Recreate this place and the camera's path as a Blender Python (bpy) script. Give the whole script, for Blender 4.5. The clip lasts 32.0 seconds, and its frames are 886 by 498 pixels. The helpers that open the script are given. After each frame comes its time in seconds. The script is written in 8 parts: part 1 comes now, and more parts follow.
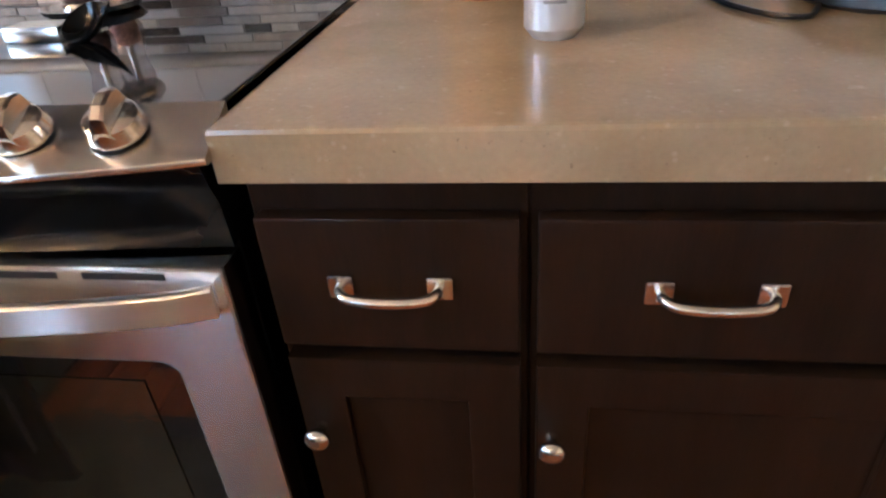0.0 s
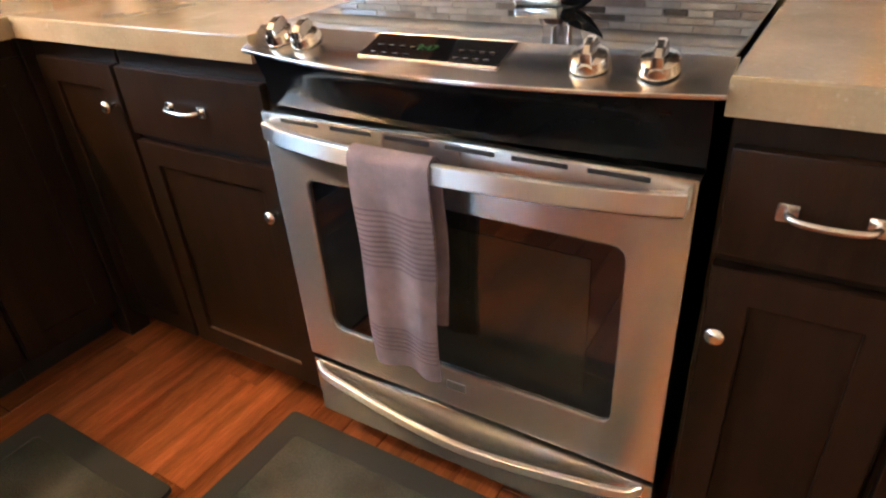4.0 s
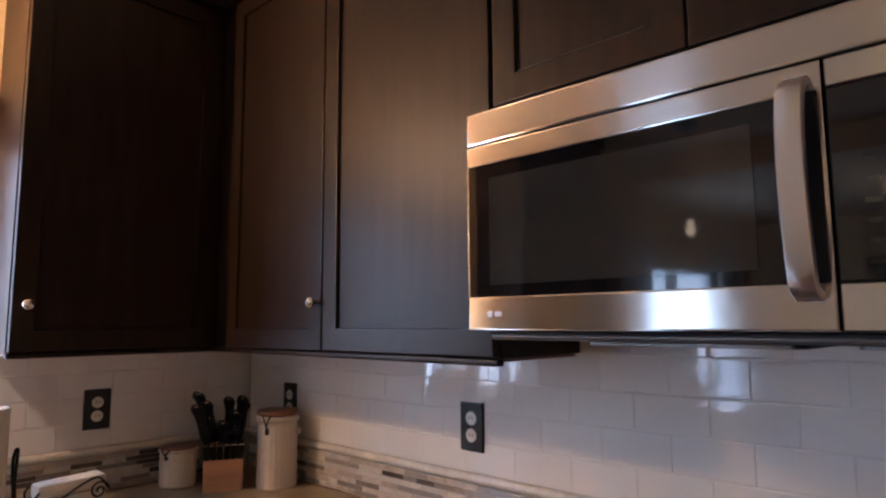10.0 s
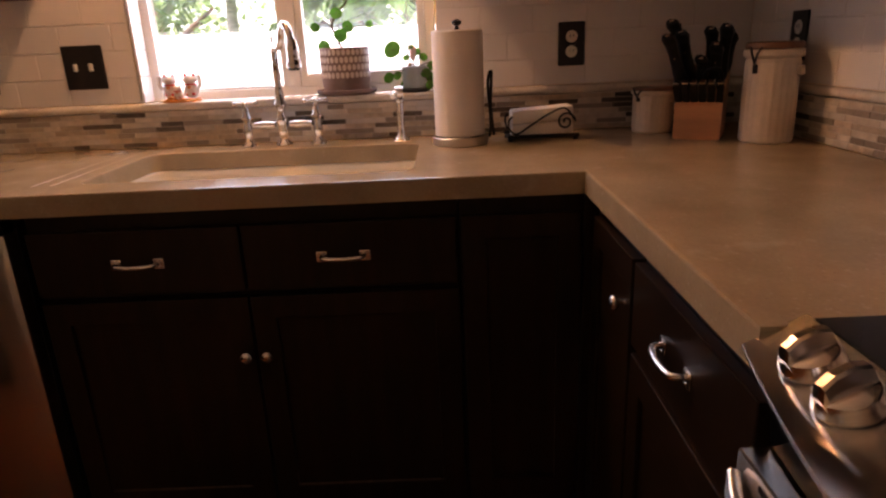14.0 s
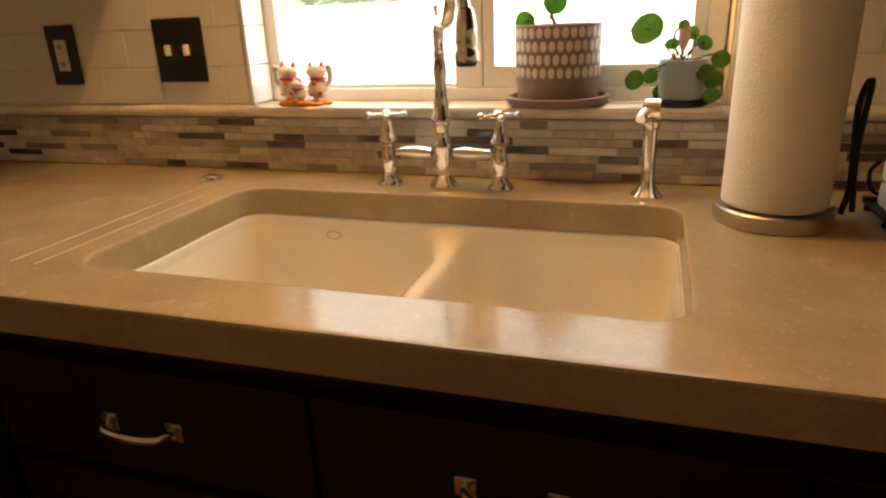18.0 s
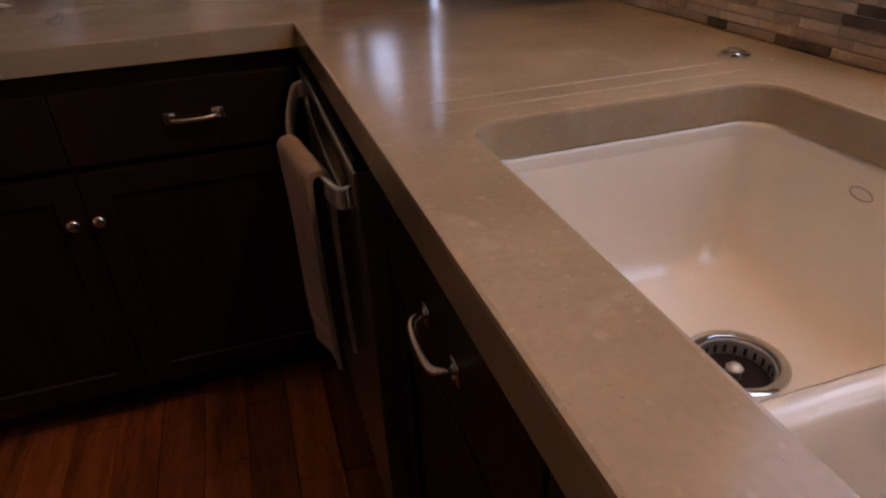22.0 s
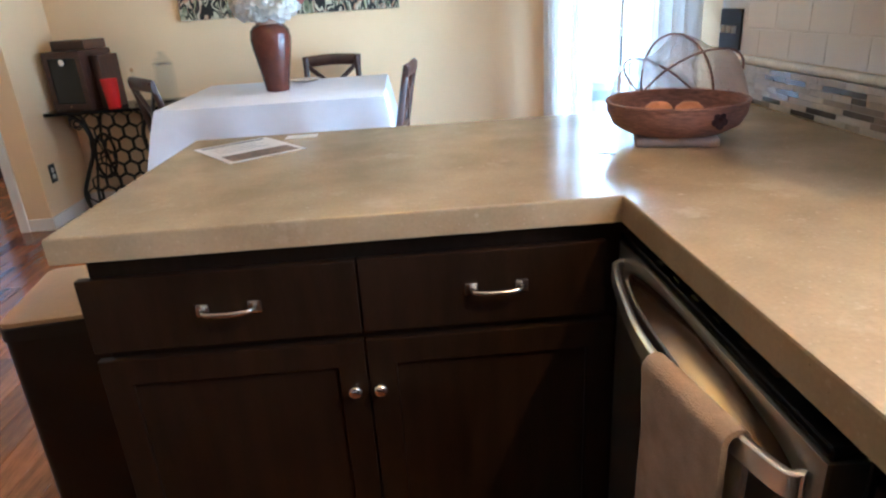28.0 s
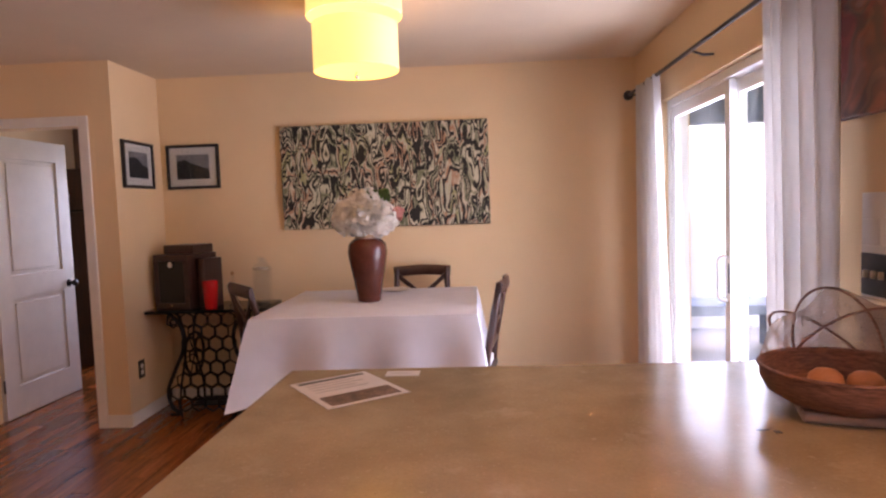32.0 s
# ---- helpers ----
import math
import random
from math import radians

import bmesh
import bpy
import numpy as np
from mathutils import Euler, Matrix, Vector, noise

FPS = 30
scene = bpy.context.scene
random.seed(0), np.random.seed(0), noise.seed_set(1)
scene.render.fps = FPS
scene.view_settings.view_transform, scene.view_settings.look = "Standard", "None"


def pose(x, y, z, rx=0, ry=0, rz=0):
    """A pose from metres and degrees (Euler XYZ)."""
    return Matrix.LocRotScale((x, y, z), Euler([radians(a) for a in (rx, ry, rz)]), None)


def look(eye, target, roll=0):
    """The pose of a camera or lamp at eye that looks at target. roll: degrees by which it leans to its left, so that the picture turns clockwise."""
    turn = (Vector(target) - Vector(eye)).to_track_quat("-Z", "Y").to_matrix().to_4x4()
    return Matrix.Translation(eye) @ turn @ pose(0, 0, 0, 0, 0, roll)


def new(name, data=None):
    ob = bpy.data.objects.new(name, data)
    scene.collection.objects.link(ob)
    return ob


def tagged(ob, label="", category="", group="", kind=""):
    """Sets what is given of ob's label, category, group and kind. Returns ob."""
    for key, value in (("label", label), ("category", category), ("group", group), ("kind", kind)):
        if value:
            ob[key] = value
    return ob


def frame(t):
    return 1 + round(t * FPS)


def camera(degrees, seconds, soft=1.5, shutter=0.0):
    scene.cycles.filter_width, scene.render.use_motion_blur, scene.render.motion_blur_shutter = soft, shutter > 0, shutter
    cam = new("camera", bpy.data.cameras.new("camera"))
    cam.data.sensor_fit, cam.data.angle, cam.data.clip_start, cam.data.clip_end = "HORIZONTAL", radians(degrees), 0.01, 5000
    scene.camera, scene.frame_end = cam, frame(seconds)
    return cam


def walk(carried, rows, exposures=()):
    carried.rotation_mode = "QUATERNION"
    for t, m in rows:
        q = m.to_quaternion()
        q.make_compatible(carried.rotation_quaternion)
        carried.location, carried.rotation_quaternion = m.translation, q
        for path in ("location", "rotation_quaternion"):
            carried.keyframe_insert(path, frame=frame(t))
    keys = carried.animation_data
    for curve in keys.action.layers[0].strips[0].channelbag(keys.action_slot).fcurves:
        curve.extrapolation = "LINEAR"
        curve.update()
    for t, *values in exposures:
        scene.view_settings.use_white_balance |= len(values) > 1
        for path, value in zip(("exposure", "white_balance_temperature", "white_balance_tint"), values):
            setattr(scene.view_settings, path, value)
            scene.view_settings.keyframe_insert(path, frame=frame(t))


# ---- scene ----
cam = camera(69.8, 32.0, soft=2.3)
PATH = [
    (0, (0.003, 0.003, 1.095), (-0.283, 1.677, 0.038), -4.5),
    (0.5, (-0.023, -0.032, 1.101), (-0.626, 1.566, 0.061), -4.1),
    (1, (-0.051, -0.078, 1.095), (-0.87, 1.427, 0.063), -4.6),
    (1.5, (-0.084, -0.142, 1.089), (-0.978, 1.308, 0.04), -5.0),
    (2, (-0.116, -0.217, 1.076), (-1.035, 1.193, -0.004), -4.7),
    (2.5, (-0.139, -0.258, 1.075), (-1.068, 1.144, -0.007), -4.4),
    (4.5, (-0.165, -0.319, 1.159), (-1.126, 1.175, 0.24), -3.8),
    (5, (-0.161, -0.316, 1.186), (-1.155, 1.257, 0.454), -3.1),
    (5.5, (-0.159, -0.316, 1.22), (-1.173, 1.309, 0.643), -2.5),
    (6, (-0.156, -0.315, 1.253), (-1.189, 1.343, 0.823), -2.3),
    (6.5, (-0.145, -0.322, 1.289), (-1.197, 1.355, 1.004), -2.2),
    (7, (-0.135, -0.326, 1.322), (-1.196, 1.362, 1.161), -1.9),
    (7.5, (-0.139, -0.32, 1.348), (-1.202, 1.374, 1.301), -1.8),
    (8, (-0.149, -0.313, 1.38), (-1.213, 1.379, 1.445), -1.9),
    (8.5, (-0.172, -0.309, 1.401), (-1.239, 1.378, 1.529), -1.9),
    (9, (-0.21, -0.289, 1.413), (-1.291, 1.385, 1.584), -1.8),
    (9.5, (-0.235, -0.236, 1.428), (-1.429, 1.354, 1.644), -1.4),
    (10, (-0.278, -0.162, 1.426), (-1.648, 1.276, 1.656), -0.4),
    (10.5, (-0.339, -0.106, 1.393), (-1.831, 1.208, 1.612), 0.3),
    (11, (-0.414, -0.032, 1.365), (-2.024, 1.143, 1.528), 0.6),
    (11.5, (-0.486, 0.031, 1.329), (-2.187, 1.081, 1.364), 0.7),
    (12, (-0.518, 0.075, 1.3), (-2.315, 0.95, 1.253), 0.6),
    (12.5, (-0.5, 0.152, 1.277), (-2.403, 0.741, 1.1), -0.0),
    (13, (-0.484, 0.2, 1.251), (-2.437, 0.495, 0.933), -0.8),
    (13.5, (-0.491, 0.198, 1.219), (-2.427, 0.312, 0.728), -1.7),
    (14, (-0.494, 0.174, 1.186), (-2.396, 0.153, 0.567), -2.6),
    (14.5, (-0.496, 0.137, 1.18), (-2.371, -0.02, 0.5), -3.5),
    (16.5, (-0.884, 0.05, 1.183), (-2.729, -0.285, 0.489), -4.2),
    (17, (-1.049, 0.065, 1.2), (-2.88, -0.354, 0.515), -3.7),
    (17.5, (-1.174, 0.059, 1.2), (-2.98, -0.461, 0.515), -3.1),
    (18, (-1.321, 0.046, 1.2), (-3.104, -0.55, 0.518), -2.4),
    (18.5, (-1.418, 0.036, 1.201), (-3.151, -0.686, 0.512), -3.0),
    (19, (-1.532, 0.066, 1.207), (-3.144, -0.88, 0.494), -4.0),
    (19.5, (-1.611, 0.097, 1.206), (-3.009, -1.12, 0.455), -5.4),
    (20, (-1.646, 0.076, 1.196), (-2.857, -1.301, 0.398), -5.4),
    (20.5, (-1.681, 0.033, 1.185), (-2.779, -1.404, 0.33), -4.7),
    (21, (-1.696, -0.007, 1.179), (-2.658, -1.521, 0.295), -4.0),
    (21.5, (-1.687, -0.029, 1.163), (-2.436, -1.624, 0.216), -3.5),
    (22, (-1.693, -0.03, 1.155), (-2.179, -1.684, 0.142), -2.8),
    (22.5, (-1.672, -0.018, 1.156), (-1.872, -1.714, 0.116), -3.1),
    (23, (-1.629, -0.028, 1.145), (-1.661, -1.714, 0.071), -3.7),
    (23.5, (-1.564, -0.065, 1.126), (-1.555, -1.711, -0.01), -4.0),
    (24, (-1.518, -0.11, 1.106), (-1.522, -1.705, -0.101), -4.0),
    (24.5, (-1.501, -0.185, 1.098), (-1.503, -1.767, -0.126), -4.2),
    (26.5, (-1.462, -0.363, 1.134), (-1.54, -1.939, -0.094), -4.4),
    (27, (-1.446, -0.346, 1.19), (-1.539, -2.035, 0.123), -4.0),
    (27.5, (-1.439, -0.336, 1.228), (-1.533, -2.133, 0.355), -3.8),
    (28, (-1.434, -0.325, 1.256), (-1.511, -2.186, 0.528), -3.6),
    (28.5, (-1.433, -0.313, 1.273), (-1.49, -2.225, 0.69), -3.3),
    (29, (-1.436, -0.303, 1.297), (-1.471, -2.255, 0.862), -3.4),
    (29.5, (-1.433, -0.299, 1.309), (-1.448, -2.272, 0.983), -3.1),
    (30, (-1.425, -0.295, 1.323), (-1.427, -2.278, 1.064), -3.1),
    (30.5, (-1.412, -0.304, 1.334), (-1.376, -2.289, 1.094), -2.9),
    (31, (-1.397, -0.345, 1.341), (-1.329, -2.333, 1.131), -2.6),
    (31.5, (-1.361, -0.446, 1.346), (-1.271, -2.437, 1.179), -2.3),
    (32, (-1.335, -0.507, 1.354), (-1.225, -2.499, 1.223), -2.0),
]
EXPOSURES = [(0.0, 4.5, 4750, 7), (1.0, 4.75, 4750, 5), (2.5, 5.0, 5200, 8), (5.0, 4.75, 5150, 2), (6.0, 4.85, 5250, 6), (7.0, 4.25, 5350, 11), (9.0, 3.6, 5200, 17), (10.0, 3.1, 5100, 18), (11.0, 1.65, 6000, 16), (12.0, 0.65, 7000, 10), (13.0, 2.0, 6400, 27), (14.0, 2.55, 6850, 37), (17.0, 2.65, 5850, 10), (18.0, 2.6, 8400, 9), (19.0, 2.25, 11200, 6), (20.0, 1.35, 7500, 38), (21.0, 1.2, 5600, 31), (22.0, 1.85, 5500, 28), (23.0, 2.95, 4800, 12), (24.5, 4.45, 4900, 8), (26.5, 4.55, 3550, -13), (28.0, 3.95, 4600, 3), (30.0, 3.05, 6200, 33), (31.0, 3.05, 6700, 48), (32.0, 3.05, 6500, 40)]
walk(cam, [(t, look(eye, target, roll)) for t, eye, target, roll in PATH], EXPOSURES)

# ---- world, sun, lamps ----
world = bpy.data.worlds.new("sky")
scene.world = world
world.use_nodes = True
wn = world.node_tree
sky = wn.nodes.new("ShaderNodeTexSky")
sky.sky_type, sky.sun_disc = "NISHITA", False
sky.sun_elevation, sky.sun_rotation = radians(47), radians(130)
wn.links.new(sky.outputs[0], wn.nodes["Background"].inputs[0])
wn.nodes["Background"].inputs[1].default_value = 0.15


def lamp(name, kind, energy, color, m, **more):
    d = bpy.data.lights.new(name, kind)
    d.energy, d.color = energy, color
    for k, v in more.items():
        if k == "size":
            d.shape, d.size, d.size_y = "RECTANGLE", v[0], v[1]
        elif k == "soft":
            d.shadow_soft_size = v
        elif k == "angle":
            d.angle = v
    ob = new(name, d)
    ob.matrix_basis = m
    return ob


lamp("sun", "SUN", 5.0, (1, 0.95, 0.87), look((0, 0, 10), (-2.5, -2.1, 6.4)), angle=radians(0.5))
# sky light through the kitchen window and the sliding door
lamp("window_light", "AREA", 1.77, (0.8, 0.9, 1), look((-2.53, -0.29, 1.55), (-1.0, -0.29, 1.4)), size=(0.85, 0.95))
lamp("slider_light", "AREA", 9.2, (0.76, 0.88, 1), look((-2.63, -3.55, 1.1), (-1, -3.45, 1.0)), size=(1.6, 1.9))
# fill lamp added in an unseen opening to brighten the open door
lamp("bedroom_fill", "AREA", 2.2, (0.72, 0.86, 1), look((1.45, -6.63, 1.38), (1.75, -5, 1.0)), size=(0.5, 1.0))
# pendant bulb over the sink and drum lamp of the dining room
lamp("sink_lamp", "POINT", 4.8, (1, 0.58, 0.25), Matrix.Translation((-2.26, -0.42, 2.18)), soft=0.035)
lamp("drum_lamp", "POINT", 1.6, (1, 0.66, 0.36), Matrix.Translation((-0.795, -3.5, 2.1)), soft=0.07)


# ---- materials ----
MATS = {}


def mat(name, color, rough=0.5, metal=0.0, var=0.12, scale=8.0, bump=0.1, stretch=(1, 1, 1), fine=80.0, spec=0.5, second=None, coat=0.0, piece=0.0, dist=0.002, trans=0.0, rvar=0.12):
    """A surface with variation at two scales, optional second colour in stains, and a random tint per piece."""
    if name in MATS:
        return MATS[name]
    m = bpy.data.materials.new(name)
    m.use_nodes = True
    nt = m.node_tree
    b = nt.nodes["Principled BSDF"]
    tc = nt.nodes.new("ShaderNodeTexCoord")
    mp = nt.nodes.new("ShaderNodeMapping")
    mp.inputs["Scale"].default_value = stretch
    nt.links.new(tc.outputs["Object"], mp.inputs[0])
    vec = mp.outputs[0]
    if piece:
        oi = nt.nodes.new("ShaderNodeObjectInfo")
        add = nt.nodes.new("ShaderNodeVectorMath")
        add.operation = "MULTIPLY_ADD"
        add.inputs[1].default_value = (37, 17, 71)
        nt.links.new(oi.outputs["Random"], add.inputs[0])
        nt.links.new(vec, add.inputs[2])
        vec = add.outputs[0]
    n1 = nt.nodes.new("ShaderNodeTexNoise")
    n1.inputs["Scale"].default_value = scale
    n1.inputs["Detail"].default_value = 5
    n2 = nt.nodes.new("ShaderNodeTexNoise")
    n2.inputs["Scale"].default_value = fine
    n2.inputs["Detail"].default_value = 3
    nt.links.new(vec, n1.inputs["Vector"])
    nt.links.new(vec, n2.inputs["Vector"])
    ramp = nt.nodes.new("ShaderNodeValToRGB")
    c2 = second or tuple(min(1, c * (1 + var * 2)) for c in color)
    c1 = tuple(c * (1 - var) for c in color)
    ramp.color_ramp.elements[0].color, ramp.color_ramp.elements[0].position = (*c1, 1), 0.3
    ramp.color_ramp.elements[1].color, ramp.color_ramp.elements[1].position = (*c2, 1), 0.72
    nt.links.new(n1.outputs["Fac"], ramp.inputs[0])
    mix = nt.nodes.new("ShaderNodeMix")
    mix.data_type, mix.blend_type = "RGBA", "MULTIPLY"
    mix.inputs["Factor"].default_value = min(1.0, var * 2.2)
    nt.links.new(ramp.outputs[0], mix.inputs["A"])
    nt.links.new(n2.outputs["Fac"], mix.inputs["B"])
    out = mix.outputs["Result"]
    if piece:
        hs = nt.nodes.new("ShaderNodeHueSaturation")
        mr = nt.nodes.new("ShaderNodeMapRange")
        mr.inputs["To Min"].default_value, mr.inputs["To Max"].default_value = 1 - piece, 1 + piece
        nt.links.new(oi.outputs["Random"], mr.inputs[0])
        nt.links.new(mr.outputs[0], hs.inputs["Value"])
        nt.links.new(out, hs.inputs["Color"])
        out = hs.outputs[0]
    nt.links.new(out, b.inputs["Base Color"])
    rr = nt.nodes.new("ShaderNodeMapRange")
    rr.inputs["To Min"].default_value, rr.inputs["To Max"].default_value = max(0.02, rough * (1 - rvar)), min(1, rough * (1 + rvar * 2))
    nt.links.new(n1.outputs["Fac"], rr.inputs[0])
    nt.links.new(rr.outputs[0], b.inputs["Roughness"])
    b.inputs["Metallic"].default_value = metal
    b.inputs["Specular IOR Level"].default_value = spec
    b.inputs["Coat Weight"].default_value = coat
    b.inputs["Coat Roughness"].default_value = 0.08
    if trans:
        b.inputs["Transmission Weight"].default_value = trans
    if bump:
        bp = nt.nodes.new("ShaderNodeBump")
        bp.inputs["Strength"].default_value = bump
        bp.inputs["Distance"].default_value = dist
        nt.links.new(n2.outputs["Fac"], bp.inputs["Height"])
        nt.links.new(bp.outputs[0], b.inputs["Normal"])
    MATS[name] = m
    return m


def glow(name, color, strength, base=None):
    m = bpy.data.materials.new(name)
    m.use_nodes = True
    b = m.node_tree.nodes["Principled BSDF"]
    b.inputs["Base Color"].default_value = (*(base or color), 1)
    b.inputs["Emission Color"].default_value = (*color, 1)
    b.inputs["Emission Strength"].default_value = strength
    return m


def clear(name, color=(1, 1, 1), rough=0.0, ior=1.45, thin=False):
    m = bpy.data.materials.new(name)
    m.use_nodes = True
    nt = m.node_tree
    if thin:
        nt.nodes.remove(nt.nodes["Principled BSDF"])
        t, g, mx, f, pw = (nt.nodes.new("ShaderNode" + k) for k in ("BsdfTransparent", "BsdfGlossy", "MixShader", "LayerWeight", "Math"))
        f.inputs["Blend"].default_value = 0.5
        pw.operation, pw.inputs[1].default_value = "POWER", 5.0
        gain = nt.nodes.new("ShaderNodeMath")
        gain.operation, gain.inputs[1].default_value, gain.inputs[2].default_value = "MULTIPLY_ADD", 0.5, 0.03
        nt.links.new(f.outputs["Facing"], pw.inputs[0])
        nt.links.new(pw.outputs[0], gain.inputs[0])
        t.inputs[0].default_value = (*color, 1)
        g.inputs["Roughness"].default_value = max(rough, 0.01)
        nt.links.new(gain.outputs[0], mx.inputs[0])
        nt.links.new(t.outputs[0], mx.inputs[1])
        nt.links.new(g.outputs[0], mx.inputs[2])
        nt.links.new(mx.outputs[0], nt.nodes["Material Output"].inputs[0])
        return m
    b = nt.nodes["Principled BSDF"]
    b.inputs["Base Color"].default_value = (*color, 1)
    b.inputs["Roughness"].default_value = rough
    b.inputs["Transmission Weight"].default_value = 1
    b.inputs["IOR"].default_value = ior
    return m


def speckle(m, color):
    """Sparse pale grains in the base colour."""
    nt = m.node_tree
    b = nt.nodes["Principled BSDF"]
    v = nt.nodes.new("ShaderNodeTexVoronoi")
    v.inputs["Scale"].default_value = 120
    tc = nt.nodes.new("ShaderNodeTexCoord")
    nt.links.new(tc.outputs["Object"], v.inputs["Vector"])
    keep = nt.nodes.new("ShaderNodeMath")
    keep.operation, keep.inputs[1].default_value = "GREATER_THAN", 0.86
    sep = nt.nodes.new("ShaderNodeSeparateColor")
    nt.links.new(v.outputs["Color"], sep.inputs[0])
    nt.links.new(sep.outputs[0], keep.inputs[0])
    r = nt.nodes.new("ShaderNodeMapRange")
    r.inputs["From Min"].default_value, r.inputs["From Max"].default_value = 0.34, 0.12
    nt.links.new(v.outputs["Distance"], r.inputs[0])
    f = nt.nodes.new("ShaderNodeMath")
    f.operation = "MULTIPLY"
    nt.links.new(keep.outputs[0], f.inputs[0])
    nt.links.new(r.outputs[0], f.inputs[1])
    h = nt.nodes.new("ShaderNodeMath")
    h.operation, h.inputs[1].default_value = "MULTIPLY", 0.22
    nt.links.new(f.outputs[0], h.inputs[0])
    mx = nt.nodes.new("ShaderNodeMix")
    mx.data_type = "RGBA"
    old = b.inputs["Base Color"].links[0].from_socket
    nt.links.new(h.outputs[0], mx.inputs["Factor"])
    nt.links.new(old, mx.inputs["A"])
    mx.inputs["B"].default_value = (*color, 1)
    nt.links.new(mx.outputs["Result"], b.inputs["Base Color"])


def worn(m, pale, dark):
    """Uneven pale scuffs and small dark pinholes, as on hand-cast concrete."""
    nt = m.node_tree
    b = nt.nodes["Principled BSDF"]
    tc = nt.nodes.new("ShaderNodeTexCoord")
    out = b.inputs["Base Color"].links[0].from_socket
    for scale, detail, lo, hi, share, color in ((9.0, 6.0, 0.6, 0.72, 0.4, pale), (55.0, 4.0, 0.64, 0.76, 0.5, pale), (170.0, 2.0, 0.3, 0.24, 0.55, dark)):
        n = nt.nodes.new("ShaderNodeTexNoise")
        n.inputs["Scale"].default_value, n.inputs["Detail"].default_value, n.inputs["Roughness"].default_value = scale, detail, 0.62
        nt.links.new(tc.outputs["Object"], n.inputs["Vector"])
        r = nt.nodes.new("ShaderNodeMapRange")
        r.inputs["From Min"].default_value, r.inputs["From Max"].default_value, r.inputs["To Max"].default_value = lo, hi, share
        nt.links.new(n.outputs["Fac"], r.inputs[0])
        mx = nt.nodes.new("ShaderNodeMix")
        mx.data_type = "RGBA"
        nt.links.new(r.outputs[0], mx.inputs["Factor"])
        nt.links.new(out, mx.inputs["A"])
        mx.inputs["B"].default_value = (*color, 1)
        out = mx.outputs["Result"]
    nt.links.new(out, b.inputs["Base Color"])


def leafy(m, share=0.5):
    """Lets light through thin leaves."""
    nt = m.node_tree
    b = nt.nodes["Principled BSDF"]
    t, mx = nt.nodes.new("ShaderNodeBsdfTranslucent"), nt.nodes.new("ShaderNodeMixShader")
    nt.links.new(b.inputs["Base Color"].links[0].from_socket, t.inputs["Color"])
    mx.inputs[0].default_value = share
    nt.links.new(b.outputs[0], mx.inputs[1])
    nt.links.new(t.outputs[0], mx.inputs[2])
    nt.links.new(mx.outputs[0], nt.nodes["Material Output"].inputs[0])


def brush(m):
    """Brushed metal: highlights drawn out across the grain."""
    nt = m.node_tree
    t = nt.nodes.new("ShaderNodeTangent")
    t.direction_type, t.axis = "RADIAL", "Z"
    b = nt.nodes["Principled BSDF"]
    b.inputs["Anisotropic"].default_value = 1.0
    b.inputs["Anisotropic Rotation"].default_value = 0.25
    nt.links.new(t.outputs[0], b.inputs["Tangent"])


ESPRESSO = mat("espresso wood", (0.0218, 0.0112, 0.0057), 0.36, var=0.22, scale=5, stretch=(6, 6, 0.7), fine=60, bump=0.05, spec=0.2, rvar=0.08)
ESPRESSO_LEDGE = mat("stain lightened for ledge highlight and wear", (0.1, 0.066, 0.04), 0.5, var=0.4, scale=60, bump=0.1)
# darker espresso: recess shade painted into toe kicks and oven vent slots
ESPRESSO_SHADE = mat("espresso darkened for recess shade", (0.012, 0.007, 0.005), 0.6)
CONCRETE = mat("honed concrete", (0.392, 0.294, 0.171), 0.15, var=0.1, scale=7, fine=150, bump=0.015, second=(0.476, 0.365, 0.222), spec=0.32, rvar=0.08)
speckle(CONCRETE, (0.62, 0.52, 0.4))
worn(CONCRETE, (0.56, 0.46, 0.33), (0.17, 0.12, 0.075))
TILE = mat("white glazed tile", (0.82, 0.79, 0.77), 0.045, var=0.02, scale=3, bump=0.02, fine=14, piece=0.02, dist=0.002)
GROUT = mat("grout", (0.8, 0.77, 0.74), 0.85, var=0.08, fine=200)
LEDGE = mat("marble pencil trim", (0.8, 0.74, 0.66), 0.2, var=0.12, scale=12)
MOSAIC = [
    mat("mosaic pale stone", (0.66, 0.6, 0.52), 0.3, var=0.14, scale=25, piece=0.14),
    mat("mosaic beige marble", (0.57, 0.48, 0.38), 0.3, var=0.18, scale=30, piece=0.16),
    mat("mosaic grey glass", (0.35, 0.305, 0.265), 0.08, var=0.1, scale=20, piece=0.22, coat=0.4),
    mat("mosaic dark slate", (0.13, 0.105, 0.085), 0.16, var=0.25, scale=25, piece=0.3, coat=0.3),
    mat("mosaic white glass", (0.66, 0.63, 0.6), 0.08, var=0.06, scale=20, piece=0.08, coat=0.4),
]
STEEL = mat("brushed stainless steel", (0.72, 0.69, 0.65), 0.21, 1.0, var=0.01, scale=6, stretch=(0.3, 40, 40), fine=9, bump=0.0, rvar=0.08)
brush(STEEL)
STEEL_D = mat("darker brushed steel", (0.54, 0.52, 0.49), 0.2, 1.0, var=0.01, scale=6, stretch=(0.3, 40, 40), fine=9, bump=0.0, rvar=0.08)
brush(STEEL_D)
STEEL_H = mat("satin steel bar", (0.74, 0.72, 0.69), 0.2, 1.0, var=0.02, bump=0.0)
STEEL_B = mat("brushed handle steel", (0.74, 0.72, 0.69), 0.28, 1.0, var=0.02, bump=0.0)
brush(STEEL_B)
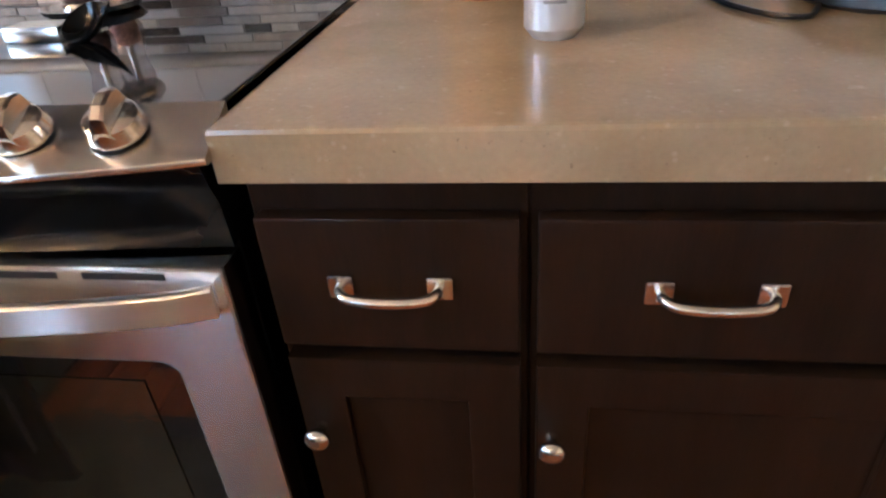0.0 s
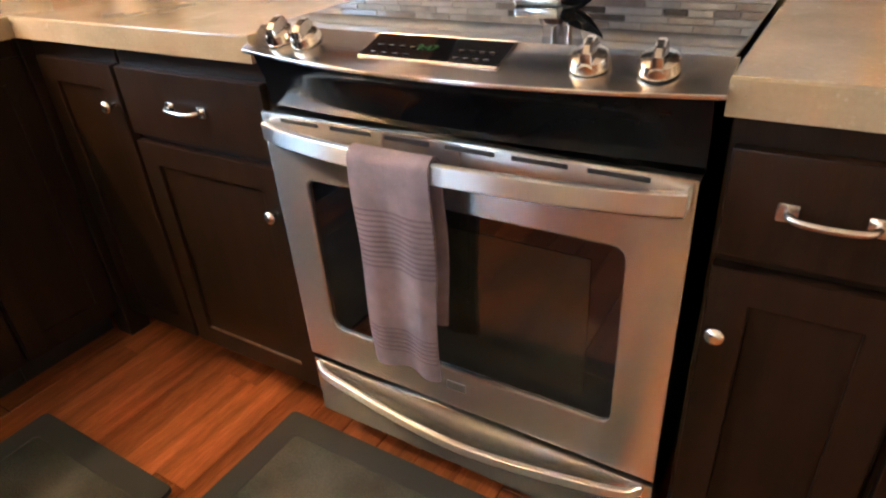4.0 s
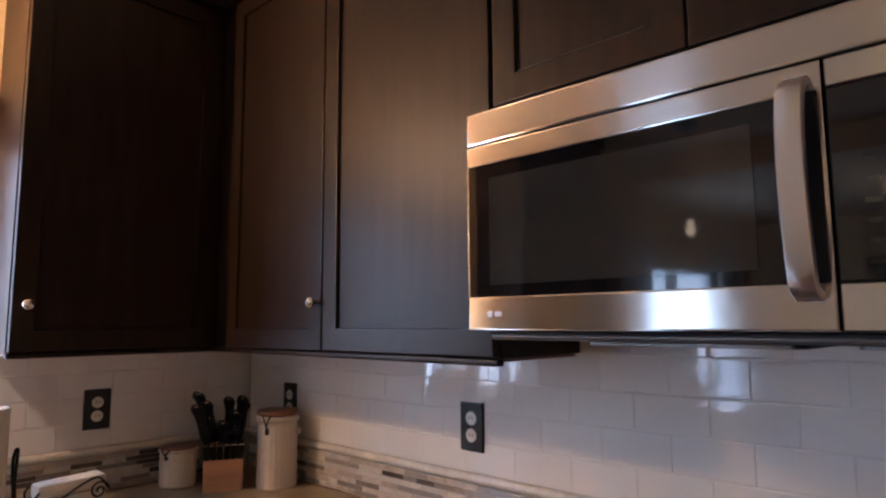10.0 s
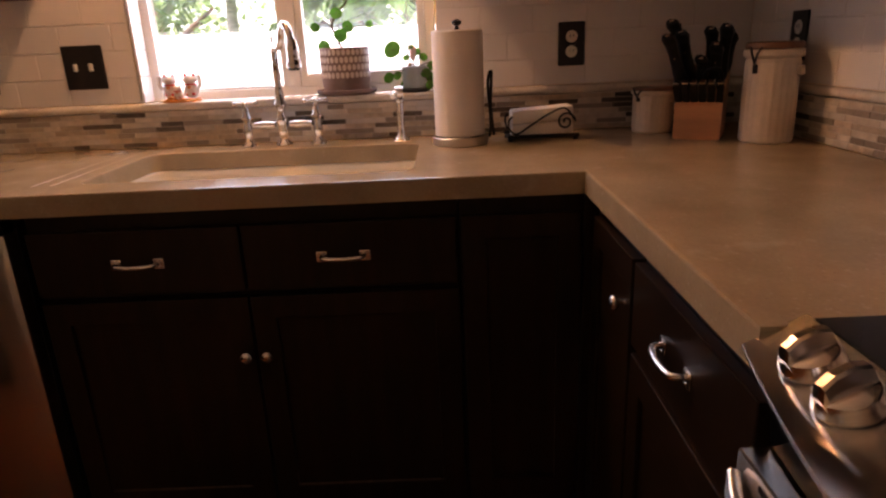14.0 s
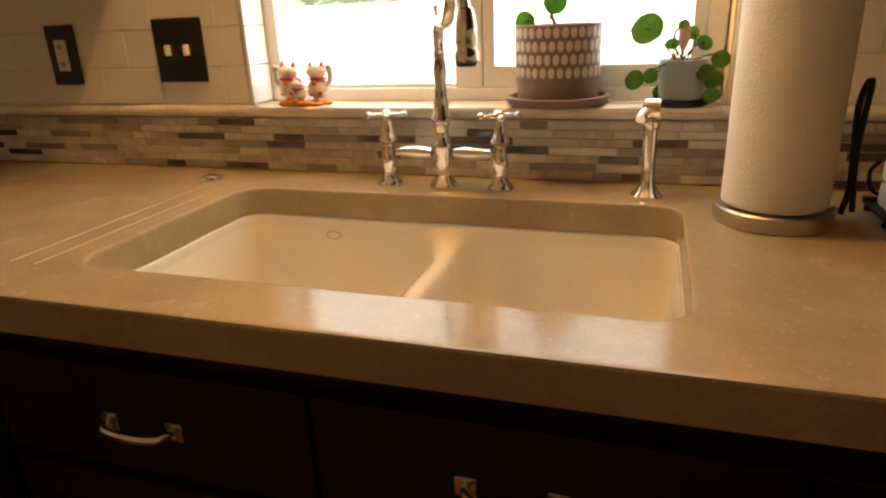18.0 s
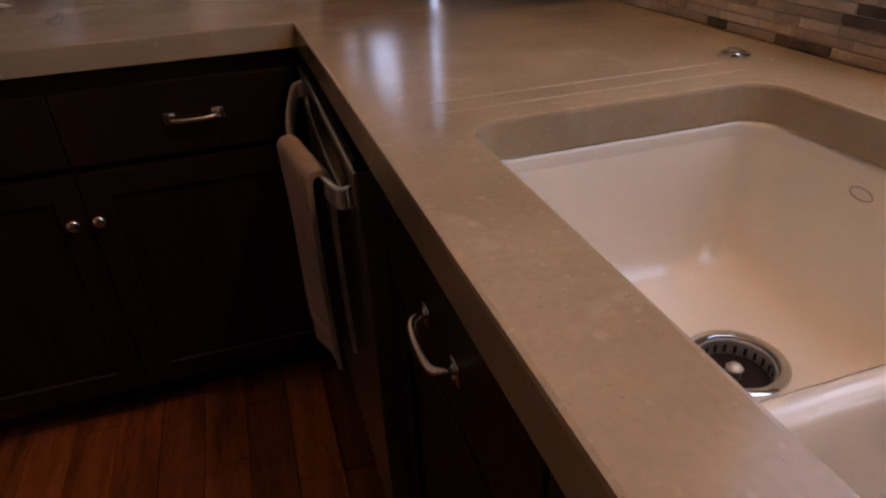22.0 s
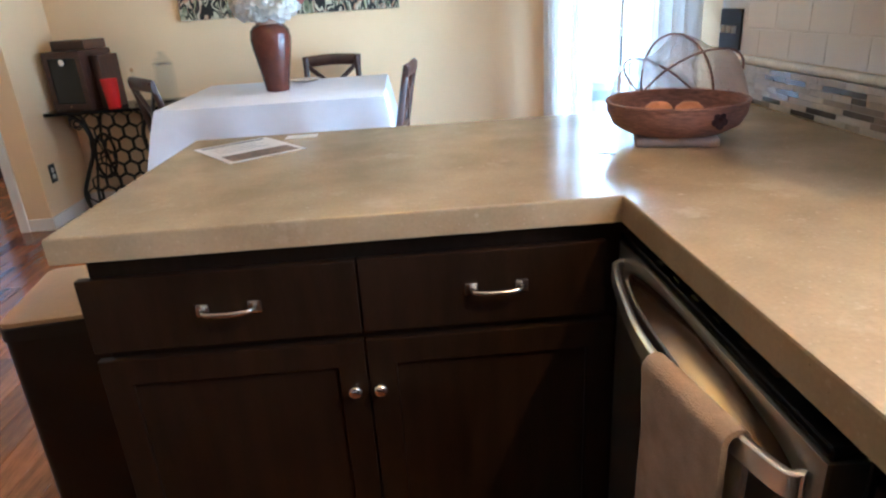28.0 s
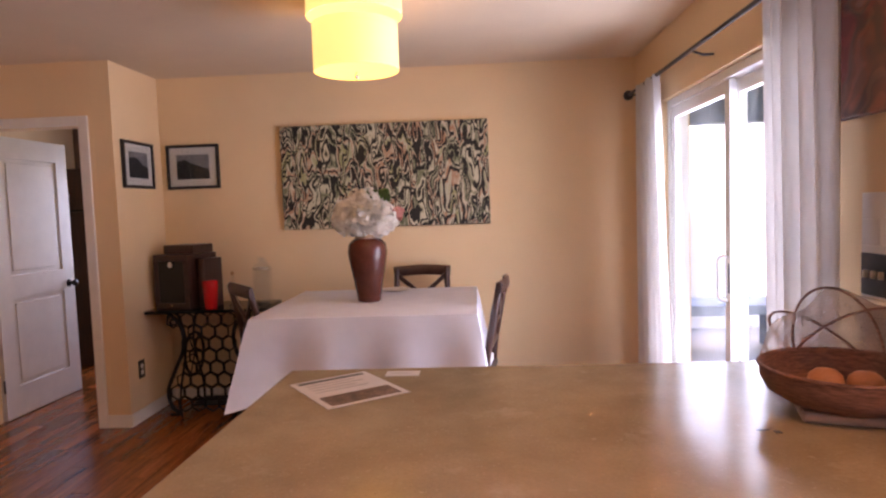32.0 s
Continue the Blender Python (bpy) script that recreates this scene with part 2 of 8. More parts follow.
NICKEL = mat("satin nickel", (0.72, 0.68, 0.63), 0.22, 1.0, var=0.06, scale=40, bump=0.04)
CHROME = mat("polished chrome", (0.86, 0.85, 0.84), 0.04, 1.0, var=0.02, bump=0.0)
BLACKGLASS = mat("black ceramic glass", (0.006, 0.006, 0.007), 0.035, var=0.1, bump=0.0, spec=0.5, coat=0.0)
BLACKPL = mat("black plastic", (0.012, 0.012, 0.013), 0.35, var=0.15)
BLACKEN = mat("black enamel", (0.005, 0.0055, 0.006), 0.13, var=0.15, bump=0.02, spec=0.12)
KNIFEBK = mat("matt black handle", (0.006, 0.006, 0.0065), 0.5, var=0.2, spec=0.25)
BRONZE = mat("oil rubbed bronze plate", (0.022, 0.018, 0.017), 0.34, 0.4, var=0.2)
IVORY = mat("ivory plastic", (0.78, 0.74, 0.66), 0.35, var=0.03)
WALLP = mat("cream yellow wall paint", (0.82, 0.6, 0.345), 0.75, var=0.03, scale=1.5, fine=120, bump=0.12)
CEIL = mat("ceiling paint", (0.76, 0.6, 0.42), 0.85, var=0.03, scale=2, fine=90, bump=0.2)
TRIM = mat("white trim paint", (0.8, 0.76, 0.7), 0.35, var=0.03, bump=0.03)
PLANK = mat("red brown floor plank", (0.36, 0.113, 0.029), 0.22, var=0.3, scale=3.2, stretch=(9, 0.8, 1), fine=26, bump=0.03, piece=0.3, rvar=0.06, spec=0.5, coat=0.15)
PLANKGAP = mat("dark plank joint", (0.025, 0.009, 0.004), 0.6)
PORCELAIN = mat("white sink enamel", (0.82, 0.76, 0.64), 0.08, var=0.03, scale=2, bump=0.0, coat=0.4)
TERRY = mat("lilac grey terry cloth", (0.25, 0.205, 0.23), 0.95, var=0.12, scale=30, fine=420, bump=0.7, spec=0.1)
TERRY_B = mat("dark stripe terry", (0.165, 0.13, 0.15), 0.95, var=0.12, scale=30, fine=420, bump=0.7, spec=0.1)
TAUPE = mat("taupe terry cloth", (0.4, 0.31, 0.25), 0.95, var=0.12, scale=30, fine=380, bump=0.8, spec=0.1)
TAUPE_B = mat("pale taupe hem", (0.47, 0.38, 0.31), 0.95, var=0.1, scale=30, fine=300, bump=0.6, spec=0.1)
BAMBOO = mat("bamboo wood", (0.55, 0.29, 0.11), 0.42, var=0.14, scale=6, stretch=(8, 8, 0.6), fine=50, bump=0.08)
BLOCKW = mat("light knife block wood", (0.6, 0.3, 0.15), 0.45, var=0.12, scale=6, stretch=(1, 1, 5), bump=0.06)
CERAMIC = mat("cream ribbed ceramic", (0.66, 0.57, 0.47), 0.3, var=0.06, scale=10)
LIDWOOD = mat("canister lid wood", (0.2, 0.09, 0.045), 0.45, var=0.2)
PAPER = mat("white kitchen paper", (0.8, 0.75, 0.7), 0.95, var=0.04, fine=260, bump=0.5)
POTCLAY = mat("mauve stoneware", (0.25, 0.17, 0.15), 0.6, var=0.12, scale=20)
POTDOT = mat("cream glaze dot", (0.62, 0.52, 0.46), 0.4, var=0.05)
POTBLUE = mat("pale sage pot", (0.36, 0.4, 0.38), 0.45, var=0.06)
SOIL = mat("soil", (0.04, 0.028, 0.02), 0.95, var=0.3, fine=150, bump=1)
LEAF = mat("round green leaf", (0.11, 0.3, 0.035), 0.35, var=0.2, scale=30, bump=0.1, piece=0.25)
leafy(LEAF, 0.4)
STEM = mat("brown stem", (0.1, 0.07, 0.03), 0.6)
TANLID = mat("tan plastic lid", (0.55, 0.36, 0.2), 0.4, var=0.06)
RUG = mat("charcoal woven mat", (0.06, 0.063, 0.052), 0.95, var=0.32, scale=5, fine=240, bump=1, second=(0.17, 0.175, 0.15), spec=0.1)
DARKWOOD = mat("dark walnut", (0.055, 0.022, 0.014), 0.3, var=0.25, scale=6, stretch=(6, 6, 0.8), bump=0.06)
IRON = mat("cast iron", (0.018, 0.016, 0.014), 0.5, 0.6, var=0.25, fine=160, bump=0.2)
CLOTH = mat("white table linen", (0.72, 0.7, 0.72), 0.9, var=0.03, fine=350, bump=0.35, spec=0.1)
SHEER = mat("sheer white curtain", (0.8, 0.78, 0.76), 0.9, var=0.03, fine=300, bump=0.2)
leafy(SHEER, 0.45)
VASE = mat("brown burnished vase", (0.1, 0.026, 0.015), 0.24, var=0.15, scale=14, bump=0.03)
PETAL = mat("white hydrangea petal", (0.93, 0.9, 0.84), 0.95, var=0.03, scale=20, piece=0.04, bump=0.0, spec=0.05)
leafy(PETAL, 0.55)
PINKP = mat("pink petal", (0.78, 0.34, 0.28), 0.6, var=0.15)
REDGL = mat("red enamel cup", (0.55, 0.012, 0.01), 0.25, var=0.06)
WINDOWFR = mat("white vinyl frame", (0.8, 0.78, 0.74), 0.4, var=0.02)
GLASS = clear("window glass", (0.95, 0.97, 0.97), thin=True)
HAZED = clear("window glass with glare haze", (0.95, 0.97, 0.97), thin=True)
# a translucent share is mixed into the panes to mimic outdoor glare haze
dn = HAZED.node_tree
veil, veil_mix = dn.nodes.new("ShaderNodeBsdfTranslucent"), dn.nodes.new("ShaderNodeMixShader")
veil_mix.inputs[0].default_value = 0.075
dn.links.new(dn.nodes["Material Output"].inputs[0].links[0].from_socket, veil_mix.inputs[1])
dn.links.new(veil.outputs[0], veil_mix.inputs[2])
dn.links.new(veil_mix.outputs[0], dn.nodes["Material Output"].inputs[0])
CLEAR = clear("clear glassware", (0.98, 0.98, 0.98))
JARGLASS = clear("thin jar glass", (0.97, 0.975, 0.975), 0.03, thin=True)
MESH = mat("basket weave", (0.31, 0.15, 0.115), 0.55, var=0.3, scale=40, stretch=(1, 1, 6), fine=90, bump=0.6)
FRUIT = mat("orange peel", (0.62, 0.26, 0.11), 0.5, var=0.12, fine=220, bump=0.4)
DISPLAY = glow("green led", (0.12, 0.85, 0.1), 0.02, (0.01, 0.02, 0.01))
DIMLED = glow("dim green led", (0.05, 0.4, 0.04), 0.0045, (0.01, 0.02, 0.01))
FRAMEBK = mat("black picture frame", (0.015, 0.012, 0.011), 0.3)
MATBOARD = mat("white mat board", (0.68, 0.64, 0.6), 0.8, var=0.02)


# ---- shape helpers ----
def mesh_of(name, bm, material, smooth=True, angle=52):
    me = bpy.data.meshes.new(name)
    bm.normal_update()
    hard = radians(angle)
    for e in bm.edges:
        if len(e.link_faces) == 2:
            a = e.calc_face_angle(0)
            p, q = e.link_faces[0].calc_area(), e.link_faces[1].calc_area()
            e.smooth = not (a > hard or (a > 0.28 and max(p, q) > 5 * min(p, q)))
        else:
            e.smooth = False
    for f in bm.faces:
        f.smooth = smooth and not all(not e.smooth for e in f.edges)
    bm.to_mesh(me)
    bm.free()
    for m in material if isinstance(material, (list, tuple)) else [material]:
        me.materials.append(m)
    return me


def part(name, bm, material, parent=None, label="", m=None):
    ob = new(name, mesh_of(name, bm, material))
    if parent is not None:
        ob.parent = parent
    if m is not None:
        ob.matrix_basis = m
    if label:
        ob["label"] = label
    return ob


def thing(name, m, label, category, group="", kind=""):
    ob = new(name)
    ob.matrix_basis = m
    return tagged(ob, label, category, group, kind)


def solid(name, bm, material, label, category="", m=None, group="", kind=""):
    return tagged(part(name, bm, material, None, label, m), label, category, group, kind)


def box(x0, x1, y0, y1, z0, z1, bevel=0.0, seg=1, bm=None):
    bm = bm or bmesh.new()
    vs = [bm.verts.new(p) for p in ((x0, y0, z0), (x1, y0, z0), (x1, y1, z0), (x0, y1, z0), (x0, y0, z1), (x1, y0, z1), (x1, y1, z1), (x0, y1, z1))]
    fs = [bm.faces.new([vs[i] for i in f]) for f in ((0, 3, 2, 1), (4, 5, 6, 7), (0, 1, 5, 4), (1, 2, 6, 5), (2, 3, 7, 6), (3, 0, 4, 7))]
    if bevel:
        bmesh.ops.bevel(bm, geom=list({e for f in fs for e in f.edges}), offset=bevel, segments=seg, affect="EDGES", profile=0.6)
    return bm


def lathe(profile, seg=28, bm=None, at=(0, 0, 0), axis="z"):
    """Turns (radius, height) pairs round an axis."""
    bm = bm or bmesh.new()
    if 17 < seg < 32:
        seg = 32
    rings = []
    for r, h in profile:
        ring = []
        for i in range(seg):
            a = 2 * math.pi * i / seg
            rr = max(r, 1e-5)
            p = (rr * math.cos(a), rr * math.sin(a), h)
            if axis == "y":
                p = (p[0], -p[2], p[1])
            elif axis == "x":
                p = (p[2], p[0], p[1])
            ring.append(bm.verts.new(Vector(p) + Vector(at)))
        rings.append(ring)
    for a, b in zip(rings, rings[1:]):
        for i in range(seg):
            bm.faces.new((a[i], a[(i + 1) % seg], b[(i + 1) % seg], b[i]))
    bm.faces.new(rings[0][::-1])
    bm.faces.new(rings[-1])
    bmesh.ops.recalc_face_normals(bm, faces=bm.faces)
    return bm


def tube(points, r, seg=8, bm=None, flat=1.0, closed=False):
    """A round or flattened bar along points."""
    bm = bm or bmesh.new()
    pts = [Vector(p) for p in points]
    rings, side = [], None
    for i, p in enumerate(pts):
        if closed:
            d = pts[(i + 1) % len(pts)] - pts[i - 1]
        else:
            d = pts[min(i + 1, len(pts) - 1)] - pts[max(i - 1, 0)]
        d.normalize()
        if side is None:
            side = d.orthogonal().normalized() if abs(d.z) > 0.95 else d.cross(Vector((0, 0, 1))).normalized()
        side = (side - d * side.dot(d)).normalized()
        up = side.cross(d)
        rad = r[i] if isinstance(r, (list, tuple)) else r
        rings.append([bm.verts.new(p + side * rad * math.cos(2 * math.pi * k / seg) + up * rad * flat * math.sin(2 * math.pi * k / seg)) for k in range(seg)])
    pairs = list(zip(rings, rings[1:])) + ([(rings[-1], rings[0])] if closed else [])
    for a, b in pairs:
        for k in range(seg):
            bm.faces.new((a[k], a[(k + 1) % seg], b[(k + 1) % seg], b[k]))
    if not closed:
        bm.faces.new(rings[0][::-1])
        bm.faces.new(rings[-1])
    bmesh.ops.recalc_face_normals(bm, faces=bm.faces)
    return bm


def ribbon(points, wide, w, t):
    """A flat bar swept along points; wide is the direction of its width."""
    bm = bmesh.new()
    pts = [Vector(p) for p in points]
    wd = Vector(wide).normalized()
    rings = []
    for i, p in enumerate(pts):
        d = (pts[min(i + 1, len(pts) - 1)] - pts[max(i - 1, 0)]).normalized()
        nrm = wd.cross(d).normalized()
        rings.append([bm.verts.new(p + wd * a * w / 2 + nrm * b * t / 2) for a, b in ((-1, -0.6), (-0.85, -1), (0.85, -1), (1, -0.6), (1, 0.6), (0.85, 1), (-0.85, 1), (-1, 0.6))])
    for a, b in zip(rings, rings[1:]):
        for k in range(8):
            bm.faces.new((a[k], a[(k + 1) % 8], b[(k + 1) % 8], b[k]))
    bm.faces.new(rings[0][::-1])
    bm.faces.new(rings[-1])
    bmesh.ops.recalc_face_normals(bm, faces=bm.faces)
    return bm


def arc(cx, cy, r, a0, a1, n):
    return [(cx + r * math.cos(radians(a0 + (a1 - a0) * i / n)), cy + r * math.sin(radians(a0 + (a1 - a0) * i / n))) for i in range(n + 1)]


def smooth_path(points, n=8):
    """Catmull-Rom through the points."""
    p = [Vector(q) for q in points]
    p = [2 * p[0] - p[1]] + p + [2 * p[-1] - p[-2]]
    out = []
    for i in range(1, len(p) - 2):
        for k in range(n):
            t = k / n
            out.append(0.5 * (2 * p[i] + (p[i + 1] - p[i - 1]) * t + (2 * p[i - 1] - 5 * p[i] + 4 * p[i + 1] - p[i + 2]) * t * t + (3 * p[i] - p[i - 1] - 3 * p[i + 1] + p[i + 2]) * t**3))
    return out + [p[-2]]


def round_rect(x0, x1, y0, y1, r, n=5):
    return arc(x1 - r, y1 - r, r, 0, 90, n) + arc(x0 + r, y1 - r, r, 90, 180, n) + arc(x0 + r, y0 + r, r, 180, 270, n) + arc(x1 - r, y0 + r, r, 270, 360, n)


def slab(outer, holes, z0, z1, bevel=0.0, seg=2):
    """A flat slab of any outline with holes."""
    bm = bmesh.new()
    edges = []
    for loop in [outer, *holes]:
        vs = [bm.verts.new((x, y, z1)) for x, y in loop]
        edges += [bm.edges.new((vs[i], vs[(i + 1) % len(vs)])) for i in range(len(vs))]
    bmesh.ops.triangle_fill(bm, use_beauty=True, use_dissolve=False, edges=edges, normal=(0, 0, 1))
    top = list(bm.faces)
    rim = [e for e in edges if e.is_valid]
    ex = bmesh.ops.extrude_face_region(bm, geom=top)
    down = [v for v in ex["geom"] if isinstance(v, bmesh.types.BMVert)]
    bmesh.ops.translate(bm, verts=down, vec=(0, 0, z0 - z1))
    if bevel:
        lip = [e for e in bm.edges if abs(e.verts[0].co.z - z1) < 1e-6 and abs(e.verts[1].co.z - z1) < 1e-6 and e.calc_face_angle(0) > 1]
        bmesh.ops.bevel(bm, geom=lip, offset=bevel, segments=seg, affect="EDGES", profile=0.6)
    bmesh.ops.recalc_face_normals(bm, faces=bm.faces)
    return bm


def wall_panel(length, height, thick, holes):
    """An upright wall: x along, y = 0 the room face to -thick behind... openings as (x0, x1, z0, z1) go through."""
    xs = sorted({0, length, *[h[0] for h in holes], *[h[1] for h in holes]})
    zs = sorted({0, height, *[h[2] for h in holes], *[h[3] for h in holes]})
    bm = bmesh.new()

    def full(i, k):
        if not (0 <= i < len(xs) - 1 and 0 <= k < len(zs) - 1):
            return False
        cx, cz = (xs[i] + xs[i + 1]) / 2, (zs[k] + zs[k + 1]) / 2
        return not any(h[0] < cx < h[1] and h[2] < cz < h[3] for h in holes)

    cache = {}

    def v(x, y, z):
        key = (round(x, 5), y, round(z, 5))
        if key not in cache:
            cache[key] = bm.verts.new((x, y, z))
        return cache[key]

    for i in range(len(xs) - 1):
        for k in range(len(zs) - 1):
            if not full(i, k):
                continue
            a, b, c, d = xs[i], xs[i + 1], zs[k], zs[k + 1]
            bm.faces.new((v(a, 0, c), v(b, 0, c), v(b, 0, d), v(a, 0, d)))
            bm.faces.new((v(a, thick, c), v(a, thick, d), v(b, thick, d), v(b, thick, c)))
            if not full(i - 1, k):
                bm.faces.new((v(a, 0, c), v(a, 0, d), v(a, thick, d), v(a, thick, c)))
            if not full(i + 1, k):
                bm.faces.new((v(b, 0, c), v(b, thick, c), v(b, thick, d), v(b, 0, d)))
            if not full(i, k - 1):
                bm.faces.new((v(a, 0, c), v(a, thick, c), v(b, thick, c), v(b, 0, c)))
            if not full(i, k + 1):
                bm.faces.new((v(a, 0, d), v(b, 0, d), v(b, thick, d), v(a, thick, d)))
    bmesh.ops.recalc_face_normals(bm, faces=bm.faces)
    return bm


# ---- plan: north range wall, west window wall, peninsula, dining room ----
F, CT = -0.02, 0.915
N, W = 1.086, -2.465
CEILZ, KZ = 2.36, 2.52   # dining room and kitchen ceilings
YD, XR, YP = -4.49, 0.975, -5.1
EAST = 2.6


def structure(name, bm, material, label, m=None):
    return solid(name, bm, material, label, "", m, kind="structure")


# walls; local x along the wall, local y into it
wall_n = structure("wall_north", wall_panel(EAST - W + 0.15, KZ - F, 0.15, []), WALLP, "cream painted kitchen wall behind the range", pose(W - 0.15, N + 0.012, F))
WY0 = YP - 0.15
win_y0, win_y1, win_z0, win_z1 = -0.735, 0.16, 1.035, 2.05
sl_y0, sl_y1, sl_z1 = -4.47, -2.62, 1.95
wall_w = structure("wall_west", wall_panel(N + 0.012 - WY0, KZ - F, 0.16, [(win_y0 - WY0, win_y1 - WY0, win_z0 - F, win_z1 - F), (sl_y0 - WY0, sl_y1 - WY0, 0, sl_z1 - F)]), WALLP, "cream painted wall with a window and a sliding door", pose(W - 0.012, WY0, F, 0, 0, 90))
structure("wall_south", wall_panel(XR - W + 0.012, CEILZ - F, 0.15, []), WALLP, "cream painted dining room wall", pose(XR, YP, F, 0, 0, 180))
structure("wall_return", wall_panel(YD - YP, CEILZ - F, 0.12, []), WALLP, "short cream return wall beside the doorway", pose(XR, YD, F, 0, 0, -90))
structure("wall_hall", wall_panel(EAST - XR - 0.12, CEILZ - F, 0.12, [(EAST - XR - 0.975, EAST - XR - 0.215, 0, 1.955 - F)]), WALLP, "cream wall with a doorway", pose(EAST, YD, F, 0, 0, 180))
structure("wall_east", wall_panel(N + 0.16 + 7.2, KZ - F, 0.15, []), WALLP, "plain cream wall", pose(EAST, N + 0.012, F, 0, 0, -90))
# wall colour darkened to stand for the unlit room; opening added for the fill lamp
structure("wall_bedroom", wall_panel(EAST - XR, CEILZ - F, 0.12, [(0.9, 1.4, 0.9, 1.9)]), mat("wall darkened for shade", (0.2, 0.13, 0.1), 0.8), "wall beyond the doorway, coloured dark for an unlit room", pose(EAST, -6.6, F, 0, 0, 180))
structure("wall_bedroom_side", wall_panel(1.4, CEILZ - F, 0.1, []), MATS["wall darkened for shade"], "side wall beyond the doorway, coloured dark for an unlit room", pose(XR + 0.02, YP - 0.1, F, 0, 0, -90))
structure("ceiling", box(W - 0.2, EAST + 0.2, -2.499, N + 0.2, KZ, KZ + 0.14, bm=box(W - 0.2, EAST + 0.2, -6.8, -2.5, CEILZ, KZ + 0.14)), CEIL, "warm white ceiling with a step down to the dining room")
floor = structure("floor", box(W - 0.16, EAST + 0.15, -6.8, N + 0.16, F - 0.12, F - 0.006), PLANKGAP, "red brown wooden plank floor")


# ---- cabinets ----
def add_door(parent, x0, x1, z0, z1, flat=False, name="door"):
    w, h, r = x1 - x0, z1 - z0, 0.055
    if flat or w < 0.16 or h < 0.2:
        return part(name, box(0, w, -0.02, 0, 0, h, 0.003, 2), ESPRESSO, parent, "", pose(x0, 0, z0))
    bm = slab([(0, 0), (w, 0), (w, h), (0, h)], [[(r, r), (w - r, r), (w - r, h - r), (r, h - r)]], 0, 0.02, 0.003)
    bmesh.ops.transform(bm, matrix=pose(0, 0, 0, 90), verts=bm.verts)
    d = part(name, bm, ESPRESSO, parent, "", pose(x0, 0, z0))
    part("panel", box(r - 0.004, w - r + 0.004, -0.011, -0.001, r - 0.004, h - r + 0.004), ESPRESSO, d)
    # pale strip paints the lamp-lit ledge of the frame along with its wear
    if name == "door" and 0.4 < h < 0.7:
        part("worn_edge", box(r + 0.004, w - r - 0.006, -0.0195, -0.0112, r + 0.0003, r + 0.0022, 0.0008), ESPRESSO_LEDGE, d, "pale painted highlight on the worn edge of the door frame")
    return d


KNOB = lathe([(0.004, 0), (0.0065, 0.001), (0.0055, 0.006), (0.0055, 0.012), (0.0105, 0.016), (0.0145, 0.021), (0.0145, 0.025), (0.011, 0.029), (0.005, 0.031)], 18, axis="y")
KNOB_ME = mesh_of("knob", KNOB, NICKEL)


def pull_bm(span=0.096):
    bm = bmesh.new()
    for s in (-1, 1):
        box(s * span / 2 - 0.0125, s * span / 2 + 0.0125, -0.004, 0, -0.0125, 0.0125, 0.0025, 2, bm)
        for zz in (-0.008, 0.008):
            box(s * span / 2 - 0.0025, s * span / 2 + 0.0025, -0.0055, -0.003, zz - 0.0025, zz + 0.0025, 0.0008, 1, bm)
    pts = smooth_path([(-span / 2, -0.003, 0.002), (-span / 2 + 0.002, -0.014, 0.002), (-span / 2 + 0.013, -0.023, 0.0), (0, -0.026, -0.001), (span / 2 - 0.013, -0.023, 0.0), (span / 2 - 0.002, -0.014, 0.002), (span / 2, -0.003, 0.002)], 6)
    n = len(pts)
    tube(pts, [0.0042 + 0.0016 * math.sin(math.pi * i / (n - 1)) for i in range(n)], 10, bm)
    return bm


PULL_ME = mesh_of("handle", pull_bm(), NICKEL)


def shared(name, me, parent, m, label=""):
    ob = new(name, me)
    ob.parent = parent
    ob.matrix_basis = m
    if label:
        ob["label"] = label
    return ob


def knob_on(parent, x, z):
    return shared("knob", KNOB_ME, parent, pose(x, -0.02, z), "round satin nickel knob")


def pull_on(parent, x, z):
    return shared("handle", PULL_ME, parent, pose(x, -0.02, z), "satin nickel pull handle")


BT = CT - 0.049


def base_cabinet(name, m, w, fronts, depth=0.56, pull_z=0.75, knob_z=0.556, label="dark espresso base cabinet with satin nickel pulls", right_end=False):
    """fronts: ('drawer'|'door', x0, x1, z0, z1, handle x or None)."""
    c = thing(name, m, label, "cabinet", "kitchen base cabinets")
    if "sink" in name:
        part("body", box(0, w, 0.0, depth, 0.08, 0.66, 0.002), ESPRESSO, c)
        part("face_frame", box(0, w, 0.0, 0.03, 0.6605, BT - 0.002, 0.002), ESPRESSO, c)
    else:
        part("body", box(0, w, 0.0, depth, 0.08, BT - 0.002, 0.002), ESPRESSO, c)
    part("toe_kick", box(0.0, w, 0.07, depth, F, 0.079), ESPRESSO_SHADE, c)
    for kind, x0, x1, z0, z1, hx in fronts:
        d = add_door(c, x0, x1, z0, z1, kind == "drawer", "drawer" if kind == "drawer" else "door")
        if hx is not None:
            if kind == "drawer":
                pull_on(d, hx - x0, pull_z - z0)
            else:
                knob_on(d, hx - x0, knob_z - z0)
    return c


DT = (0.673, 0.823)
DB = (0.085, 0.655)
FN = 0.502   # face frame of the north run
north = lambda x: pose(x, FN, 0)
base_cabinet("base_cabinet", north(-1.055 - 0.445), 0.445, [("drawer", 0.005, 0.44, *DT, 0.215), ("door", 0.005, 0.44, *DB, 0.418)])
base_cabinet("corner_base_cabinet", north(-1.83), 0.325, [("door", 0.035, 0.32, 0.085, 0.823, None)])
tagged(bpy.data.objects["corner_base_cabinet"], "dark espresso corner cabinet with one tall door", "cabinet")
knob_on(bpy.data.objects["corner_base_cabinet"], 0.298, 0.735)
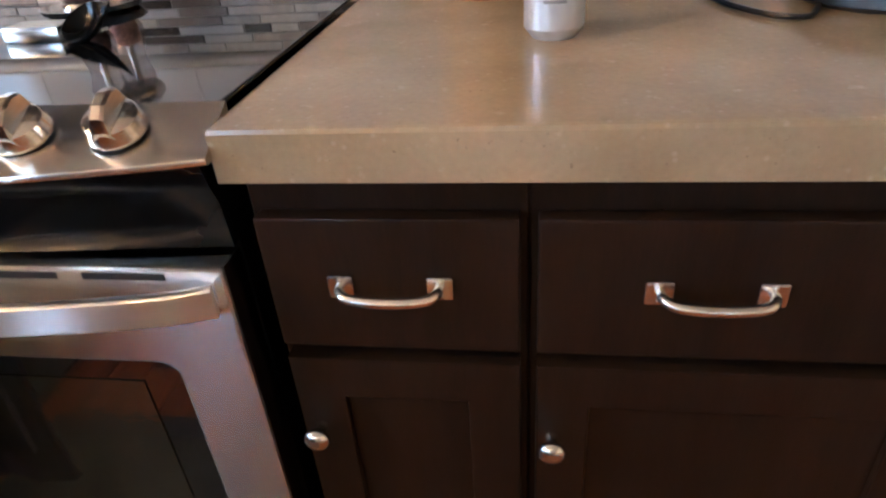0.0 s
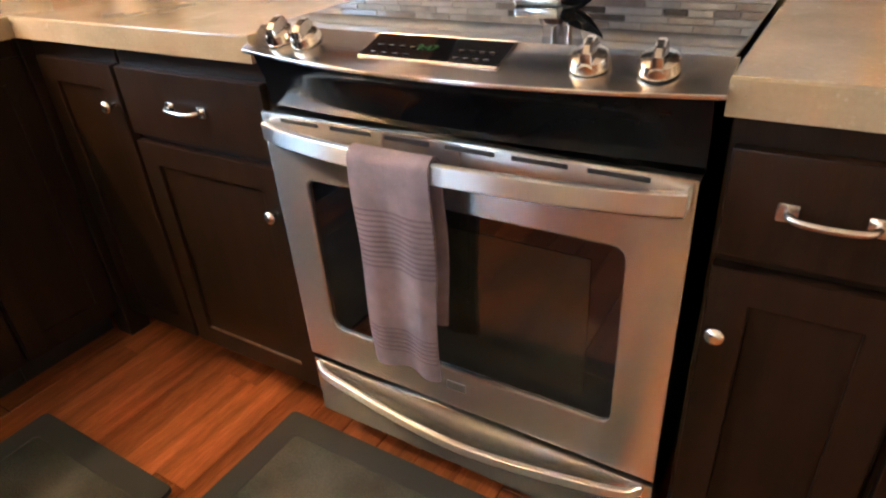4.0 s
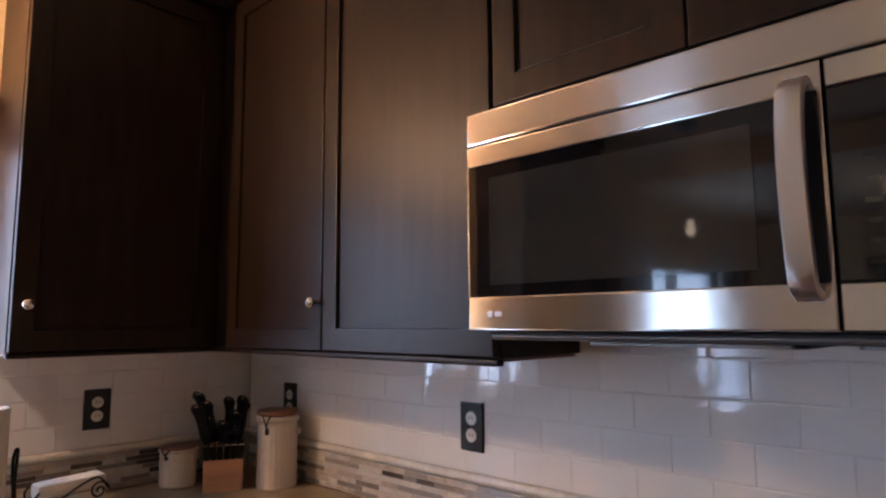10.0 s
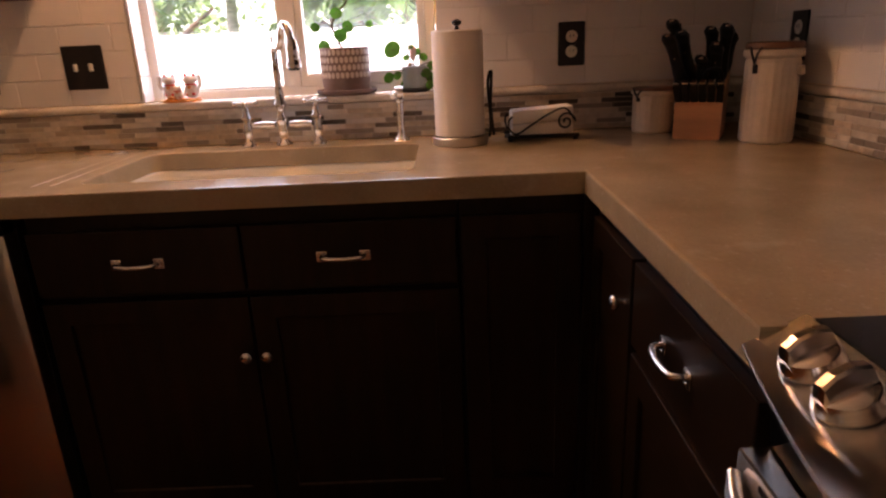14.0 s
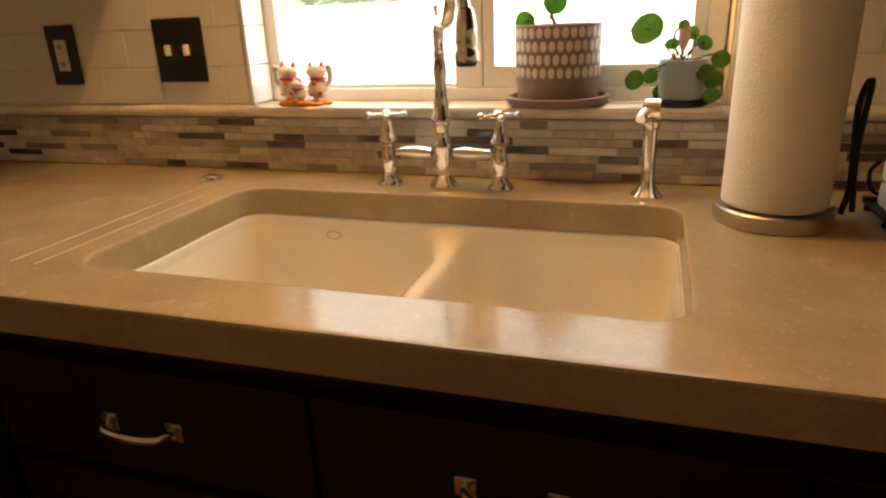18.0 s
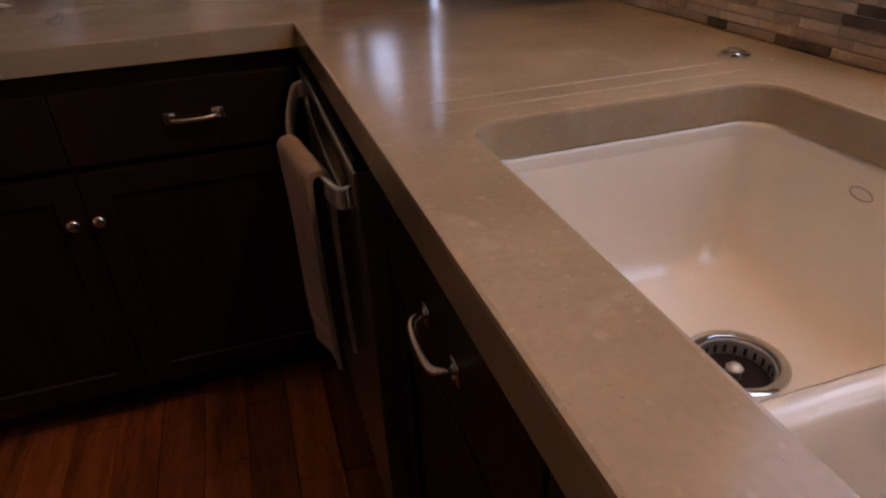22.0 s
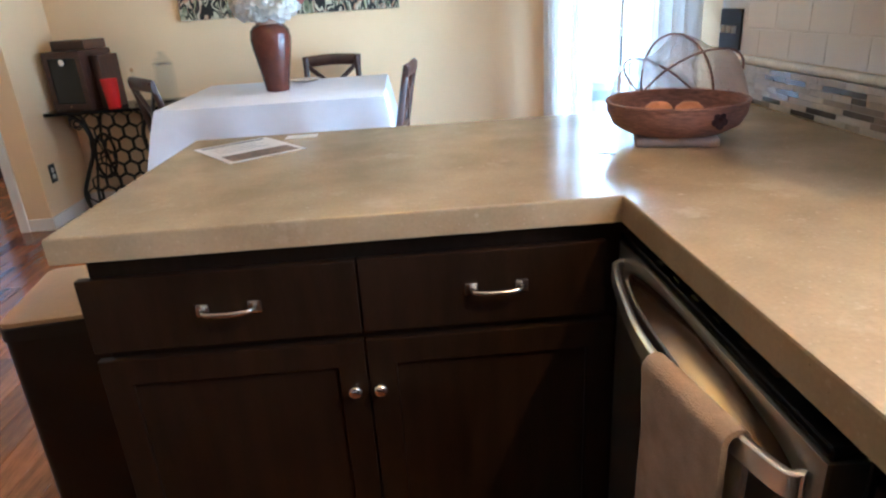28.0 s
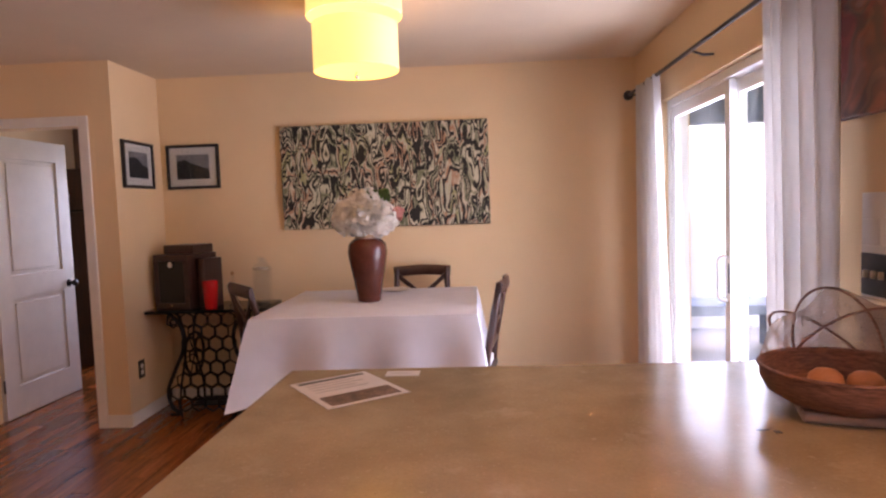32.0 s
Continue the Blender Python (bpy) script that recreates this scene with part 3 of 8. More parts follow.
base_cabinet("base_cabinet", north(-0.262), 0.26, [("drawer", 0.008, 0.252, *DT, 0.13), ("door", 0.008, 0.252, *DB, 0.03)])
base_cabinet("base_cabinet", north(-0.002), 0.42, [("drawer", 0.008, 0.41, *DT, 0.163), ("door", 0.008, 0.41, *DB, 0.025)])
base_cabinet("base_cabinet", north(0.418), 0.5, [("drawer", 0.008, 0.49, *DT, 0.25), ("door", 0.008, 0.49, *DB, 0.03)])
# west run: local x goes north
FW = -1.852
west = lambda y: pose(FW, y, 0, 0, 0, 90)
base_cabinet("sink_cabinet", west(-0.765), 0.96, [("drawer", 0.005, 0.475, *DT, 0.243), ("drawer", 0.481, 0.955, *DT, 0.703), ("door", 0.005, 0.475, *DB, 0.46), ("door", 0.481, 0.955, *DB, 0.508)], pull_z=0.745, knob_z=0.513, label="dark sink base cabinet with two false drawers")
base_cabinet("corner_panel_cabinet", west(0.197), 0.275, [("door", 0.005, 0.27, 0.085, 0.823, None)], label="plain dark corner filler cabinet")
# peninsula: faces north, local x goes west
FS = -1.428
south = lambda x: pose(x, FS, 0, 0, 0, 180)
base_cabinet("peninsula_cabinet", south(-0.83), 1.0, [("drawer", -0.02, 0.485, *DT, 0.245), ("drawer", 0.489, 0.955, *DT, 0.745), ("door", -0.02, 0.485, *DB, 0.46), ("door", 0.489, 0.975, *DB, 0.51)], depth=0.6, pull_z=0.748, label="dark espresso peninsula cabinet with two drawers and doors")

UB, UT = 1.356, 2.45


def upper_cabinet(m, w, depth, doors, z0=UB, z1=UT, label="dark espresso wall cabinet with framed door", start=-0.012):
    c = thing("wall_cabinet", m, label, "cabinet", "kitchen wall cabinets")
    part("body", box(0, w, 0.0, depth, z0, z1, 0.002), ESPRESSO, c)
    part("light_rail", box(0.0, w, -0.012, 0.008, z0 - 0.014, z0 - 0.0005, 0.002), ESPRESSO, c)
    part("underside", box(0.0, w, 0.0085, depth - 0.02, z0 - 0.006, z0 - 0.0005), LIDWOOD, c, "bare reddish wood underside")
    for x0, x1, kx in doors:
        d = add_door(c, x0, x1, z0 + 0.003, z1 - 0.01)
        if kx is not None:
            knob_on(d, kx - x0, 1.479 - z0 - 0.003)
    part("crown", box(start, w + 0.012, -0.035, depth - 0.03, z1 + 0.0005, KZ - 0.001, 0.008, 2), ESPRESSO, c)
    return c


UY = 0.803
upper_cabinet(pose(-2.184, UY, 0), 1.139, N - UY - 0.002, [(0.099, 0.58, 0.564), (0.586, 1.134, None)], label="dark espresso wall cabinet beside the microwave", start=0.036)
upper_cabinet(pose(-1.043, UY, 0), 0.765, N - UY - 0.002, [(0.003, 0.388, None), (0.392, 0.762, None)], z0=1.845, label="short dark cabinet above the microwave")
upper_cabinet(pose(-0.272, UY, 0), 0.66, N - UY - 0.002, [(0.006, 0.328, 0.035), (0.334, 0.654, 0.62)])
upper_cabinet(pose(-2.187, 0.245, 0, 0, 0, 90), N - 0.245 - 0.015, 0.276, [(0.003, 0.535, 0.035)], label="dark wall cabinet beside the window")
upper_cabinet(pose(-2.187, -1.82, 0, 0, 0, 90), 0.83, 0.276, [(0.003, 0.413, 0.386), (0.417, 0.827, 0.442)], label="dark wall cabinet over the peninsula corner")

# ---- worktop ----
GROOVE = mat("polished groove edge", (0.42, 0.315, 0.2), 0.16, var=0.05)
XI, YI, YS = -1.803, 0.467, -1.388
sink_hole = round_rect(-2.32, -1.914, -0.672, 0.099, 0.045)
u_shape = [(-1.046, N - 0.002), (W + 0.002, N - 0.002), (W + 0.002, -2.23), (-0.805, -2.23), (-0.79, YS), (XI, YS), (XI - 0.016, YI), (-1.046, YI)]
wt = thing("worktop", pose(0, 0, 0), "honed tan concrete worktop with an undermount sink cutout", "countertop")
part("slab", slab(u_shape, [sink_hole], BT, CT, 0.005), CONCRETE, wt)
for y, xa in ((-0.722, -2.33), (-0.766, -2.32)):
    part("drain_groove", box(xa, -1.9, y - 0.003, y + 0.003, CT - 0.002, CT + 0.0007, 0.0006), GROOVE, wt, "worn pale drainboard groove")
wt = thing("worktop", pose(0, 0, 0), "honed tan concrete worktop beside the range", "countertop")
part("slab", slab([(-0.268, YI), (0.92, YI), (0.92, N - 0.002), (-0.268, N - 0.002)], [], BT, CT, 0.005), CONCRETE, wt)
solid("peninsula_back_panel", box(W + 0.01, -0.83, -2.045, -2.03, F, BT - 0.002, 0.002), ESPRESSO, "dark panel at the back of the peninsula", "panel")


solid("corner_filler", box(-1.9, -1.8305, 0.4725, 0.54, F, BT - 0.003, 0.002), ESPRESSO, "dark espresso filler post in the cabinet corner", "cabinet")


# ---- range ----
def make_range():
    x0, x1 = -1.041, -0.279
    w = x1 - x0
    r = thing("electric_range", pose(x0, 0, F), "stainless steel slide-in electric range with black glass top", "range")
    z = lambda v: v - F
    part("body", box(0.004, w - 0.004, 0.5, N - 0.02, 0.03, z(0.9), 0.003), BLACKEN, r)
    part("cooktop", box(-0.006, w + 0.006, 0.512, N - 0.03, z(0.9165), z(0.922), 0.002, 2), BLACKGLASS, r, "black ceramic glass cooktop")
    # bowed sloping control panel
    bm = bmesh.new()
    nx = 24
    rows = []
    for i in range(nx + 1):
        u = i / nx
        bow = 0.052 * (1 - (2 * u - 1) ** 2)
        x = -0.012 + u * (w + 0.024)
        yf = 0.455 - bow
        rows.append([bm.verts.new(p) for p in ((x, 0.514, z(0.9235)), (x, yf + 0.0006, z(0.8945)), (x, yf, z(0.893)), (x, yf + 0.001, z(0.8885)), (x, 0.514, z(0.884)))])
    for a, b in zip(rows, rows[1:]):
        for k in range(5):
            bm.faces.new((a[k], b[k], b[(k + 1) % 5], a[(k + 1) % 5]))
    bm.faces.new(rows[0])
    bm.faces.new(rows[-1][::-1])
    bmesh.ops.recalc_face_normals(bm, faces=bm.faces)
    cp = part("control_panel", bm, STEEL, r, "bowed brushed steel control panel")

    def on_panel(u, v):
        """u across 0..1, v from the front lip 0 to the glass 1."""
        bow = 0.052 * (1 - (2 * u - 1) ** 2)
        yf = 0.459 - bow
        y = yf + (0.514 - yf) * v
        return Vector((-0.012 + u * (w + 0.024), y, z(0.8945) + (0.029) * v))

    for u in (0.1, 0.178, 0.785, 0.893):
        p = on_panel(u, 0.52)
        k = shared("knob", RKNOB[0], cp, Matrix.Translation(p) @ pose(0, 0, 0, 22, 0, 8) @ Matrix.Scale(1.06, 4), "")
        shared("grip", RKNOB[1], k, Matrix())
        shared("seat_ring", RKNOB[2], k, Matrix(), "black ring under the knob")
    bm = bmesh.new()
    quad = [on_panel(0.338, 0.3), on_panel(0.635, 0.3), on_panel(0.635, 0.94), on_panel(0.338, 0.94)]
    lo, hi = [q + Vector((0, 0, 0.0006)) for q in quad], [q + Vector((0, 0, 0.003)) for q in quad]
    vl, vh = [bm.verts.new(q) for q in lo], [bm.verts.new(q) for q in hi]
    bm.faces.new(vh)
    for i in range(4):
        bm.faces.new((vl[i], vl[(i + 1) % 4], vh[(i + 1) % 4], vh[i]))
    rim = [q + Vector((0, 0, 0.0026)) for q in quad]
    part("display_border", tube(rim, 0.0016, 6, None, 1, True), STEEL_H, cp, "thin bright display border")
    dp = part("display", bm, BLACKGLASS, cp, "black touch display")
    for (u, v, s) in [(0.365 + 0.025 * i, 0.42 + 0.2 * j, 0.009) for i in range(4) for j in range(2)] + [(0.545 + 0.02 * i, 0.45 + 0.18 * j, 0.008) for i in range(4) for j in range(2)]:
        p = on_panel(u, v) + Vector((0, 0, 0.0034))
        part("key_mark", box(p.x - s / 2, p.x + s / 2, p.y - 0.002, p.y + 0.002, p.z, p.z + 0.0006), DIMMARK, dp)
    p = on_panel(0.475, 0.62) + Vector((0, 0, 0.0036))
    part("clock_digits", text_bm("9:47", 0.02), DIMLED, dp, "green clock digits", Matrix.Translation(p) @ pose(0, 0, 0, 18) @ pose(-0.02, -0.006, 0))
    # dark recess under the panel
    bm = bmesh.new()
    rows = []
    for i in range(nx + 1):
        u = i / nx
        bow = 0.035 * (1 - (2 * u - 1) ** 2)
        x = 0.002 + u * (w - 0.004)
        rows.append([bm.verts.new(q) for q in ((x, 0.466 - bow, z(0.883)), (x, 0.474 - bow * 0.95, z(0.858)), (x, 0.482 - bow * 0.7, z(0.84)), (x, 0.487 - bow * 0.5, z(0.79)), (x, 0.52, z(0.79)), (x, 0.52, z(0.883)))])
    for a, b in zip(rows, rows[1:]):
        for k in range(6):
            bm.faces.new((a[k], b[k], b[(k + 1) % 6], a[(k + 1) % 6]))
    bm.faces.new(rows[0])
    bm.faces.new(rows[-1][::-1])
    bmesh.ops.recalc_face_normals(bm, faces=bm.faces)
    part("fascia", bm, BLACKEN, r, "glossy black fascia under the control panel")
    # door: frame round a window
    dz0, dz1 = z(0.228), z(0.785)
    bm = slab([(0.002, dz0), (w - 0.002, dz0), (w - 0.002, dz1), (0.002, dz1)], [round_rect(0.085, w - 0.085, z(0.325), z(0.665), 0.02)], 0, 0.042, 0.004)
    bmesh.ops.transform(bm, matrix=pose(0, 0.497, 0, 90), verts=bm.verts)
    door = part("oven_door", bm, STEEL, r, "brushed stainless steel oven door")
    part("door_glass", box(0.08, w - 0.08, 0.462, 0.484, z(0.32), z(0.67)), OVENGL, door, "black oven window")
    part("inner_window", box(0.19, w - 0.135, 0.4605, 0.4618, z(0.362), z(0.632)), OVENIN, door, "smoked inner pane")
    for i in range(6):
        a = 0.05 + i * 0.113
        part("vent_slot", box(a, a + 0.085, 0.4542, 0.47, dz1 - 0.014, dz1 - 0.007), ESPRESSO_SHADE, door)
    hp = smooth_path([(0.014, 0.4475, dz1 - 0.032), (0.07, 0.43, dz1 - 0.031), (0.2, 0.41, dz1 - 0.031), (w / 2, 0.402, dz1 - 0.032), (w - 0.2, 0.41, dz1 - 0.031), (w - 0.07, 0.43, dz1 - 0.031), (w - 0.014, 0.4475, dz1 - 0.032)], 7)
    part("door_handle", ribbon(hp, (0, 0, 1), 0.034, 0.012), STEEL_B, door, "bowed satin steel handle")
    part("badge", box(w / 2 - 0.02, w / 2 + 0.02, 0.4535, 0.456, z(0.275), z(0.295), 0.001), BADGE, door)
    dr = part("drawer", box(0.002, w - 0.002, 0.458, 0.5, z(0.055), z(0.212), 0.004, 2), STEEL, r, "stainless storage drawer")
    hp = smooth_path([(0.02, 0.456, z(0.2)), (0.08, 0.438, z(0.185)), (w / 2, 0.428, z(0.15)), (w - 0.08, 0.438, z(0.185)), (w - 0.02, 0.456, z(0.2))], 8)
    part("drawer_handle", ribbon(hp, (0, 0, 1), 0.022, 0.012), STEEL_B, dr, "curved drawer grip")
    for xx in (0.05, w - 0.05):
        for yy in (0.55, 1.0):
            part("foot", lathe([(0.018, 0), (0.018, 0.02), (0.01, 0.032)], 12, None, (xx, yy, 0)), BLACKPL, r)
    return r


def text_bm(txt, size):
    c = bpy.data.curves.new("text", "FONT")
    c.body, c.size, c.extrude = txt, size, 0.0004
    ob = bpy.data.objects.new("text", c)
    scene.collection.objects.link(ob)
    bpy.context.view_layer.update()
    me = bpy.data.meshes.new_from_object(ob.evaluated_get(bpy.context.evaluated_depsgraph_get()))
    bm = bmesh.new()
    bm.from_mesh(me)
    bpy.data.objects.remove(ob)
    bpy.data.curves.remove(c)
    bpy.data.meshes.remove(me)
    return bm


DIMMARK = mat("dim grey print", (0.014, 0.014, 0.013), 0.1, var=0.02)
GREYMARK = mat("grey print", (0.28, 0.28, 0.27), 0.5, var=0.02)
OVENIN = mat("smoked oven pane", (0.022, 0.019, 0.012), 0.07, var=0.2, spec=1.0)
OVENGL = mat("coated oven glass", (0.006, 0.006, 0.007), 0.035, var=0.1, bump=0.0, spec=0.9)
BADGE = mat("grey badge", (0.45, 0.42, 0.4), 0.3, 0.8, var=0.05)
def knob_fin():
    """A tall grip across the knob, narrower towards its rounded top."""
    bm = bmesh.new()
    rows = []
    for y, zt in ((-0.0225, 0.02), (-0.019, 0.031), (-0.008, 0.0355), (0.008, 0.0355), (0.019, 0.031), (0.0225, 0.02)):
        rows.append([bm.verts.new(p) for p in ((-0.0105, y * 0.98, 0.009), (-0.0058, y, zt - 0.002), (-0.0035, y, zt), (0.0035, y, zt), (0.0058, y, zt - 0.002), (0.0105, y * 0.98, 0.009))])
    for a, b in zip(rows, rows[1:]):
        for k in range(6):
            bm.faces.new((a[k], b[k], b[(k + 1) % 6], a[(k + 1) % 6]))
    bm.faces.new(rows[0])
    bm.faces.new(rows[-1][::-1])
    bmesh.ops.recalc_face_normals(bm, faces=bm.faces)
    return bm


KNOBST = mat("turned knob steel", (0.76, 0.69, 0.6), 0.17, 1.0, var=0.05, scale=30, stretch=(1, 1, 20), bump=0.0)
RKNOB = (
    mesh_of("range_knob", lathe([(0.0245, 0.0035), (0.0255, 0.005), (0.0255, 0.0065), (0.0222, 0.0175), (0.0205, 0.0192), (0.004, 0.0196)], 32), KNOBST),
    mesh_of("knob_grip", knob_fin(), KNOBST, True, 20),
    mesh_of("knob_seat", lathe([(0.0215, 0.0), (0.0215, 0.0034), (0.002, 0.0034)], 24), BLACKPL),
)
make_range()


def make_microwave():
    x0, w, yf, z0, z1 = -1.034, 0.756, 0.697, 1.408, 1.806
    h = z1 - z0
    m = thing("microwave_oven", pose(x0, yf, z0), "stainless over-the-range microwave with black glass door", "microwave")
    part("body", box(0.003, w - 0.003, 0.035, N - yf - 0.002, 0.0, h, 0.003), BLACKPL, m)
    part("vent_strip", box(0, w, 0, 0.036, h - 0.06, h, 0.004, 2), STEEL_D, m, "brushed steel top strip")
    dw = w * 0.762
    bm = slab([(0, 0.004), (dw, 0.004), (dw, h - 0.063), (0, h - 0.063)], [round_rect(0.004, dw - 0.006, 0.062, h - 0.1, 0.003)], 0, 0.036, 0.003)
    bmesh.ops.transform(bm, matrix=pose(0, 0.036, 0, 90), verts=bm.verts)
    d = part("door", bm, STEEL_D, m, "brushed steel door frame")
    part("door_glass", box(0.002, dw - 0.004, 0.0015, 0.03, 0.06, h - 0.098), BLACKGLASS, d, "black glass")
    part("mesh_window", box(0.05, dw - 0.085, 0.0006, 0.0014, 0.082, h - 0.125), MWWIN, d, "dark perforated window")
    c = part("control_panel", box(dw + 0.003, w, 0.0, 0.036, 0.062, h - 0.1, 0.002), BLACKGLASS, m, "black glass control panel")
    part("panel_top", box(dw + 0.003, w, 0.0, 0.036, h - 0.099, h - 0.063, 0.002), STEEL_D, m)
    part("panel_base", box(dw + 0.003, w, 0.0, 0.036, 0.004, 0.061, 0.002), STEEL_D, m)
    hp = smooth_path([(dw - 0.028, -0.002, h - 0.085), (dw - 0.028, -0.032, h - 0.11), (dw - 0.028, -0.045, h / 2), (dw - 0.028, -0.032, 0.07), (dw - 0.028, -0.002, 0.045)], 7)
    part("handle", ribbon(hp, (1, 0, 0), 0.032, 0.012), STEEL_B, d, "bowed vertical steel handle")
    part("clock_digits", text_bm("9:47", 0.018), DISPLAY, c, "green clock digits", pose(dw + 0.085, -0.0006, h - 0.135, 90))
    for i in range(3):
        for j in range(6):
            part("key_mark", box(dw + 0.035 + i * 0.045, dw + 0.052 + i * 0.045, -0.0006, 0, 0.08 + j * 0.024, 0.086 + j * 0.024), KEYMARK, c)
    part("badge", lathe([(0.006, 0), (0.006, 0.001)], 16, None, (0.05, 0.0, 0.032), "y"), BADGE, d)
    part("badge_bar", box(0.06, 0.075, -0.0008, 0.001, 0.028, 0.036), BADGE, d)
    b = part("base_plate", box(0.01, w - 0.01, 0.05, N - yf - 0.01, -0.014, -0.0005, 0.004), UNDER, m, "dark grey underside")
    part("filter", slab(round_rect(0.2, 0.52, 0.07, 0.3, 0.03), [], -0.021, -0.0145, 0.003), BLACKPL, b, "black grease filter")
    part("filter_rail", slab(round_rect(0.21, 0.51, 0.055, 0.066, 0.005), [], -0.02, -0.0145, 0.001), UNDER, b)
    lc = part("lamp_frame", slab(round_rect(0.575, 0.715, 0.08, 0.2, 0.02), [round_rect(0.59, 0.7, 0.095, 0.185, 0.015)], -0.02, -0.0145, 0.001), UNDER, b, "grey lamp bezel")
    part("lamp_glass", box(0.588, 0.702, 0.093, 0.187, -0.0175, -0.0145), BLACKGLASS, lc, "dark lamp glass")
    for i in range(5):
        part("vent_slot", box(0.03 + i * 0.03, 0.048 + i * 0.03, 0.07, 0.12, -0.0148, -0.0142), BLACKPL, b)
    return m


UNDER = mat("grey painted underside", (0.2, 0.19, 0.18), 0.35, 0.6, var=0.08)
MWWIN = mat("dark perforated pane", (0.024, 0.024, 0.022), 0.04, var=0.1, fine=500, bump=0.0, spec=0.6)
KEYMARK = mat("dim key print", (0.02, 0.02, 0.02), 0.1, var=0.02)
make_microwave()


# ---- sink ----
def make_sink():
    s = thing("kitchen_sink", pose(0, 0, 0), "white enamel double bowl undermount sink", "sink")
    x0, x1, y0, y1, yd = -2.327, -1.907, -0.679, 0.106, -0.275
    xa, xb, r0 = x0 + 0.004, x1 - 0.004, 0.055
    half = 0.016
    rim = slab(round_rect(x0 - 0.02, x1 + 0.02, y0 - 0.02, y1 + 0.02, 0.05), [round_rect(x0 + 0.006, x1 - 0.006, y0 + 0.008, y1 - 0.008, 0.055)], 0.846, BT - 0.001, 0.006, 3)
    part("rim", rim, PORCELAIN, s)

    def crest(x):
        d = min(x - xa, xb - x)
        return 0.812 + 0.04 * max(0.0, 1 - d / 0.07) ** 2

    for a, b in ((y0 + 0.006, yd - half), (yd + half, y1 - 0.006)):
        inner_y = b if b < yd else a
        bm = bmesh.new()
        cx, cy = (x0 + x1) / 2, (a + b) / 2
        rings = []
        for inset, z, r in ((0.0, 0.852, r0), (0.004, 0.838, 0.055), (0.007, 0.8, 0.055), (0.016, 0.74, 0.06), (0.024, 0.705, 0.065), (0.04, 0.687, 0.07), (0.065, 0.68, 0.08)):
            ring = []
            for x, y in round_rect(xa + inset, xb - inset, a + inset, b - inset, r, 8):
                near = abs(y - inner_y) < r0 + inset + 1e-4
                zz = min(z, crest(x) - (0.852 - z) * 0.5) if near and z > 0.75 else z
                ring.append(bm.verts.new((x, y, zz)))
            rings.append(ring)
        for p, q in zip(rings, rings[1:]):
            for i in range(len(p)):
                bm.faces.new((p[i], p[(i + 1) % len(p)], q[(i + 1) % len(q)], q[i]))
        cx, cy = cx - 0.03, (-0.452 if b < yd else -0.1)
        inner = [bm.verts.new((cx + 0.05 * math.cos(t), cy + 0.05 * math.sin(t), 0.676)) for t in [math.atan2(v.co.y - cy, v.co.x - cx) for v in rings[-1]]]
        for i in range(len(inner)):
            j = (i + 1) % len(inner)
            bm.faces.new((rings[-1][i], rings[-1][j], inner[j], inner[i]))
        pit = [bm.verts.new((cx + (v.co.x - cx) * 0.94, cy + (v.co.y - cy) * 0.94, 0.645)) for v in inner]
        for i in range(len(inner)):
            j = (i + 1) % len(inner)
            bm.faces.new((inner[i], inner[j], pit[j], pit[i]))
        bm.faces.new(pit)
        bmesh.ops.recalc_face_normals(bm, faces=bm.faces)
        bmesh.ops.reverse_faces(bm, faces=bm.faces)
        bowl = part("bowl", bm, PORCELAIN, s)
        circle = lambda r: [(cx + r * math.cos(t), cy + r * math.sin(t)) for t in np.linspace(0, 2 * math.pi, 40, endpoint=False)]
        part("drain_ring", slab(circle(0.0555), [circle(0.0438)], 0.6765, 0.6815, 0.0015), CHROME, bowl, "chrome drain ring")
        cup = [(0.001, 0.6535), (0.035, 0.654), (0.0405, 0.658), (0.0434, 0.677), (0.0425, 0.6785), (0.041, 0.677), (0.0385, 0.659), (0.034, 0.6565), (0.012, 0.6555), (0.009, 0.658), (0.0075, 0.667), (0.0095, 0.671), (0.006, 0.675), (0.001, 0.6755)]
        st = part("strainer", lathe(cup, 36, None, (cx, cy, 0)), STRAIN, bowl, "perforated steel basket strainer")
        for q in range(22):
            t = 6.2832 * q / 22
            part("slot", box(-0.0006, 0.0012, -0.0017, 0.0017, 0.661, 0.6715), BLACKPL, st, "", Matrix.Translation((cx, cy, 0)) @ Matrix.Rotation(t, 4, "Z") @ Matrix.Translation((0.0393, 0, 0)))
        for cnt, rr in ((7, 0.0165), (12, 0.023), (16, 0.0295)):
            for q in range(cnt):
                t = 6.2832 * q / cnt
                part("hole", lathe([(0.0013, 0), (0.0013, 0.0004)], 8, None, (cx + rr * math.cos(t), cy + rr * math.sin(t), 0.6557 + (rr - 0.012) * 0.045)), BLACKPL, st)
    # saddle between the bowls, flaring into their round corners
    bm = bmesh.new()
    rows = []
    for i in range(41):
        x = xa + (xb - xa) * (0.5 - 0.5 * math.cos(math.pi * i / 40))
        d = min(x - xa, xb - x)
        hw = half + (r0 - math.sqrt(max(0.0, r0 * r0 - (r0 - min(d, r0)) ** 2))) + 0.0015
        rows.append([bm.verts.new((x, yd + hw * v, crest(x) + 0.009 * (1 - v * v) - (0.004 if abs(v) == 1 else 0))) for v in (-1, -0.9, -0.7, -0.4, 0, 0.4, 0.7, 0.9, 1)])
    for a, b in zip(rows, rows[1:]):
        for k in range(8):
            bm.faces.new((a[k], a[k + 1], b[k + 1], b[k]))
    bmesh.ops.recalc_face_normals(bm, faces=bm.faces)
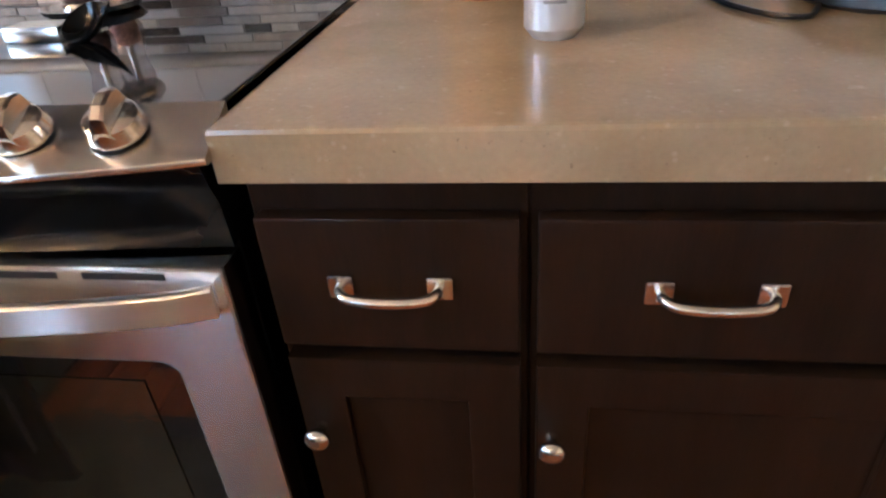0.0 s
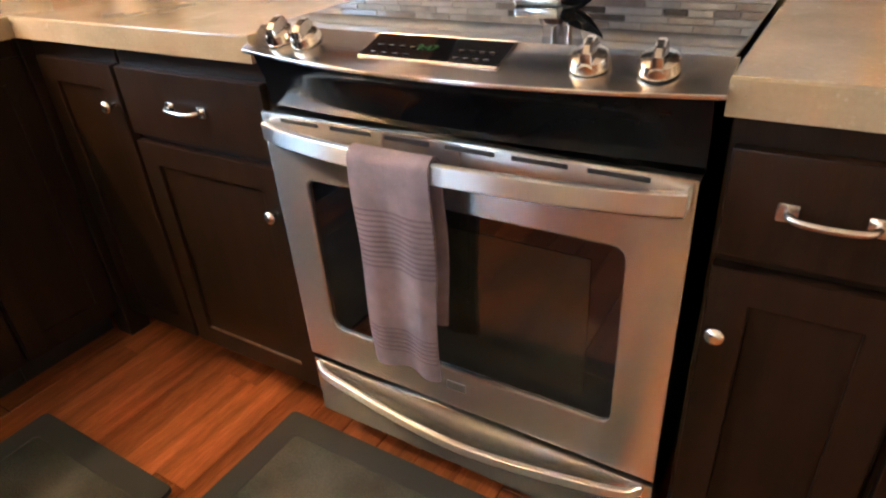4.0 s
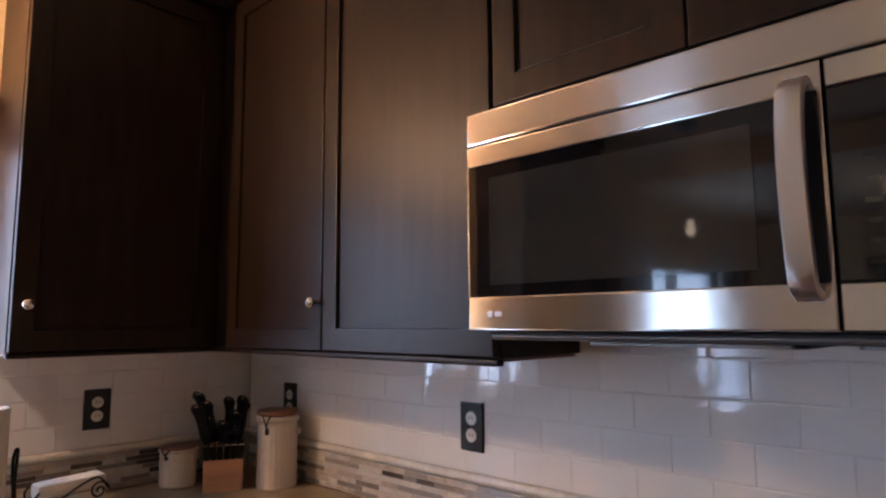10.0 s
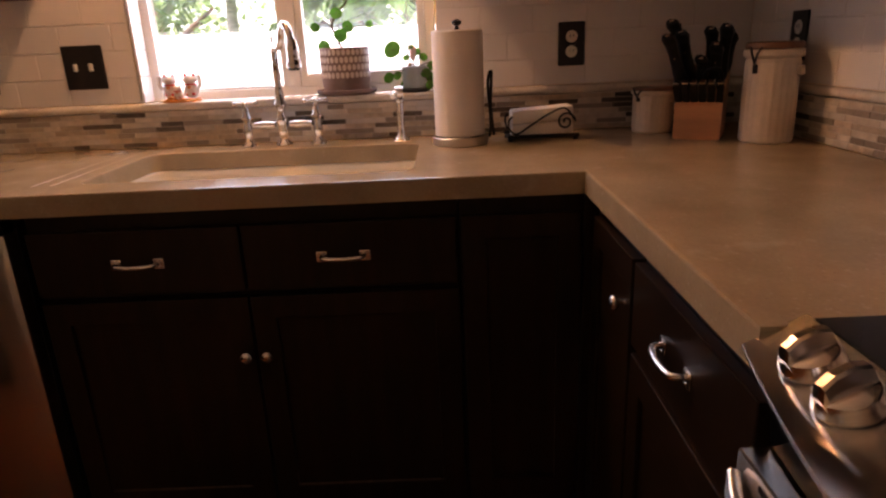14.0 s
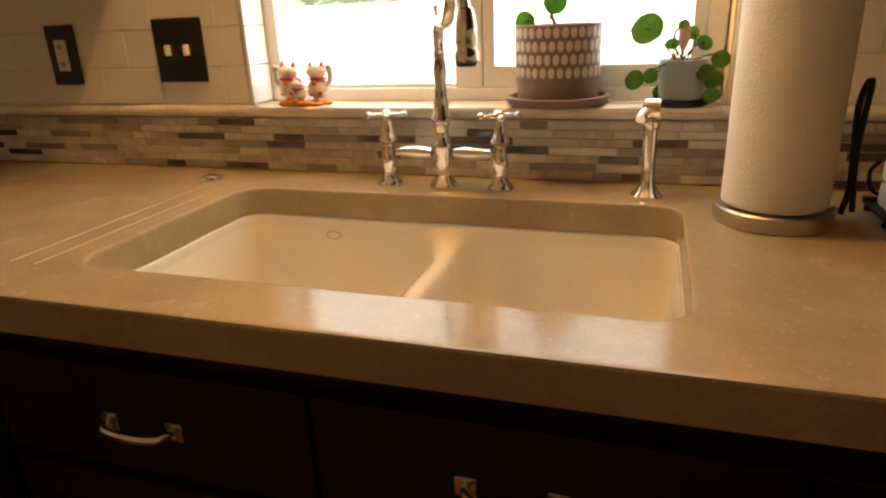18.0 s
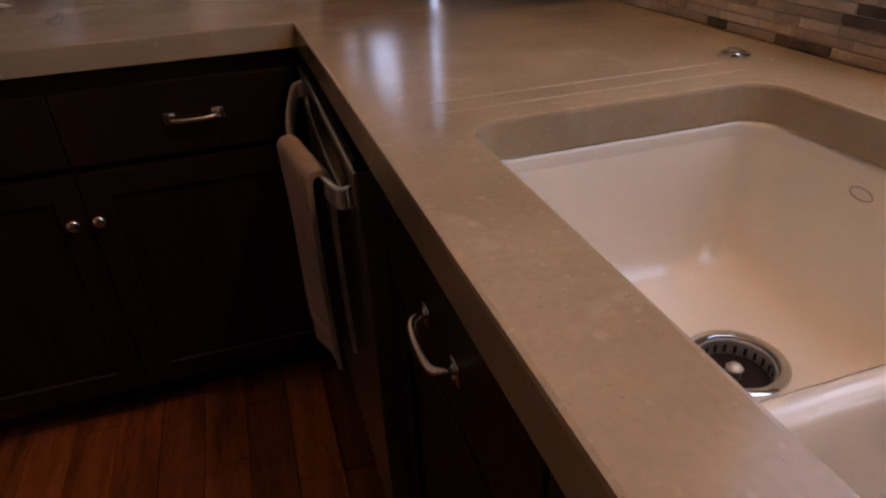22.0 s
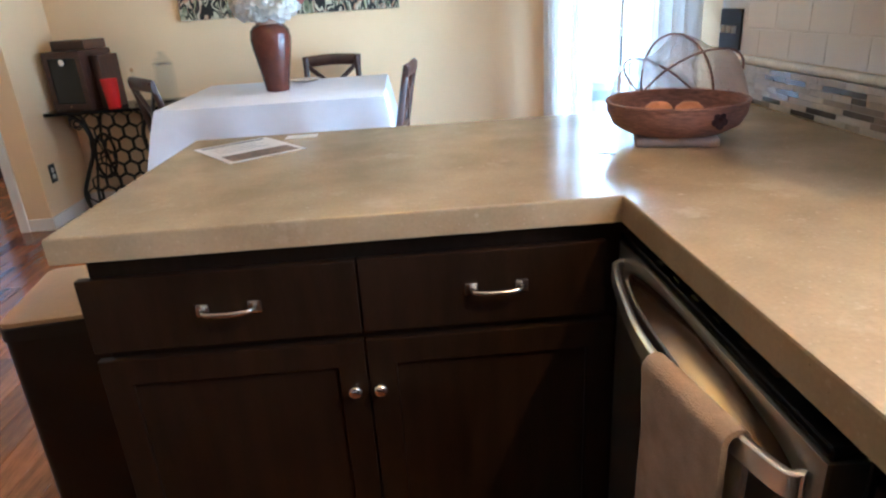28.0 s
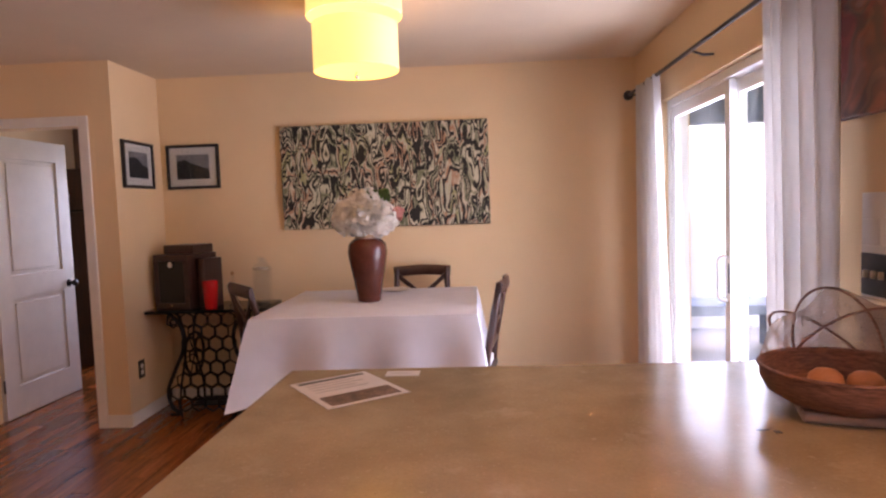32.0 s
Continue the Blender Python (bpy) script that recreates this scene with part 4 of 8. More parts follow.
    if sum(f.normal.z for f in bm.faces) < 0:
        bmesh.ops.reverse_faces(bm, faces=bm.faces)
    part("divider", bm, PORCELAIN, s)
    ring = tube([(0.0145 * math.cos(t), 0, 0.007 * math.sin(t)) for t in np.linspace(0, 2 * math.pi, 24, endpoint=False)], 0.0009, 6, None, 1, True)
    part("maker_mark", ring, BADGE, s, "oval stamped mark", pose(-2.3145, -0.498, 0.832, 0, 0, 90))
    return s


STRAIN = mat("strainer steel", (0.62, 0.6, 0.56), 0.42, 1.0, var=0.08, bump=0.0)
make_sink()


# ---- bridge faucet ----
def make_faucet():
    f = thing("bridge_faucet", pose(-2.378, -0.3, CT), "polished chrome bridge faucet with cross handles", "faucet")
    part("column", lathe([(r * 0.84, h) for r, h in [(0.028, 0), (0.03, 0.004), (0.024, 0.012), (0.013, 0.022), (0.016, 0.032), (0.02, 0.045), (0.016, 0.058), (0.021, 0.072), (0.021, 0.078), (0.014, 0.084), (0.013, 0.1), (0.017, 0.115), (0.022, 0.118), (0.022, 0.124), (0.016, 0.13), (0.0165, 0.15), (0.012, 0.165), (0.014, 0.17), (0.012, 0.175), (0.015, 0.2), (0.011, 0.225), (0.014, 0.23), (0.011, 0.236), (0.0125, 0.26), (0.012, 0.268), (0.006, 0.273)]], 30), CHROME, f)
    for s in (-1, 1):
        y = s * 0.103
        post = part("valve_post", lathe([(r * 0.86, h) for r, h in [(0.026, 0), (0.027, 0.004), (0.02, 0.012), (0.012, 0.02), (0.014, 0.03), (0.017, 0.05), (0.013, 0.064), (0.013, 0.078), (0.019, 0.082), (0.019, 0.087), (0.012, 0.092), (0.011, 0.112), (0.008, 0.12), (0.009, 0.13)]], 20, None, (0, y, 0)), CHROME, f)
        cross = bmesh.new()
        for a in range(4):
            ang = math.pi / 2 * a + 0.35
            d = Vector((math.cos(ang), math.sin(ang), 0))
            tube([Vector((0, y, 0.127)) + d * t for t in (0.004, 0.02, 0.027)], [0.005, 0.0045, 0.0035], 8, cross)
            bmesh.ops.create_uvsphere(cross, u_segments=10, v_segments=8, radius=0.0068, matrix=Matrix.Translation(Vector((0, y, 0.127)) + d * 0.031))
        bmesh.ops.create_uvsphere(cross, u_segments=12, v_segments=8, radius=0.0095, matrix=Matrix.Translation((0, y, 0.128)))
        part("cross_handle", cross, CHROME, post)
        pts = [(0, y * 0.84 - s * 0.0, 0.062), (0, y * 0.6, 0.062), (0, y * 0.4, 0.062), (0, y * 0.2, 0.062)]
        part("bridge_arm", tube(pts, [0.0075, 0.011, 0.012, 0.008], 14), CHROME, f)
    turn = Matrix.Rotation(radians(38), 4, "Z")
    head = smooth_path([(0, 0, 0.255), (0.002, 0, 0.27), (0.014, 0, 0.281), (0.036, 0, 0.279), (0.052, 0, 0.291), (0.064, 0, 0.318), (0.082, 0, 0.335), (0.104, 0, 0.323), (0.117, 0, 0.295)], 6)
    part("spout", tube(head, [0.0108] * len(head), 14), CHROME, f, "", turn)
    sp = part("spray_head", lathe([(0.019, 0), (0.02, 0.012), (0.016, 0.02), (0.018, 0.028), (0.016, 0.055), (0.012, 0.075)], 18, None, (0.121, 0, 0.222)), CHROME, f, "", turn)
    part("nozzle", lathe([(0.014, 0), (0.016, 0.006)], 18, None, (0.121, 0, 0.2155)), BLACKPL, sp)
    part("lever", tube([(-0.004, 0, 0.272), (-0.004, 0, 0.29), (-0.006, 0, 0.305)], [0.005, 0.004, 0.006], 8), CHROME, f, "", turn)
    return f


make_faucet()
sd = thing("soap_dispenser", pose(-2.372, 0.047, CT) @ Matrix.Diagonal((0.82, 0.82, 0.84, 1)), "polished chrome soap pump beside the sink", "soap dispenser")
part("base", lathe([(0.03, 0), (0.031, 0.004), (0.022, 0.014), (0.0135, 0.024), (0.0125, 0.06), (0.014, 0.1), (0.014, 0.13), (0.017, 0.134), (0.017, 0.142), (0.009, 0.146)], 22), CHROME, sd)
part("pump_head", tube(smooth_path([(0, 0.0, 0.146), (0.0, 0, 0.156), (0.004, -0.004, 0.164), (0.03, -0.014, 0.164), (0.055, -0.02, 0.156)], 4), 0.0085, 12), CHROME, sd)
part("cap", lathe([(0.02, -0.014), (0.02, 0.014), (0.012, 0.017)], 18, None, (0.0, 0, 0.166), "y"), CHROME, sd)
ag = thing("air_gap_cap", pose(-2.362, -0.785, CT), "small chrome air gap cap set in the worktop", "fitting")
part("ring", lathe([(0.023, 0), (0.023, 0.004), (0.018, 0.006), (0.016, 0.004), (0.002, 0.003)], 24), CHROME, ag)
part("button", lathe([(0.012, 0), (0.012, 0.007), (0.002, 0.009)], 20, None, (0, 0, 0.003)), STEEL_H, ag)


# ---- dishwasher and towels ----
def drape(width, front, back, r, thick=0.005, nx=12, waves=2.0, amp=0.006, seed=1, taper=0.0):
    """A cloth folded over a bar along x at the origin; hangs in front (-y) and behind (+y)."""
    prof = []
    for k in range(13):
        prof.append((-r, -front + front * k / 12))
    for k in range(1, 6):
        a = math.pi - math.pi * k / 6
        prof.append((r * math.cos(a), r * math.sin(a)))
    for k in range(9):
        prof.append((r, -back * k / 8))
    bm = bmesh.new()
    rows = []
    for i in range(nx + 1):
        u = i / nx
        row = []
        for (y, z) in prof:
            down = min(1.0, max(0.0, -z) / 0.12)
            wav = amp * down * math.sin(u * waves * 2 * math.pi + seed + z * 3)
            x = (u - 0.5) * width * (1 - taper * max(0, -z)) + 0.004 * down * math.sin(z * 17 + seed)
            row.append((x, y + wav, z + (0.004 * math.sin(u * 9 + seed) if z <= -front + 1e-6 else 0)))
        rows.append(row)
    outer = [[bm.verts.new(p) for p in row] for row in rows]
    for a, b in zip(outer, outer[1:]):
        for k in range(len(prof) - 1):
            f = bm.faces.new((a[k], b[k], b[k + 1], a[k + 1]))
    bmesh.ops.recalc_face_normals(bm, faces=bm.faces)
    bmesh.ops.solidify(bm, geom=bm.faces[:], thickness=thick)
    return bm


def make_dishwasher():
    d = thing("dishwasher", pose(-1.83, -1.385, F, 0, 0, 90), "stainless steel dishwasher with bowed towel bar handle", "dishwasher")
    w = 0.608
    z = lambda v: v - F
    part("tub", box(0.004, w - 0.004, 0.012, 0.55, 0.02, z(0.85), 0.003), BLACKPL, d)
    pc_, rx, rz = (w / 2, z(0.776)), 0.262, 0.042
    oval = [(pc_[0] + rx * math.cos(t), pc_[1] + rz * math.sin(t)) for t in np.linspace(0, 2 * math.pi, 40, endpoint=False)]
    bm = slab([(0.003, z(0.1)), (w - 0.003, z(0.1)), (w - 0.003, z(0.832)), (0.003, z(0.832))], [oval], -0.01, 0.032, 0.005)
    bmesh.ops.transform(bm, matrix=pose(0, 0, 0, 90), verts=bm.verts)
    dr = part("door", bm, STEEL_V, d, "brushed steel door panel")
    bm = bmesh.new()
    rings = []
    for q in (1.0, 0.97, 0.9, 0.75, 0.5, 0.25):
        rings.append([bm.verts.new((pc_[0] + rx * q * math.cos(t), -0.0265 + 0.034 * (1 - q**2.2), pc_[1] + rz * q * math.sin(t))) for t in np.linspace(0, 2 * math.pi, 40, endpoint=False)])
    for a, b in zip(rings, rings[1:]):
        for k in range(40):
            bm.faces.new((a[k], a[(k + 1) % 40], b[(k + 1) % 40], b[k]))
    bm.faces.new(rings[-1])
    bmesh.ops.recalc_face_normals(bm, faces=bm.faces)
    if sum(f.normal.y for f in bm.faces) > 0:
        bmesh.ops.reverse_faces(bm, faces=bm.faces)
    part("pocket", bm, DWPOCKET, dr, "smooth curved recess behind the bar")
    part("control_strip", box(0.003, w - 0.003, -0.03, 0.01, z(0.833), z(0.85), 0.003), BLACKEN, d, "black hidden control strip")
    for i in range(7):
        part("button", box(0.08 + i * 0.065, 0.1 + i * 0.065, -0.018, -0.01, z(0.85), z(0.8515)), DIMMARK, d)
    part("kick_plate", box(0.003, w - 0.003, 0.02, 0.05, 0.0, z(0.095)), BLACKPL, d)
    hp = smooth_path([(0.025, -0.034, z(0.79)), (0.06, -0.055, z(0.785)), (w / 2, -0.085, z(0.775)), (w - 0.06, -0.055, z(0.785)), (w - 0.025, -0.034, z(0.79))], 7)
    part("handle", ribbon(hp, (0, 0, 1), 0.032, 0.011), STEEL_B, dr, "bowed steel towel bar")
    return d


STEEL_V = mat("dark brushed steel", (0.5, 0.47, 0.43), 0.3, 1.0, var=0.015, scale=5, stretch=(40, 40, 0.5), fine=40, bump=0.0, rvar=0.06)
# pocket steel tinted brown to carry the warm lamp's reflection
DWPOCKET = mat("steel tinted for lamp warmth", (0.44, 0.34, 0.26), 0.24, 1.0, var=0.05)
make_dishwasher()
tw = thing("dish_towel", pose(-1.75, -0.957, 0.787, 0, 0, 99), "taupe cotton towel hung over the dishwasher bar", "towel")
part("cloth", drape(0.172, 0.335, 0.318, 0.019, 0.008, 16, 1.3, 0.005, 2), TAUPE, tw)
HEM = (tw, 0.168, 0.0, 0.019, 1.3, 0.005, 2)
tw = thing("dish_towel", pose(-0.718, 0.408, 0.757), "lilac grey striped towel hung over the oven handle", "towel")
part("cloth", drape(0.15, 0.4, 0.3, 0.02, 0.006, 12, 1.5, 0.006, 4, 0.12), TERRY, tw)


def towel_stripe(z, mtl, tall, cloth, width, taper, r, waves, amp, seed):
    """A woven stripe that follows the folds of a hanging towel."""
    bm = bmesh.new()
    n = 12
    for lo, hi in ((z, z + tall),):
        rows = []
        for i in range(n + 1):
            u = i / n
            down = min(1.0, max(0.0, -z) / 0.12)
            x = (u - 0.5) * width * (1 - taper * max(0, -z)) + 0.004 * down * math.sin(z * 17 + seed)
            y = -r - 0.0008 + amp * down * math.sin(u * waves * 2 * math.pi + seed + z * 3)
            rows.append([bm.verts.new(p) for p in ((x, y, lo), (x, y, hi), (x, y + 0.003, hi), (x, y + 0.003, lo))])
        for a, b in zip(rows, rows[1:]):
            for k in range(4):
                bm.faces.new((a[k], b[k], b[(k + 1) % 4], a[(k + 1) % 4]))
    bmesh.ops.recalc_face_normals(bm, faces=bm.faces)
    part("stripe", bm, mtl, cloth, "woven stripe")


for zz in [-0.082 - 0.0095 * k for k in range(12)] + [-0.316 - 0.0095 * k for k in range(6)]:
    towel_stripe(zz, TERRY_B, 0.0035, tw, 0.1495, 0.12, 0.02, 1.5, 0.006, 4)
towel_stripe(-0.287, TAUPE_B, 0.009, *HEM)


# ---- kitchen window ----
def make_window():
    w = thing("window_1", pose(W, 0, 0), "white sliding window over the sink", "window", kind="structure")
    xa, xb = -0.115, -0.07
    y0, y1, z0, z1, ym = win_y0 + 0.002, win_y1 - 0.002, win_z0 + 0.012, win_z1 - 0.002, -0.293
    fr = 0.032
    for n, b in (("jamb", (y0, y0 + fr, z0, z1)), ("jamb", (y1 - fr, y1, z0, z1)), ("sill_rail", (y0 + fr, y1 - fr, z0, z0 + fr * 0.8)), ("head_rail", (y0 + fr, y1 - fr, z1 - fr, z1)), ("mullion", (ym - 0.028, ym + 0.028, z0 + fr * 0.8, z1 - fr))):
        part(n, box(xa, xb, b[0], b[1], b[2], b[3], 0.004, 2), WINDOWFR, w)
    part("pane", box(xa + 0.017, xa + 0.021, y0 + fr - 0.004, ym - 0.024, z0 + 0.022, z1 - fr + 0.004), HAZED, w).visible_shadow = False
    part("glazing_bead", box(xa + 0.022, xa + 0.03, y0 + fr, ym - 0.0285, z0 + 0.0258, z0 + 0.033, 0.001), TILE, w)
    a, b = ym + 0.0285, y1 - fr - 0.0005
    part("sash", slab([(a, z0 + 0.026), (b, z0 + 0.026), (b, z1 - fr), (a, z1 - fr)], [[(a + 0.022, z0 + 0.064), (b - 0.022, z0 + 0.064), (b - 0.022, z1 - fr - 0.03), (a + 0.022, z1 - fr - 0.03)]], 0, 0.03, 0.003), WINDOWFR, w, "", Matrix(((0, 0, 1, xa + 0.012), (1, 0, 0, 0), (0, 1, 0, 0), (0, 0, 0, 1))))
    part("pane", box(xa + 0.022, xa + 0.026, a + 0.018, b - 0.018, z0 + 0.06, z1 - fr - 0.026), HAZED, w).visible_shadow = False
    part("latch", box(xb, xb + 0.015, ym - 0.012, ym + 0.012, 1.62, 1.67, 0.004), WINDOWFR, w)
    return w


make_window()
solid("window_sill", box(W - 0.068, W + 0.02, win_y0 + 0.003, win_y1 - 0.003, win_z0 + 0.001, win_z0 + 0.012, 0.004, 2), LEDGE, "pale marble window sill", "", kind="structure")
vl = thing("blind_valance", pose(W + 0.0, 0, 0), "white fabric blind rolled up over the window", "blind")
part("valance", box(0.002, 0.06, win_y0 - 0.03, win_y1 + 0.045, 2.02, 2.1, 0.006, 2), IVORY, vl)
part("folded_fabric", box(-0.055, -0.002, win_y0 + 0.01, win_y1 - 0.01, 1.93, 2.045, 0.018, 3), CLOTH, vl)
for yy, zz in ((-0.66, 1.45), (0.075, 1.1)):
    c = thing("blind_pull", pose(W - 0.03, yy, zz), "white blind cord with a wooden tassel", "cord")
    part("cord", tube([(0, 0, 0.03), (0.002, 0.001, 0.2), (0, 0, 1.935 - zz)], 0.0016, 6), IVORY, c)
    part("tassel", lathe([(0.003, 0.03), (0.009, 0.012), (0.01, 0), (0.002, -0.002)], 12), BAMBOO, c)


# ---- outlets and switches ----
def plate(m, w, h, kind, label, category):
    t = thing("wall_outlet" if kind == "outlet" else "light_switch", m, label, category, "wall plates")
    p = part("cover_plate", box(-w / 2, w / 2, -0.006, 0, -h / 2, h / 2, 0.004, 2), BRONZE, t, "dark bronze cover plate")
    if kind == "outlet":
        for s in (-1, 1):
            r = part("receptacle", lathe([(0.017, 0), (0.017, 0.002), (0.0155, 0.003)], 20, None, (0, -0.0055, s * 0.021), "y"), IVORY, p, "ivory receptacle")
            for dx in (-0.005, 0.005):
                part("slot", box(dx - 0.001, dx + 0.001, -0.0092, -0.008, s * 0.021 - 0.002, s * 0.021 + 0.006), BLACKPL, r)
    elif kind == "rocker":
        part("rocker", box(-0.0165, 0.0165, -0.01, -0.0055, -0.033, 0.033, 0.002), IVORY, p, "ivory device insert")
        for s in (-1, 1):
            part("slot", box(-0.006, 0.006, -0.0108, -0.0095, s * 0.018 - 0.005, s * 0.018 + 0.005), GREYMARK, p)
    else:
        for s in kind:
            part("toggle", box(s - 0.005, s + 0.005, -0.018, -0.005, -0.01, 0.012, 0.002), IVORY, p, "ivory toggle")
    for zz in (-h * 0.4, h * 0.4):
        part("screw", lathe([(0.003, 0), (0.003, 0.001)], 10, None, (0, -0.0058, zz), "y"), BRONZE, p)
    return t


plate(pose(-1.366, N - 0.0005, 1.163), 0.076, 0.122, "outlet", "ivory outlet in a dark bronze plate on white tiles", "outlet")
plate(pose(-2.192, N - 0.0005, 1.163), 0.076, 0.122, "outlet", "ivory outlet in a dark bronze plate behind the canister", "outlet")
plate(pose(W + 0.0005, 0.558, 1.165, 0, 0, 90), 0.078, 0.123, "outlet", "ivory outlet in a dark bronze plate by the window", "outlet")
plate(pose(W + 0.0005, -1.198, 1.156, 0, 0, 90), 0.08, 0.126, "rocker", "ivory outlet in a dark bronze plate by the sink", "outlet")
plate(pose(W + 0.0005, -0.889, 1.159, 0, 0, 90), 0.12, 0.126, (-0.023, 0.023), "double toggle switch in a dark bronze plate", "switch")
plate(pose(W + 0.0005, -2.365, 1.119, 0, 0, 90), 0.135, 0.122, (-0.035, 0.0, 0.035), "triple toggle switch in a dark bronze plate", "switch")


# ---- things on the worktop ----
def canister(m, r, h, label):
    c = thing("canister", m, label, "canister", "ceramic canisters")
    n = 48
    n = 96
    jar = lathe([(r * 0.94, 0), (r, 0.006), (r, h * 0.8), (r * 0.96, h * 0.83), (r * 0.96, h * 0.86), (r * 0.9, h * 0.86)], n)
    for v in jar.verts:
        q = math.atan2(v.co.y, v.co.x)
        k = 1 - 0.022 * (0.5 + 0.5 * math.cos(24 * q))
        v.co.x, v.co.y = v.co.x * k, v.co.y * k
    part("jar", jar, CERAMIC, c, "fluted cream body")
    part("collar", lathe([(r * 0.98, h * 0.845), (r * 1.07, h * 0.86), (r * 1.09, h * 0.885), (r * 1.07, h * 0.925), (r * 1.0, h * 0.932)], 40), CERAMIC, c, "rounded cream collar")
    part("lid", lathe([(r * 1.0, h * 0.934), (r * 1.04, h * 0.942), (r * 1.04, h * 0.985), (r * 0.97, h), (0.002, h)], 32), LIDWOOD, c, "dark wooden lid")
    cl = part("clasp", tube([(r * 1.05, 0.016, h * 0.955), (r * 1.13, 0.008, h * 0.9), (r * 1.1, 0, h * 0.8), (r * 1.04, 0, h * 0.75), (r * 1.1, 0, h * 0.8), (r * 1.13, -0.008, h * 0.9), (r * 1.05, -0.016, h * 0.955)], 0.0028, 6), BRONZE, c, "dark wire clamp", pose(0, 0, 0, 0, 0, -62))
    part("clasp_plate", box(r * 1.0, r * 1.045, -0.007, 0.007, h * 0.7, h * 0.79, 0.002), BRONZE, cl)
    part("rear_lug", box(r * 0.96, r * 1.2, -0.009, 0.009, h * 0.68, h * 0.77, 0.003), CERAMIC, c, "", pose(0, 0, 0, 0, 0, 38))
    return c


canister(pose(-2.105, 0.981, CT), 0.063, 0.238, "tall cream ribbed canister with clamped wooden lid")
canister(pose(-2.35, 0.772, CT), 0.056, 0.125, "short cream ribbed canister with clamped wooden lid")


def knife_block():
    k = thing("knife_block", pose(-2.206, 0.852, CT, 0, 0, 62) @ Matrix.Diagonal((1.16, 1.04, 1.0, 1)), "light wood knife block full of black handled knives", "knife block")
    bm = bmesh.new()
    prof = [(-0.05, 0), (0.075, 0), (0.1, 0.165), (0.058, 0.186), (-0.05, 0.092)]
    a, b = [bm.verts.new((-0.05, y, z)) for y, z in prof], [bm.verts.new((0.05, y, z)) for y, z in prof]
    bm.faces.new(a)
    bm.faces.new(b[::-1])
    for i in range(5):
        bm.faces.new((a[i], b[i], b[(i + 1) % 5], a[(i + 1) % 5]))
    bmesh.ops.recalc_face_normals(bm, faces=bm.faces)
    bmesh.ops.bevel(bm, geom=bm.edges[:], offset=0.003, segments=2, affect="EDGES")
    part("block", bm, BLOCKW, k)
    for i in range(6):
        x = -0.042 + i * 0.0168
        h = part("knife_handle", box(-0.0078, 0.0078, -0.0105, 0.0105, 0, 0.058, 0.003, 2), KNIFEBK, k, "", pose(x, -0.036, 0.099, 36, 0, 2 * (i - 3)))
        part("steel_cap", box(-0.0065, 0.0065, -0.008, 0.008, 0.0585, 0.063, 0.001), NICKEL, h)
    # two fans of tall handles: one leaning outwards, one upright
    for x, y, z, l, t in ((-0.036, -0.004, 0.126, 0.15, -15), (-0.026, 0.016, 0.146, 0.135, -10), (-0.03, 0.036, 0.163, 0.15, -17), (0.002, 0.004, 0.134, 0.075, -4), (0.026, 0.0, 0.13, 0.115, 1), (0.034, 0.02, 0.149, 0.14, 5), (0.016, 0.04, 0.167, 0.115, -3), (0.038, 0.044, 0.168, 0.1, 9)):
        h = part("knife_handle", tube(smooth_path([(0, 0, 0), (0, -0.004, l * 0.35), (0, 0.004, l * 0.75), (0, -0.006, l)], 3), [0.0105, 0.012, 0.0125, 0.0118, 0.0105, 0.01, 0.0105, 0.012, 0.0135, 0.0105], 8, None, 1.5), KNIFEBK, k, "", pose(x, y, z, 20, t, 0))
        part("steel_cap", box(-0.005, 0.005, -0.012, 0.002, l + 0.0005, l + 0.004, 0.001), NICKEL, h)
        for q in (0.3, 0.6):
            part("rivet", lathe([(0.0025, 0), (0.0022, 0.0012), (0.0005, 0.0014)], 8, None, (0, -0.0165 + 0.012 * q, l * q), "y"), NICKEL, h)
    sc = part("scissor_handle", tube(smooth_path([(0, 0, 0), (0.02, 0, 0.03), (0.016, 0, 0.06), (-0.008, 0, 0.055), (-0.012, 0, 0.025), (0, 0, 0.002)], 5), 0.005, 8), KNIFEBK, k, "", pose(0.02, -0.01, 0.122, 25))
    return k


knife_block()


def paper_towel():
    p = thing("paper_towel_holder", pose(-2.277, 0.217, CT), "white paper towel roll on a steel and black wire holder", "paper towel")
    part("base", lathe([(0.076, 0), (0.077, 0.002), (0.077, 0.021), (0.075, 0.023), (0.01, 0.0235)], 48), STEEL_V, p, "weighted steel base")
    part("roll", lathe([(0.02, 0.026), (0.067, 0.026), (0.0685, 0.03), (0.0685, 0.296), (0.066, 0.3), (0.021, 0.3)], 40), PAPER, p, "white embossed paper roll")
    part("core", lathe([(0.0185, 0.025), (0.0205, 0.025), (0.0205, 0.301), (0.0185, 0.301)], 20), BLOCKW, p)
    part("rod", lathe([(0.006, 0.023), (0.006, 0.305), (0.004, 0.31), (0.013, 0.316), (0.013, 0.322), (0.003, 0.328)], 16), IRON, p, "dark finial rod")
    part("spring_arm", tube(smooth_path([(0.02, 0.079, 0.018), (0.02, 0.084, 0.06), (0.02, 0.078, 0.16), (0.02, 0.088, 0.19), (0.02, 0.085, 0.1), (0.02, 0.092, 0.022)], 7), 0.004, 8), IRON, p, "black wire tension arm")
    return p


paper_towel()


